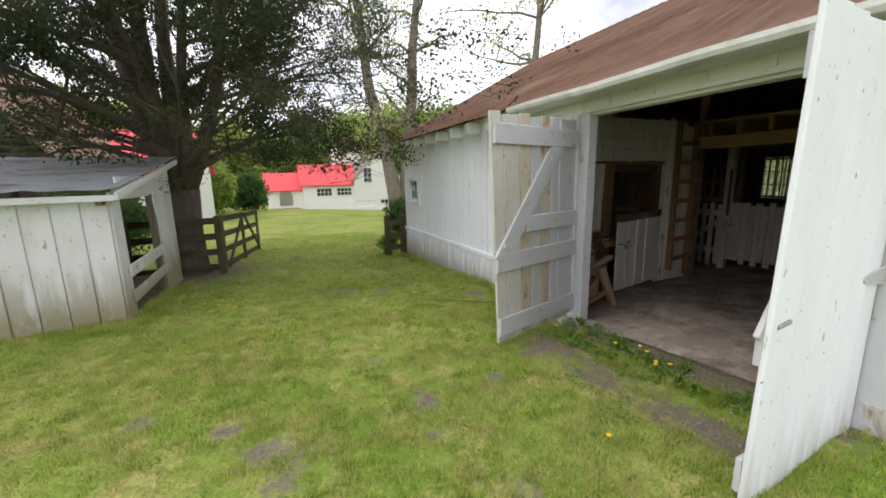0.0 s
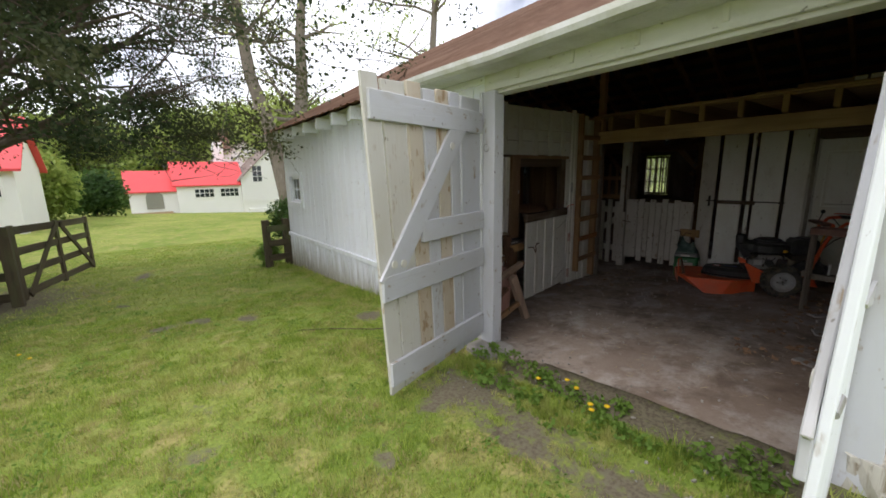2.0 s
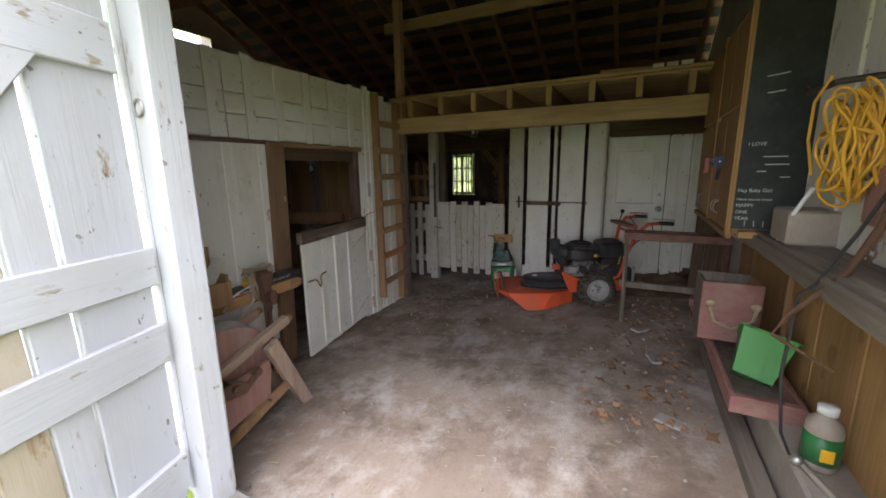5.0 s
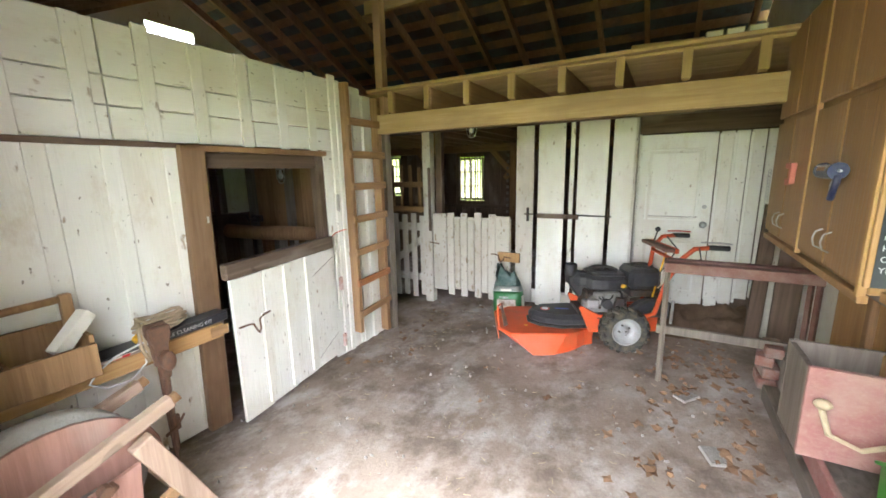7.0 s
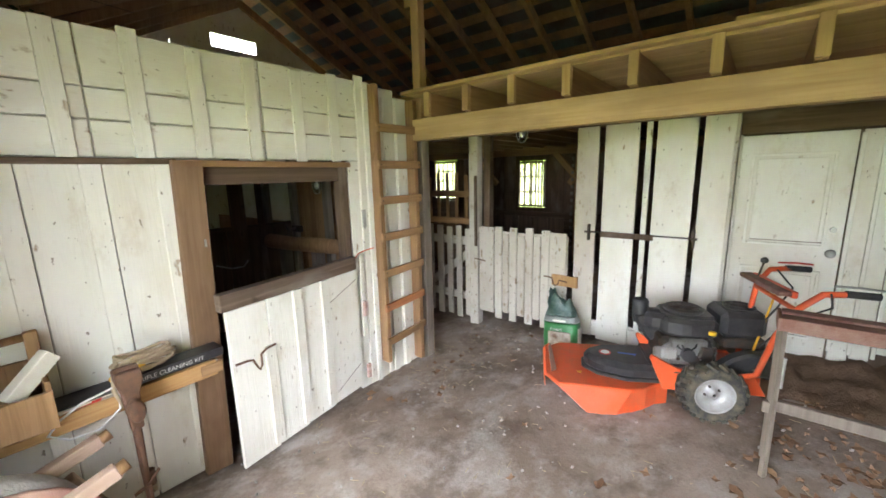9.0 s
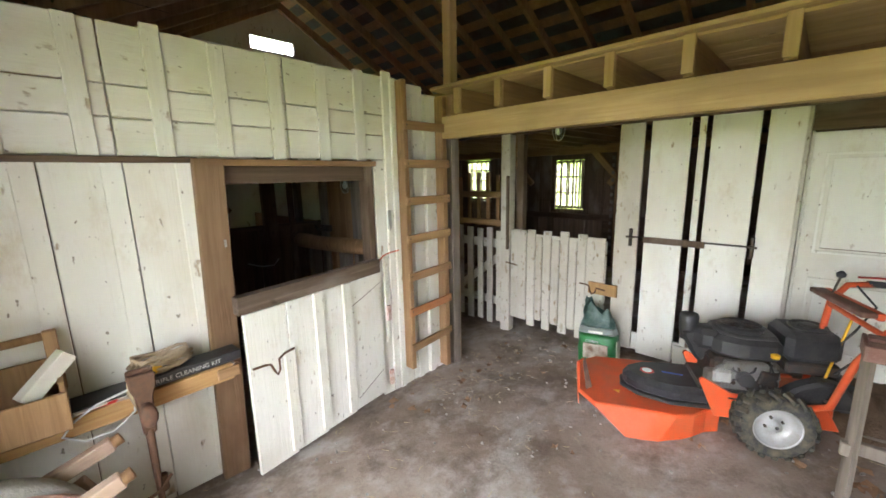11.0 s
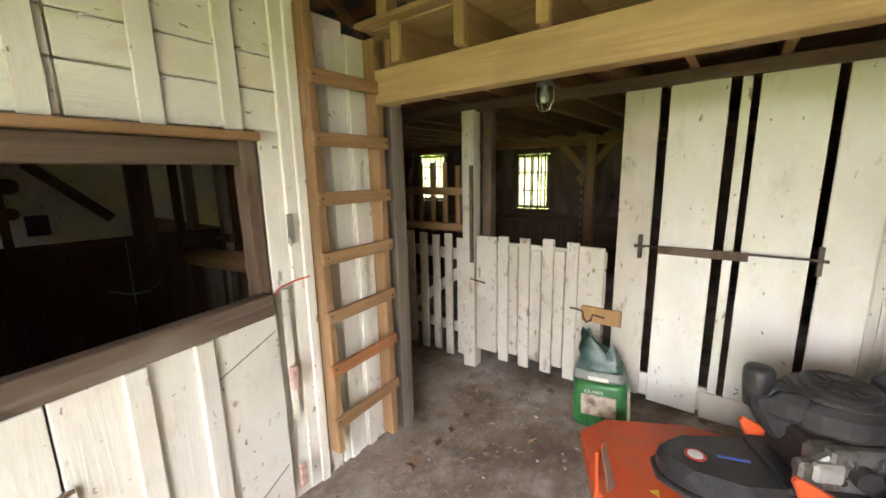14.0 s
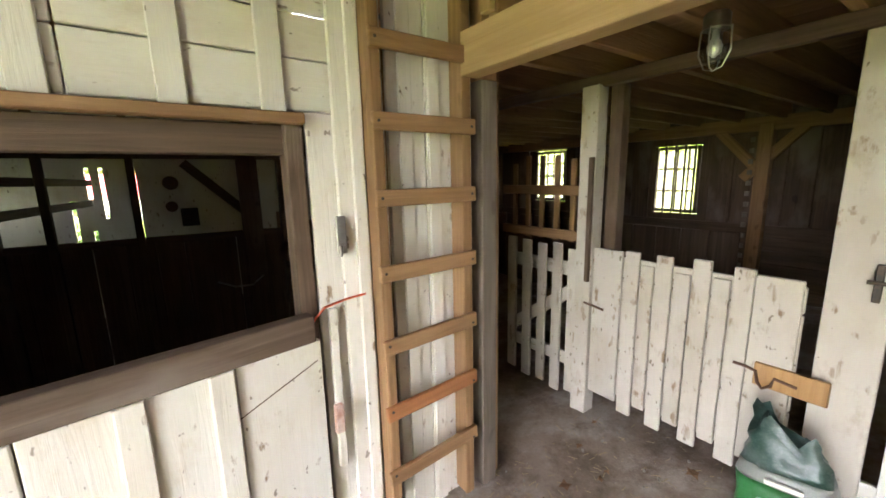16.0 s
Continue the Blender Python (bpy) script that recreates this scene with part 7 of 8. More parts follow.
plank(shed, "eave_board", (SX + 0.12, 2.38, 1.38), (-10.5, 2.38, 1.34), 0.07, 0.03, (0, -1, 0), WHITE_SHED)
plank(shed, "rafter_end", (SX - 0.05, 2.42, 1.34), (SX - 0.05, 2.75, 1.40), 0.09, 0.07, (1, 0, 0), GREY_WOOD)


# ---- fences and field gate ----
def fence(a, b, posts, rails, label, height=0.98):
    f = thing("fence", (a[0], a[1], ground_z(*a)), label, "fence")
    a, b = Vector((*a, 0)), Vector((*b, 0))
    d = b - a
    n = Vector((-d.y, d.x, 0)).normalized()
    for i in range(posts):
        p = a + d * (i / max(1, posts - 1))
        g = ground_z(p.x, p.y)
        plank(f, "post", (p.x, p.y, g - 0.1), (p.x, p.y, g + height), 0.13, 0.13, n, FENCE)
    for h in rails:
        p, q = a - n * 0.08, b - n * 0.08
        plank(f, "rail", (p.x, p.y, ground_z(p.x, p.y) + h), (q.x, q.y, ground_z(q.x, q.y) + h), 0.13, 0.035, n, FENCE)
    return f


fence((-4.02, 5.92), (-5.6, 5.95), 2, (0.14, 0.46, 0.78, 1.10), "weathered brown board fence beside the cedar", 1.2)
fence((-5.6, 5.95), (-9.5, 6.6), 3, (0.14, 0.46, 0.78, 1.10), "weathered brown board fence running behind the shed", 1.2)
fence((-0.42, 6.12), (-0.02, 6.12), 2, (0.2, 0.5, 0.8), "short brown board fence at the barn corner")
fgate = thing("field_gate", (-4.0, 6.05, ground_z(-4, 6)), "weathered wooden field gate standing open", "gate")
g0, g1 = Vector((-3.98, 6.05, ground_z(-4, 6) + 0.05)), Vector((-3.42, 9.3, ground_z(-3.4, 9.3) + 0.05))
gn = Vector((1, -0.17, 0))
for h in (0.1, 0.43, 0.76, 1.08):
    plank(fgate, "rail", g0 + Vector((0, 0, h)), g1 + Vector((0, 0, h)), 0.12, 0.03, gn, FENCE)
for f in (0.01, 0.5, 0.99):
    p = g0.lerp(g1, f)
    plank(fgate, "stile", p, p + Vector((0, 0, 1.16)), 0.11, 0.05, gn, FENCE)
for f0, f1 in ((0.04, 0.47), (0.96, 0.53)):
    plank(fgate, "brace", g0.lerp(g1, f0) + gn * 0.04 + Vector((0, 0, 0.06)), g0.lerp(g1, f1) + gn * 0.04 + Vector((0, 0, 1.08)), 0.10, 0.03, gn, FENCE)


# ---- trees ----
def scatter_leaves(centres, spread, per, size, rng, flat=0.0):
    """Many small leaf triangles round the given points, as vertex and face arrays."""
    c = np.repeat(np.array(centres, dtype=np.float64), per, axis=0)
    n = len(c)
    c += rng.normal(0, 1, (n, 3)) * np.array(spread)
    d = rng.normal(0, 1, (n, 3))
    d[:, 2] *= (1 - flat)
    d /= np.linalg.norm(d, axis=1)[:, None] + 1e-6
    e = np.cross(d, rng.normal(0, 1, (n, 3)))
    e /= np.linalg.norm(e, axis=1)[:, None] + 1e-6
    s = size * rng.uniform(0.6, 1.4, (n, 1))
    return np.concatenate([(c - d * s * 0.5)[:, None], (c + e * s * 0.45)[:, None], (c + d * s)[:, None], (c - e * s * 0.45)[:, None]], axis=1).reshape(-1, 3)


def leaf_mesh(name, verts, material, parent, corners=4):
    n = len(verts) // corners
    me = bpy.data.meshes.new(name)
    me.vertices.add(len(verts))
    me.vertices.foreach_set("co", verts.astype(np.float32).ravel())
    me.loops.add(len(verts))
    me.loops.foreach_set("vertex_index", np.arange(len(verts), dtype=np.int32))
    me.polygons.add(n)
    me.polygons.foreach_set("loop_start", np.arange(0, len(verts), corners, dtype=np.int32))
    me.update()
    me.validate()
    me.materials.append(material)
    ob = new(name, me)
    ob.parent = parent
    return ob


def limb(bm, rnd, p, d, length, r, depth, tips, droop=0.0, bend=0.35, split=3):
    """A branch that wanders, tapers and forks; collects the points along its thin ends."""
    pts, rad = [Vector(p)], [r]
    steps = 5
    for i in range(steps):
        d = (d + Vector((rnd.uniform(-bend, bend), rnd.uniform(-bend, bend), rnd.uniform(-bend, bend) - droop)) * 0.5).normalized()
        if pts[-1].z < 1.9 and d.z < 0.05:
            d = Vector((d.x, d.y, 0.12)).normalized()
        pts.append(pts[-1] + d * (length / steps))
        rad.append(r * (1 - 0.72 * (i + 1) / steps))
    tube(bm, pts, rad, 7 if r > 0.05 else 4)
    if depth <= 1:
        tips.extend(pts[1:])
    if depth > 0:
        for k in range(split):
            i = rnd.randint(2, steps)
            nd = (d + Vector((rnd.uniform(-1, 1), rnd.uniform(-1, 1), rnd.uniform(-0.5, 0.7) - droop))).normalized()
            limb(bm, rnd, pts[i], nd, length * rnd.uniform(0.5, 0.72), max(rad[i] * 0.75, 0.006), depth - 1, tips, droop, bend, split)


def cedar(at):
    t = thing("cedar_tree", (at[0], at[1], ground_z(*at)), "old dark-green red cedar with several upright limbs", "tree")
    rnd, rng = random.Random(11), np.random.default_rng(11)
    tips, bm = [], bmesh.new()
    tube(bm, [(0, 0, -0.2), (0, 0, 0.15), (0.0, 0, 0.9), (-0.03, 0.0, 1.75)], [0.42, 0.33, 0.29, 0.36], 16)
    part("trunk", bm, BARK, t, "fibrous grey-brown trunk", True)
    for dx, dy, h, r in ((-0.55, 0.1, 6.5, 0.2), (-0.2, -0.15, 7, 0.2), (0.12, 0.1, 7, 0.18), (0.6, 0.0, 6.5, 0.16), (0.25, -0.3, 6, 0.13)):
        pts = [Vector((dx * 0.15, dy * 0.2, 1.6))]
        for k in range(6):
            pts.append(pts[-1] + Vector((dx * 0.42 * (1.3 - 0.2 * k), dy * 0.5, h / 6)) + Vector((rnd.uniform(-0.08, 0.08), rnd.uniform(-0.08, 0.08), 0)))
        part("limb", tube(bmesh.new(), pts, [r * (1 - 0.13 * k) for k in range(7)], 9), BARK, t, "", True)
    for k in range(70):
        z = rnd.uniform(1.9, 7.0)
        a = rnd.uniform(0, 2 * math.pi)
        reach = rnd.uniform(1.5, 3.9) * (1.0 if z < 5 else 0.75)
        start = Vector((0.35 * math.cos(a), 0.3 * math.sin(a), z))
        bb = bmesh.new()
        limb(bb, rnd, start, Vector((math.cos(a), math.sin(a), rnd.uniform(0.15, 0.5))), reach, rnd.uniform(0.025, 0.055), 2, tips, 0.0, 0.5, 3)
        part("branch", bb, BARK, t)
    for z, a, reach in ((2.2, 0.15, 2.8), (2.1, -0.5, 2.6), (2.6, 0.1, 3.2), (3.4, 0.0, 3.4), (3.0, -0.9, 3.4), (3.9, -0.35, 3.0), (2.2, 3.3, 4.0), (2.4, 2.8, 3.8), (2.6, 4.0, 4.0), (3.2, 3.2, 4.6), (4.0, 3.5, 4.4), (4.4, 3.0, 4.0), (2.9, 3.6, 4.2), (3.6, 3.0, 4.4), (2.7, -1.6, 3.2), (3.3, -2.2, 3.6)):
        bb = bmesh.new()
        limb(bb, rnd, Vector((0.2 * math.cos(a), 0.2 * math.sin(a), z)), Vector((math.cos(a), math.sin(a), 0.42)), reach, 0.06, 3, tips, 0.0, 0.4, 3)
        part("branch", bb, BARK, t)
    pts = np.array([tuple(p) for p in tips])
    pts = pts[pts[:, 2] > 1.65 + 0.12 * np.hypot(pts[:, 0], pts[:, 1])]
    pts = pts[(pts[:, 0] < 2.3) | (pts[:, 2] < 3.0) | (rng.random(len(pts)) < 0.4)]
    keep = pts[rng.random(len(pts)) < min(1.0, 14000 / len(pts))]
    v = scatter_leaves(keep, (0.13, 0.13, 0.08), 42, 0.036, rng)
    c = leaf_mesh("crown", v, CEDAR, t)
    tagged(c, "dark scaly cedar sprays")
    return t


cedar((-4.64, 6.35))


def broadleaf(name, at, height, r, label, leaves, leaf_mat, seed, spread=0.45, size=0.11, lean=(0.1, 0.0), per=7, stems=1, bark=None, low=0.45, keep_n=4000, depth=2):
    t = thing(name, (at[0], at[1], ground_z(*at)), label, "tree")
    rnd, rng = random.Random(seed), np.random.default_rng(seed)
    tips, bm, bb = [], bmesh.new(), bmesh.new()
    for s in range(stems):
        pts = [Vector((s * r * 0.8, 0, -0.3))]
        dirv = Vector((lean[0] + 0.12 * (s - (stems - 1) / 2) * 2, lean[1], 1)).normalized()
        for k in range(8):
            pts.append(pts[-1] + (dirv + Vector((rnd.uniform(-0.12, 0.12), rnd.uniform(-0.12, 0.12), 0))) * (height / 8))
        rad = [r * (1.25 if k == 0 else 1 - 0.09 * k) for k in range(9)]
        tube(bm, pts, rad, 10)
        for k in range(int(14 / stems) + 3):
            f = rnd.uniform(low, 1.0)
            i = min(7, int(f * 8))
            a = rnd.uniform(0, 2 * math.pi)
            limb(bb, rnd, pts[i], Vector((math.cos(a), math.sin(a), rnd.uniform(0.1, 0.9))), height * rnd.uniform(0.2, 0.36), rad[i] * 0.42, depth, tips, 0.0, 0.6, 3)
            if name != "woods_tree":
                part("branch", bb, bark or PALE_BARK, t)
                bb = bmesh.new()
    part("trunk", bm, bark or PALE_BARK, t, "grey furrowed trunk", True)
    if bb.verts:
        part("bough", bb, bark or PALE_BARK, t)
    pts = np.array([tuple(p) for p in tips])
    keep = pts[rng.random(len(pts)) < min(1.0, keep_n / len(pts)) * leaves]
    tagged(leaf_mesh("crown", scatter_leaves(keep, (spread, spread, spread * 0.8), per, size, rng), leaf_mat, t), "small fresh leaves")
    return t


broadleaf("tulip_tree", (4.9, 22.0), 17, 0.52, "tall bare-limbed tree with sparse fresh leaves", 0.9, SPRING, 5, 0.4, 0.13, (-0.08, 0), 9, 2, None, 0.35, 4000, 1)
broadleaf("tall_tree", (12.2, 17.5), 19, 0.32, "tall slim trunk rising behind the barn with sparse leaves", 0.9, SPRING, 8, 0.4, 0.13, (0.05, 0), 9, 1, None, 0.55, 4000, 1)


def bush(name, at, w, h, label, material, seed, n=380, size=0.05, per=10):
    b = thing(name, (at[0], at[1], ground_z(*at)), label, "shrub")
    rng, rnd = np.random.default_rng(seed), random.Random(seed)
    bm = bmesh.new()
    for k in range(9):
        a = rnd.uniform(0, 6.28)
        tube(bm, [(0.05 * math.cos(a), 0.05 * math.sin(a), -0.05), (0.2 * w * math.cos(a), 0.2 * w * math.sin(a), h * 0.4), (0.38 * w * math.cos(a), 0.38 * w * math.sin(a), h * 0.8)], [0.02, 0.014, 0.005], 5)
    part("stems", bm, BARK, b)
    u = rng.normal(0, 1, (n, 3))
    u /= np.linalg.norm(u, axis=1)[:, None]
    u *= rng.uniform(0.55, 1.0, (n, 1)) * (1 + 0.25 * np.sin(u[:, :1] * 5 + u[:, 1:2] * 4))
    c = u * np.array([w / 2, w / 2, h / 2]) + np.array([0, 0, h * 0.52])
    leaf_mesh("leaves", scatter_leaves(c, (0.06 * w, 0.06 * w, 0.06 * w), per, size, rng), material, b)
    return b


bush("holly_bush", (1.0, 9.4), 1.0, 1.35, "round dark green bush at the barn corner", SHRUB, 3, 420, 0.06)
bush("low_weeds", (-0.35, 6.4), 0.5, 0.5, "small green weeds at the fence post", WEED, 4, 90, 0.05)
bush("wild_shrub", (-7.2, 10.5), 2.2, 2.0, "leafy green shrub seen through the shed opening", SHRUB, 5, 420, 0.08)
bush("far_shrub", (-7.5, 33), 4.0, 4.0, "dense green shrub beside the lane", WOODS, 6, 500, 0.2)
bush("far_shrub", (-5.2, 38), 3.5, 3.2, "dense green shrub beside the lane", SHRUB, 7, 500, 0.2)
bush("far_shrub", (-9.5, 30), 3.0, 2.4, "light green shrub beside the lane", SPRING, 9, 420, 0.16)

# woods beyond the house: a few broad trees, copied
WOOD = [broadleaf("woods_tree", (-2.0, 66.0), 9, 0.3, "leafy spring tree in the woods beyond the house", 1.0, WOODS, 21, 0.9, 0.34, (0, 0), 9, 1, None, 0.25, 1100),
        broadleaf("woods_tree", (6.0, 68.0), 9.5, 0.3, "pale green spring tree in the woods beyond the house", 1.0, SPRING, 22, 0.9, 0.32, (0, 0), 8, 1, None, 0.25, 1000)]
for w in WOOD:
    tagged(w, group="woods")
rw = random.Random(31)
for i in range(46):
    a = -62 + i * 3.0
    x, y = a + rw.uniform(-1.5, 1.5), 62 + rw.uniform(-4, 16) - 0.006 * a * a
    if a < -14:
        y = 46 + rw.uniform(-6, 14) - 0.004 * a * a
    m = pose(x, y, ground_z(x, min(y, 60)) - 0.2, 0, 0, rw.uniform(0, 360))
    copy_thing(WOOD[i % 2], m)
for i in range(26):
    y = -30 + i * 4.6
    for x, s in ((44 - 0.01 * y * y, 1),):
        copy_thing(WOOD[(i + 1) % 2], pose(x + rw.uniform(-5, 5), y, 0.0, 0, 0, rw.uniform(0, 360)))


# ---- buildings in the distance ----
def gabled(name, label, x0, x1, y0, y1, base, eave, ridge, along, wall_mat, roof_mat, over=0.3):
    """A house volume; along='x': the ridge runs along x and an eave faces the viewer."""
    h = thing(name, ((x0 + x1) / 2, (y0 + y1) / 2, base), label, "house")
    hx, hy, e, r = (x1 - x0) / 2, (y1 - y0) / 2, eave - base, ridge - base
    if along == "x":
        part("wall", prism([(-hy, -0.5), (hy, -0.5), (hy, e), (0, r - 0.08), (-hy, e)], -hx, hx, "X"), wall_mat, h)
        for s in (-1, 1):
            part("roof", prism([(s * (hy + over), e - over * (r - e) / hy), (0, r), (0, r + 0.12), (s * (hy + over), e - over * (r - e) / hy + 0.12)], -hx - over, hx + over, "X"), roof_mat, h)
    else:
        part("wall", prism([(-hx, -0.5), (hx, -0.5), (hx, e), (0, r - 0.08), (-hx, e)], -hy, hy, "Y"), wall_mat, h)
        for s in (-1, 1):
            part("roof", prism([(s * (hx + over), e - over * (r - e) / hx), (0, r), (0, r + 0.12), (s * (hx + over), e - over * (r - e) / hx + 0.12)], -hy - over, hy + over, "Y"), roof_mat, h)
    return h


def house_window(h, x, z, w, ht, cols, rows):
    y = h["front"]
    wf = part("window", box((x - w / 2 - 0.08, y - 0.06, z - 0.08), (x + w / 2 + 0.08, y + 0.02, z + ht + 0.08), 0), HOUSE_WHITE, h)
    for i in range(cols):
        for j in range(rows):
            a, b = x - w / 2 + w * i / cols, z + ht * j / rows
            part("pane", box((a + 0.03, y - 0.075, b + 0.03), (a + w / cols - 0.03, y - 0.06, b + ht / rows - 0.03), 0), DARK_GLASS, wf)


wing_a = gabled("farmhouse_wing", "low white wing of the farmhouse with a red roof", -3.4, 0.7, 45, 49, -1.6, 0.45, 2.2, "x", HOUSE_WHITE, RED_ROOF)
wing_b = gabled("farmhouse_wing", "white wing of the farmhouse with a red roof and small windows", 0.4, 6.3, 44.6, 49.5, -2.0, 0.95, 3.1, "x", HOUSE_WHITE, RED_ROOF)
main = gabled("farmhouse", "white clapboard gable of the farmhouse with brown shingles", 6.2, 12.2, 44.2, 52, -2.5, 1.4, 4.4, "y", HOUSE_WHITE, SHINGLE)
back = gabled("main_house", "taller white house behind with grey-brown shingles", 3.5, 12.4, 50, 60, -2.5, 2.4, 5.7, "y", HOUSE_WHITE, SHINGLE)
lean = gabled("farmhouse_porch", "low white lean-to beside the farmhouse gable", 12.1, 15.5, 45, 50, -2.5, 0.6, 1.9, "x", HOUSE_WHITE, SHINGLE)
wing_a["front"], wing_b["front"], main["front"] = -2.0, -2.45, -3.9
for x in (-0.6, 1.7):
    house_window(wing_b, x, 1.55, 1.7, 0.85, 4, 2)
for x, z in ((-1.35, 3.5), (1.6, 3.5)):
    house_window(main, x, z, 0.95, 1.7, 2, 3)
house_window(main, 0.6, 0.9, 0.9, 0.6, 2, 1)
for k in range(26):
    part("clapboard", box((-2.98, -3.96, 1.5 + 0.15 * k), (2.98, -3.9, 1.51 + 0.15 * k), 0) if k < 16 else box((-2.9 + 0.3 * (k - 15), -3.96, 1.5 + 0.15 * k), (2.9 - 0.3 * (k - 15), -3.9, 1.51 + 0.15 * k), 0), HOUSE_WHITE, main)
part("water_table", box((-3.05, -3.99, 1.35), (3.05, -3.9, 1.45), 0), HOUSE_WHITE, main)
part("chimney", box((-2.1, -3.0, 4.0), (-1.1, -2.2, 9.6), 0.03), BRICK, back, "red brick chimney")
part("chimney", box((-3.4, -5.6, 0.0), (-2.3, -5.0, 8.0), 0.03), HOUSE_WHITE, back, "white painted chimney")
arch = prism([(-0.7, 0.0), (0.7, 0.0), (0.7, 1.2), (0.45, 1.7), (0, 1.9), (-0.45, 1.7), (-0.7, 1.2)], -2.06, -2.0, "Y")
part("arched_door", arch, STEEL, wing_a, "pale green arched door", m=pose(-0.1, 0, 0.2))
bench_f = thing("garden_bench", (7.2, 42.5, ground_z(7.2, 42.5)), "small white bench before the farmhouse", "bench")
part("seat", box((-0.9, -0.2, 0.42), (0.9, 0.2, 0.48), 0.01), HOUSE_WHITE, bench_f)
for x in (-0.75, 0.75):
    part("leg", box((x - 0.05, -0.15, 0), (x + 0.05, 0.15, 0.42), 0), HOUSE_WHITE, bench_f)
cottage = gabled("cottage", "white cottage with a red roof behind the cedar", -14.5, -6.9, 24, 30, -0.9, 2.2, 4.6, "x", HOUSE_WHITE, RED_ROOF)
cottage["front"] = -3.0
house_window(cottage, 2.9, 1.7, 0.8, 1.1, 2, 3)
cabin = gabled("log_cabin", "dark log cabin gable with a rusty roof", -13.2, -8.6, 12.5, 19, -0.5, 2.1, 5.2, "y", LOG, RUSTY_TIN, 0.35)
for k in range(15):
    z = 2.6 + 0.2 * k
    w = 2.3 * max(0.05, 1 - (z - 2.6) / 3.0)
    part("log", bar((-w, -3.27, z - 0.1), (w, -3.27, z - 0.1), 0.09, n=8), LOG, cabin)
solid("bank", box((-3.5, 43.0, -2.6), (0, 44.2, -1.62), 0.2), plain("bare_bank", (0.28, 0.20, 0.11), 0.95), "bare sandy bank before the farmhouse", "bank", kind="structure")
pole = thing("power_pole", (-9.5, 40, ground_z(-9.5, 40)), "thin wooden pole with wires beyond the yard", "pole")
part("shaft", bar((0, 0, 0), (0, 0, 7.5), 0.1, 0.07), GREY_WOOD, pole)

# ---- grass, weeds, leaves ----
def blades(name, n, x_range, y_range, height, width, seed, label, material, keep=None):
    rng = np.random.default_rng(seed)
    x, y = rng.uniform(*x_range, n), rng.uniform(*y_range, n)
    pts = []
    for a, b in zip(x, y):
        if keep and not keep(a, b):
            continue
        if b < 14 and bareness(a, b) > rng.uniform(0.25, 0.75):
            continue
        patch = noise.noise((a * 0.7, b * 0.7, 23.0)) + 0.6 * noise.noise((a * 2.6, b * 2.6, 29.0))
        tuft = noise.noise((a * 9.0, b * 9.0, 31.0))
        if tuft < rng.uniform(-0.75, 0.15):
            continue
        pts.append((a, b, ground_z(a, b) - 0.006, 0.7 + 0.6 * max(-0.5, patch) + 0.9 * max(0.0, tuft)))
    p = np.array(pts)
    m = len(p)
    ang, lean = rng.uniform(0, 2 * np.pi, m), rng.uniform(0.15, 0.9, m)
    h = height * rng.uniform(0.5, 1.4, m) * p[:, 3]
    side = np.stack([np.cos(ang), np.sin(ang), np.zeros(m)], 1) * (width * rng.uniform(0.6, 1.4, m))[:, None]
    out = np.stack([-np.sin(ang), np.cos(ang), np.zeros(m)], 1) * (h * lean)[:, None]
    base = p[:, :3]
    tip = base + out + np.stack([np.zeros(m), np.zeros(m), h], 1)
    v = np.stack([base - side, base + side, tip], 1).reshape(-1, 3)
    ob = leaf_mesh(name, v, material, None, 3)
    return tagged(ob, label, "grass", kind="stuff")


def on_lawn(a, b):
    if a > -0.03 and -2.5 < b < 5.95:
        return False
    if -0.45 < a < 0 and -2.2 < b < 0:
        return noise.noise((a * 4, b * 4, 2.0)) > -0.05
    if a < -4.72 and b > 2.5:
        return False
    return True


blades("grass_near", 330000, (-5.6, -0.02), (-3.0, 3.6), 0.042, 0.0034, 1, "short lawn grass before the barn", BLADES, on_lawn)
blades("grass_far", 110000, (-7.0, 0.6), (3.6, 13.0), 0.04, 0.005, 2, "lawn grass between shed and barn", BLADES, on_lawn)
blades("grass_field", 9000, (-14.0, 12.0), (12.0, 40.0), 0.05, 0.014, 3, "mown grass running down to the farmhouse", BLADES)
blades("dry_grass", 150000, (-5.2, -0.3), (-2.9, 3.2), 0.034, 0.0032, 9, "straw-coloured dry grass in patches of the lawn", DRY_BLADES, lambda a, b: on_lawn(a, b) and noise.noise((a * 1.5, b * 1.5, 51.0)) + 0.7 * noise.noise((a * 4.5, b * 4.5, 53.0)) > 0.02)
# longer tufts where the mower does not reach
blades("grass_edge", 9000, (-0.5, -0.05), (0.1, 6.4), 0.085, 0.004, 4, "longer grass along the barn foot", BLADES, lambda a, b: a > -0.28 + 0.2 * noise.noise((b * 2, 1, 1)))
blades("grass_edge", 9000, (-8.0, -4.5), (2.05, 2.55), 0.09, 0.004, 5, "longer grass along the shed foot", BLADES, lambda a, b: True)
blades("grass_edge", 4500, (-4.7, -4.4), (2.4, 6.3), 0.08, 0.004, 6, "longer grass beside the shed rails", BLADES, lambda a, b: True)
blades("grass_tuft", 5200, (-1.0, -0.12), (-0.55, 0.12), 0.10, 0.0035, 7, "rank grass at the foot of the open door", BLADES, lambda a, b: b < -0.02 + 0.25 * a and noise.noise((a * 3, b * 3, 6.0)) > -0.1)

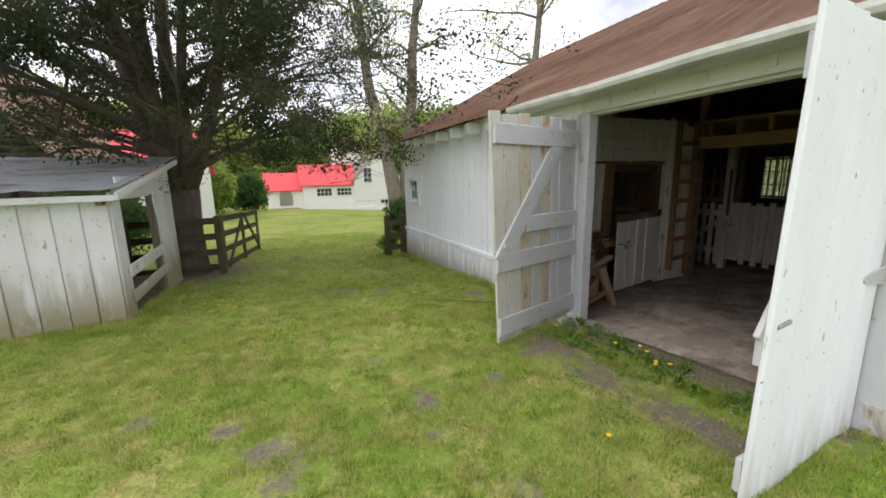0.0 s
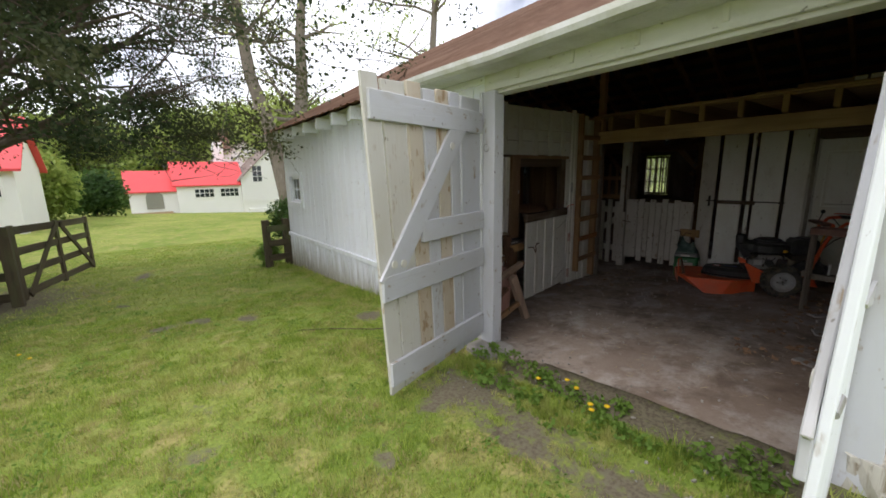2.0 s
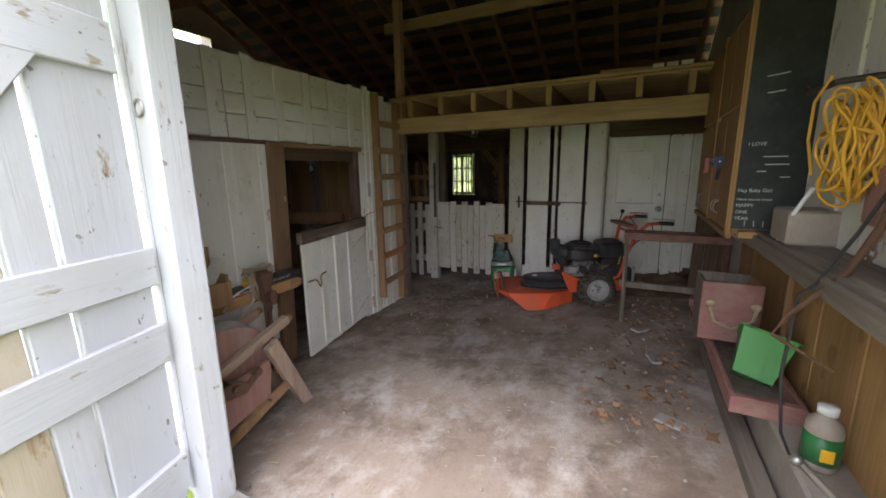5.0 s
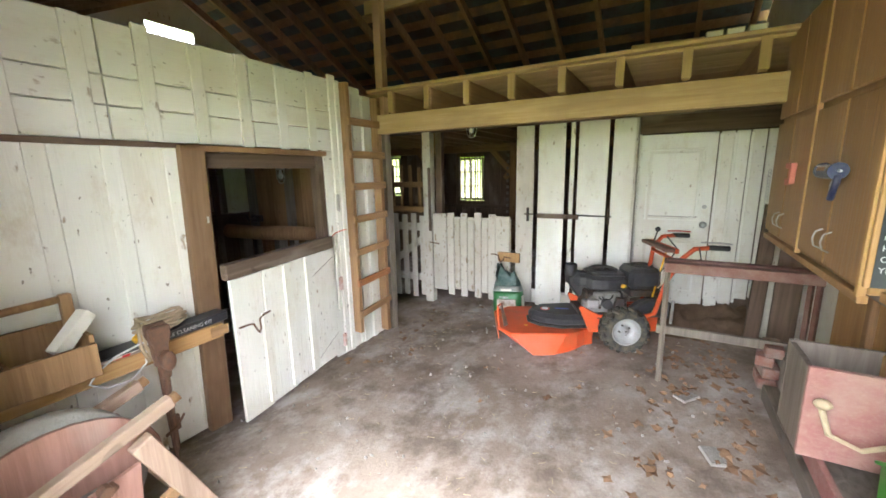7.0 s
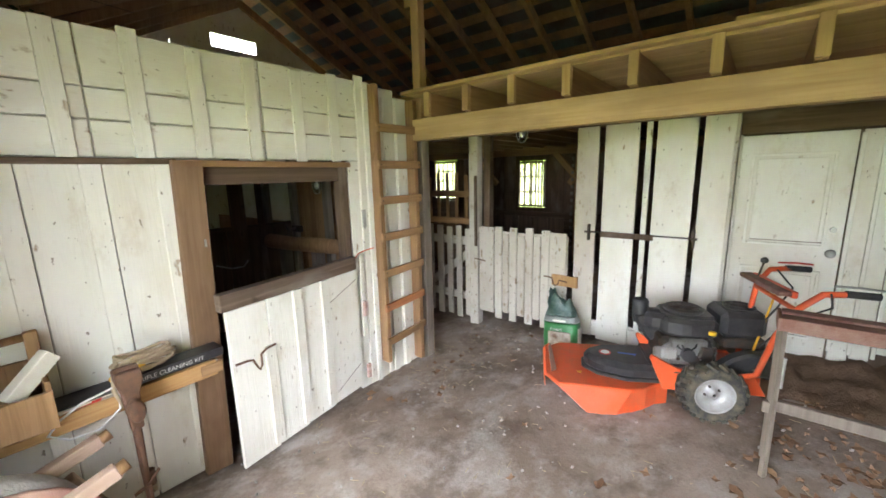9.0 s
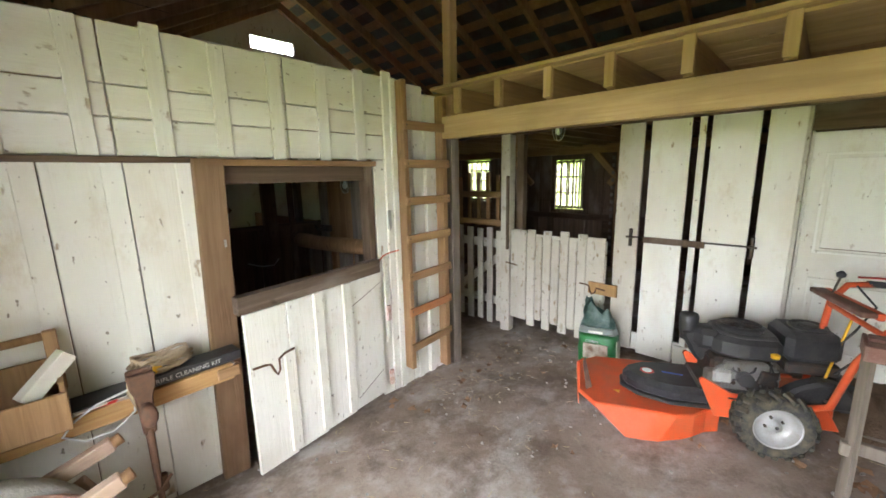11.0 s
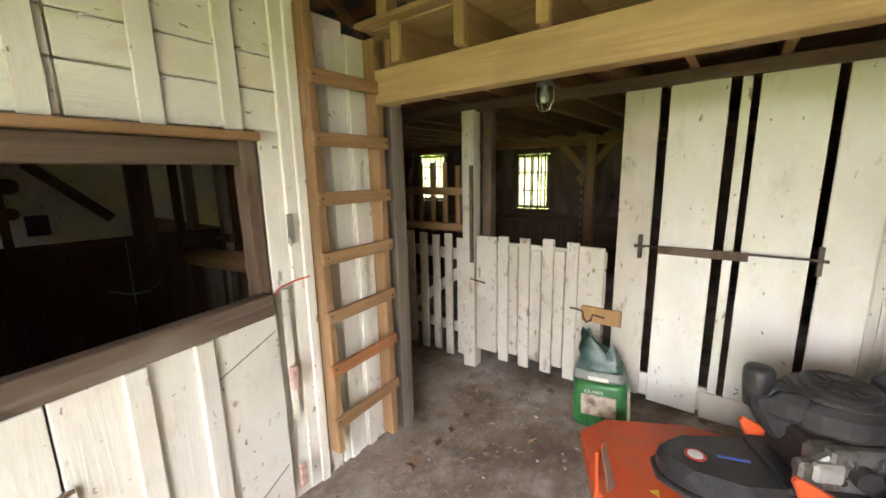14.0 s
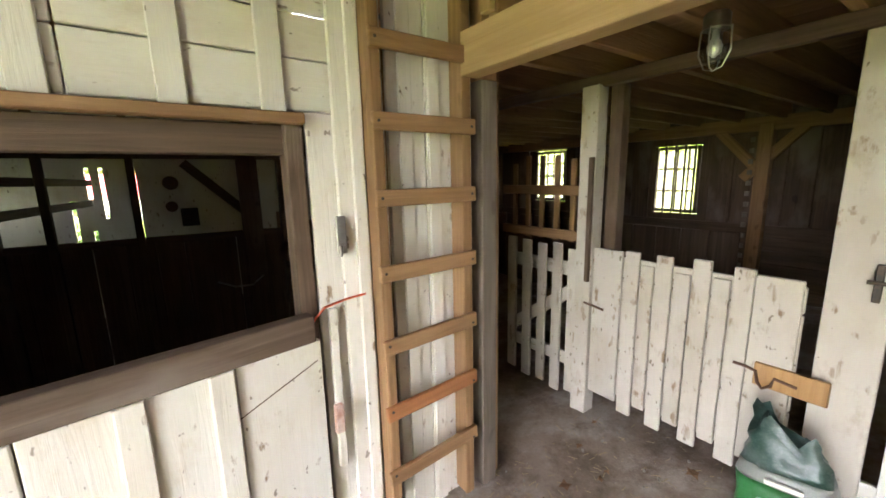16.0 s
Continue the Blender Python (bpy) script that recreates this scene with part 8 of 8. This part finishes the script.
blades("grass_tuft", 15000, (-0.62, -0.10), (-1.75, -0.06), 0.075, 0.0032, 8, "lush grass at the edge of the barn floor", BLADES, lambda a, b: abs(a + 0.36 + 0.08 * math.sin(b * 4)) < 0.17 + 0.12 * noise.noise((a * 2, b * 3, 6.0)))


def weed_patch(seed, n, x_range, y_range):
    rng, rnd = np.random.default_rng(seed), random.Random(seed)
    c = []
    for i in range(n):
        x, y = rnd.uniform(*x_range), rnd.uniform(*y_range)
        if noise.noise((x * 3.5, y * 3.5, 8.0)) < -0.05:
            continue
        c.append((x, y, max(ground_z(x, y), -0.02) + rnd.uniform(0.015, 0.07)))
    return leaf_mesh("weeds", scatter_leaves(c, (0.025, 0.025, 0.015), 14, 0.024, rng, 0.3), WEED, None)


tagged(weed_patch(12, 150, (-0.62, -0.1), (-1.35, -0.12)), "green clover and chickweed before the barn floor", "weeds", kind="stuff")
lawn_weeds = []
rk = random.Random(61)
for i in range(420):
    cx, cy = rk.uniform(-5.2, -0.6), rk.uniform(-2.7, 4.5)
    if noise.noise((cx * 1.4, cy * 1.4, 41.0)) > 0.05 and bareness(cx, cy) < 0.3:
        lawn_weeds.append((cx, cy, ground_z(cx, cy) + 0.025))
clover = leaf_mesh("clover", scatter_leaves(lawn_weeds, (0.045, 0.045, 0.008), 16, 0.017, np.random.default_rng(61), 0.6), WEED, None)
tagged(clover, "patches of clover and plantain in the lawn", "clover", kind="stuff")
tagged(weed_patch(13, 60, (-0.42, -0.05), (-2.1, -1.3)), "scattered weeds at the floor edge", "weeds", kind="stuff")


def dandelion(x, y, z, h, k):
    d = thing("dandelion", (x, y, z), "yellow dandelion flower in the grass", "flower", "dandelions")
    part("stalk", tube(bmesh.new(), [(0, 0, 0), (0.004, 0.002, h * 0.6), (0.006, 0.0, h)], 0.0018, 5), WEED, d)
    part("head", lathe([(0.003, h - 0.003), (0.016, h + 0.002), (0.018, h + 0.007), (0.006, h + 0.012)], 10), PETAL, d, "yellow flower head", True)
    return d


first = dandelion(-0.33, -1.22, ground_z(-0.33, -1.22), 0.09, 0)
for x, y in ((-0.28, -1.30), (-0.40, -1.27), (-0.22, -1.05), (-0.18, -0.95), (-0.30, -0.80), (-1.35, -1.72), (-3.6, 2.35), (-3.5, 2.2), (-3.72, 2.42), (-3.4, 2.5), (-3.75, 2.15), (-3.3, 2.3), (-3.9, 2.6), (-2.9, 4.6)):
    copy_thing(first, pose(x, y, ground_z(x, y), 0, 0, x * 900))

rl = random.Random(77)
dead = bmesh.new()
for i in range(250):
    x, y = rl.uniform(1.3, 4.3), rl.triangular(-2.25, -1.25, -1.95)
    if i > 215:
        x, y = rl.uniform(2.2, 4.2), rl.uniform(-1.2, 1.0)
    s, a = rl.uniform(0.018, 0.055), rl.uniform(0, 6.28)
    z = floor_z(x, y) + rl.uniform(0.006, 0.016)
    if y < -2.12:
        continue
    ring = []
    for k in range(8):
        t = a + k / 8 * 6.283
        q = s * (1.0 if k % 2 == 0 else 0.55) * rl.uniform(0.8, 1.2)
        ring.append(dead.verts.new((x + q * math.cos(t), y + 0.8 * q * math.sin(t), z + rl.uniform(-0.004, 0.016))))
    dead.faces.new(ring)
bmesh.ops.triangulate(dead, faces=dead.faces[:])
solid("dead_leaves", dead, DEAD_LEAF, "dry brown leaves blown over the floor", "leaves", kind="stuff")
heap = bmesh.new()
rows_h = []
for i in range(25):
    x = 3.55 + 0.98 * i / 24
    row = []
    for j in range(31):
        y = -1.28 - 1.15 * j / 30
        f = max(0.0, 1 - ((x - 4.5) / 0.8) ** 2) * max(0.0, min(1.0, (-1.28 - y) / 0.4)) * (1 if j < 30 else 0)
        lump = 0.5 + 0.5 * noise.noise((x * 5, y * 5, 3.0)) + 0.35 * noise.noise((x * 13, y * 13, 7.0))
        row.append(heap.verts.new((x, y, floor_z(x, y) - 0.02 + 0.17 * f * lump)))
    rows_h.append(row)
for i in range(24):
    for j in range(30):
        heap.faces.new((rows_h[i][j], rows_h[i][j + 1], rows_h[i + 1][j + 1], rows_h[i + 1][j]))
bmesh.ops.recalc_face_normals(heap, faces=heap.faces[:])
solid("earth_heap", heap, plain("loose_soil", (0.17, 0.115, 0.075), 0.95, 0, (0.09, 0.06, 0.04), 0.7, 7, 0.8, 0.1), "heap of loose brown earth and litter at the panelled door", "earth heap", kind="stuff", smooth=True)
chaff = bmesh.new()
for i in range(520):
    x, y = rl.uniform(0.3, 4.4), rl.uniform(-1.9, 1.0)
    if i < 170:
        x, y = rl.uniform(2.6, 4.2), rl.uniform(0.2, 1.0)
    a, l = rl.uniform(0, 6.28), rl.uniform(0.012, 0.055)
    z = floor_z(x, y) + 0.007
    slanted(chaff, (x, y, z), (x + l * math.cos(a), y + l * math.sin(a), z + rl.uniform(0, 0.006)), 0.0025, 0.0015)
solid("straw", chaff, STRAW, "scattered straw and chaff on the floor", "straw", kind="stuff")
grit = bmesh.new()
for i in range(420):
    x, y = rl.uniform(-0.1, 4.3), rl.uniform(-2.0, 0.95)
    if i > 300:
        x, y = rl.uniform(-0.75, -0.05), rl.uniform(-2.2, -0.1)
    s = rl.uniform(0.004, 0.014)
    z = (floor_z(x, y) if x > -0.05 else ground_z(x, y)) + s * 0.3
    m = pose(x, y, z, rl.uniform(0, 90), rl.uniform(0, 90), rl.uniform(0, 90))
    bmesh.ops.create_icosphere(grit, subdivisions=1, radius=s, matrix=m @ Matrix.Diagonal((1.3, 0.9, 0.6, 1)))
solid("pebbles", grit, STONE, "small stones and crumbs on the floor", "pebbles", kind="stuff")
stick = tube(bmesh.new(), [(-1.25, 1.5, ground_z(-1.25, 1.5) + 0.02), (-1.0, 1.25, ground_z(-1.0, 1.25) + 0.03), (-0.7, 0.9, ground_z(-0.7, 0.9) + 0.035), (-0.35, 0.7, ground_z(-0.35, 0.7) + 0.03)], [0.003, 0.005, 0.005, 0.002], 6)
solid("fallen_twig", stick, BROWN, "dry fallen twig in the grass", "twig", smooth=True)
for x, y, a in ((2.2, -1.85, 20), (1.4, -1.9, 70), (2.75, -1.75, 140)):
    slab = box((-0.07, -0.045, 0), (0.07, 0.045, 0.018), 0.006)
    o = solid("stone_chip", slab, STONE, "flat grey chip of concrete on the floor", "stone", (x, y, floor_z(x, y)))
    o.rotation_euler = (0, 0, radians(a))
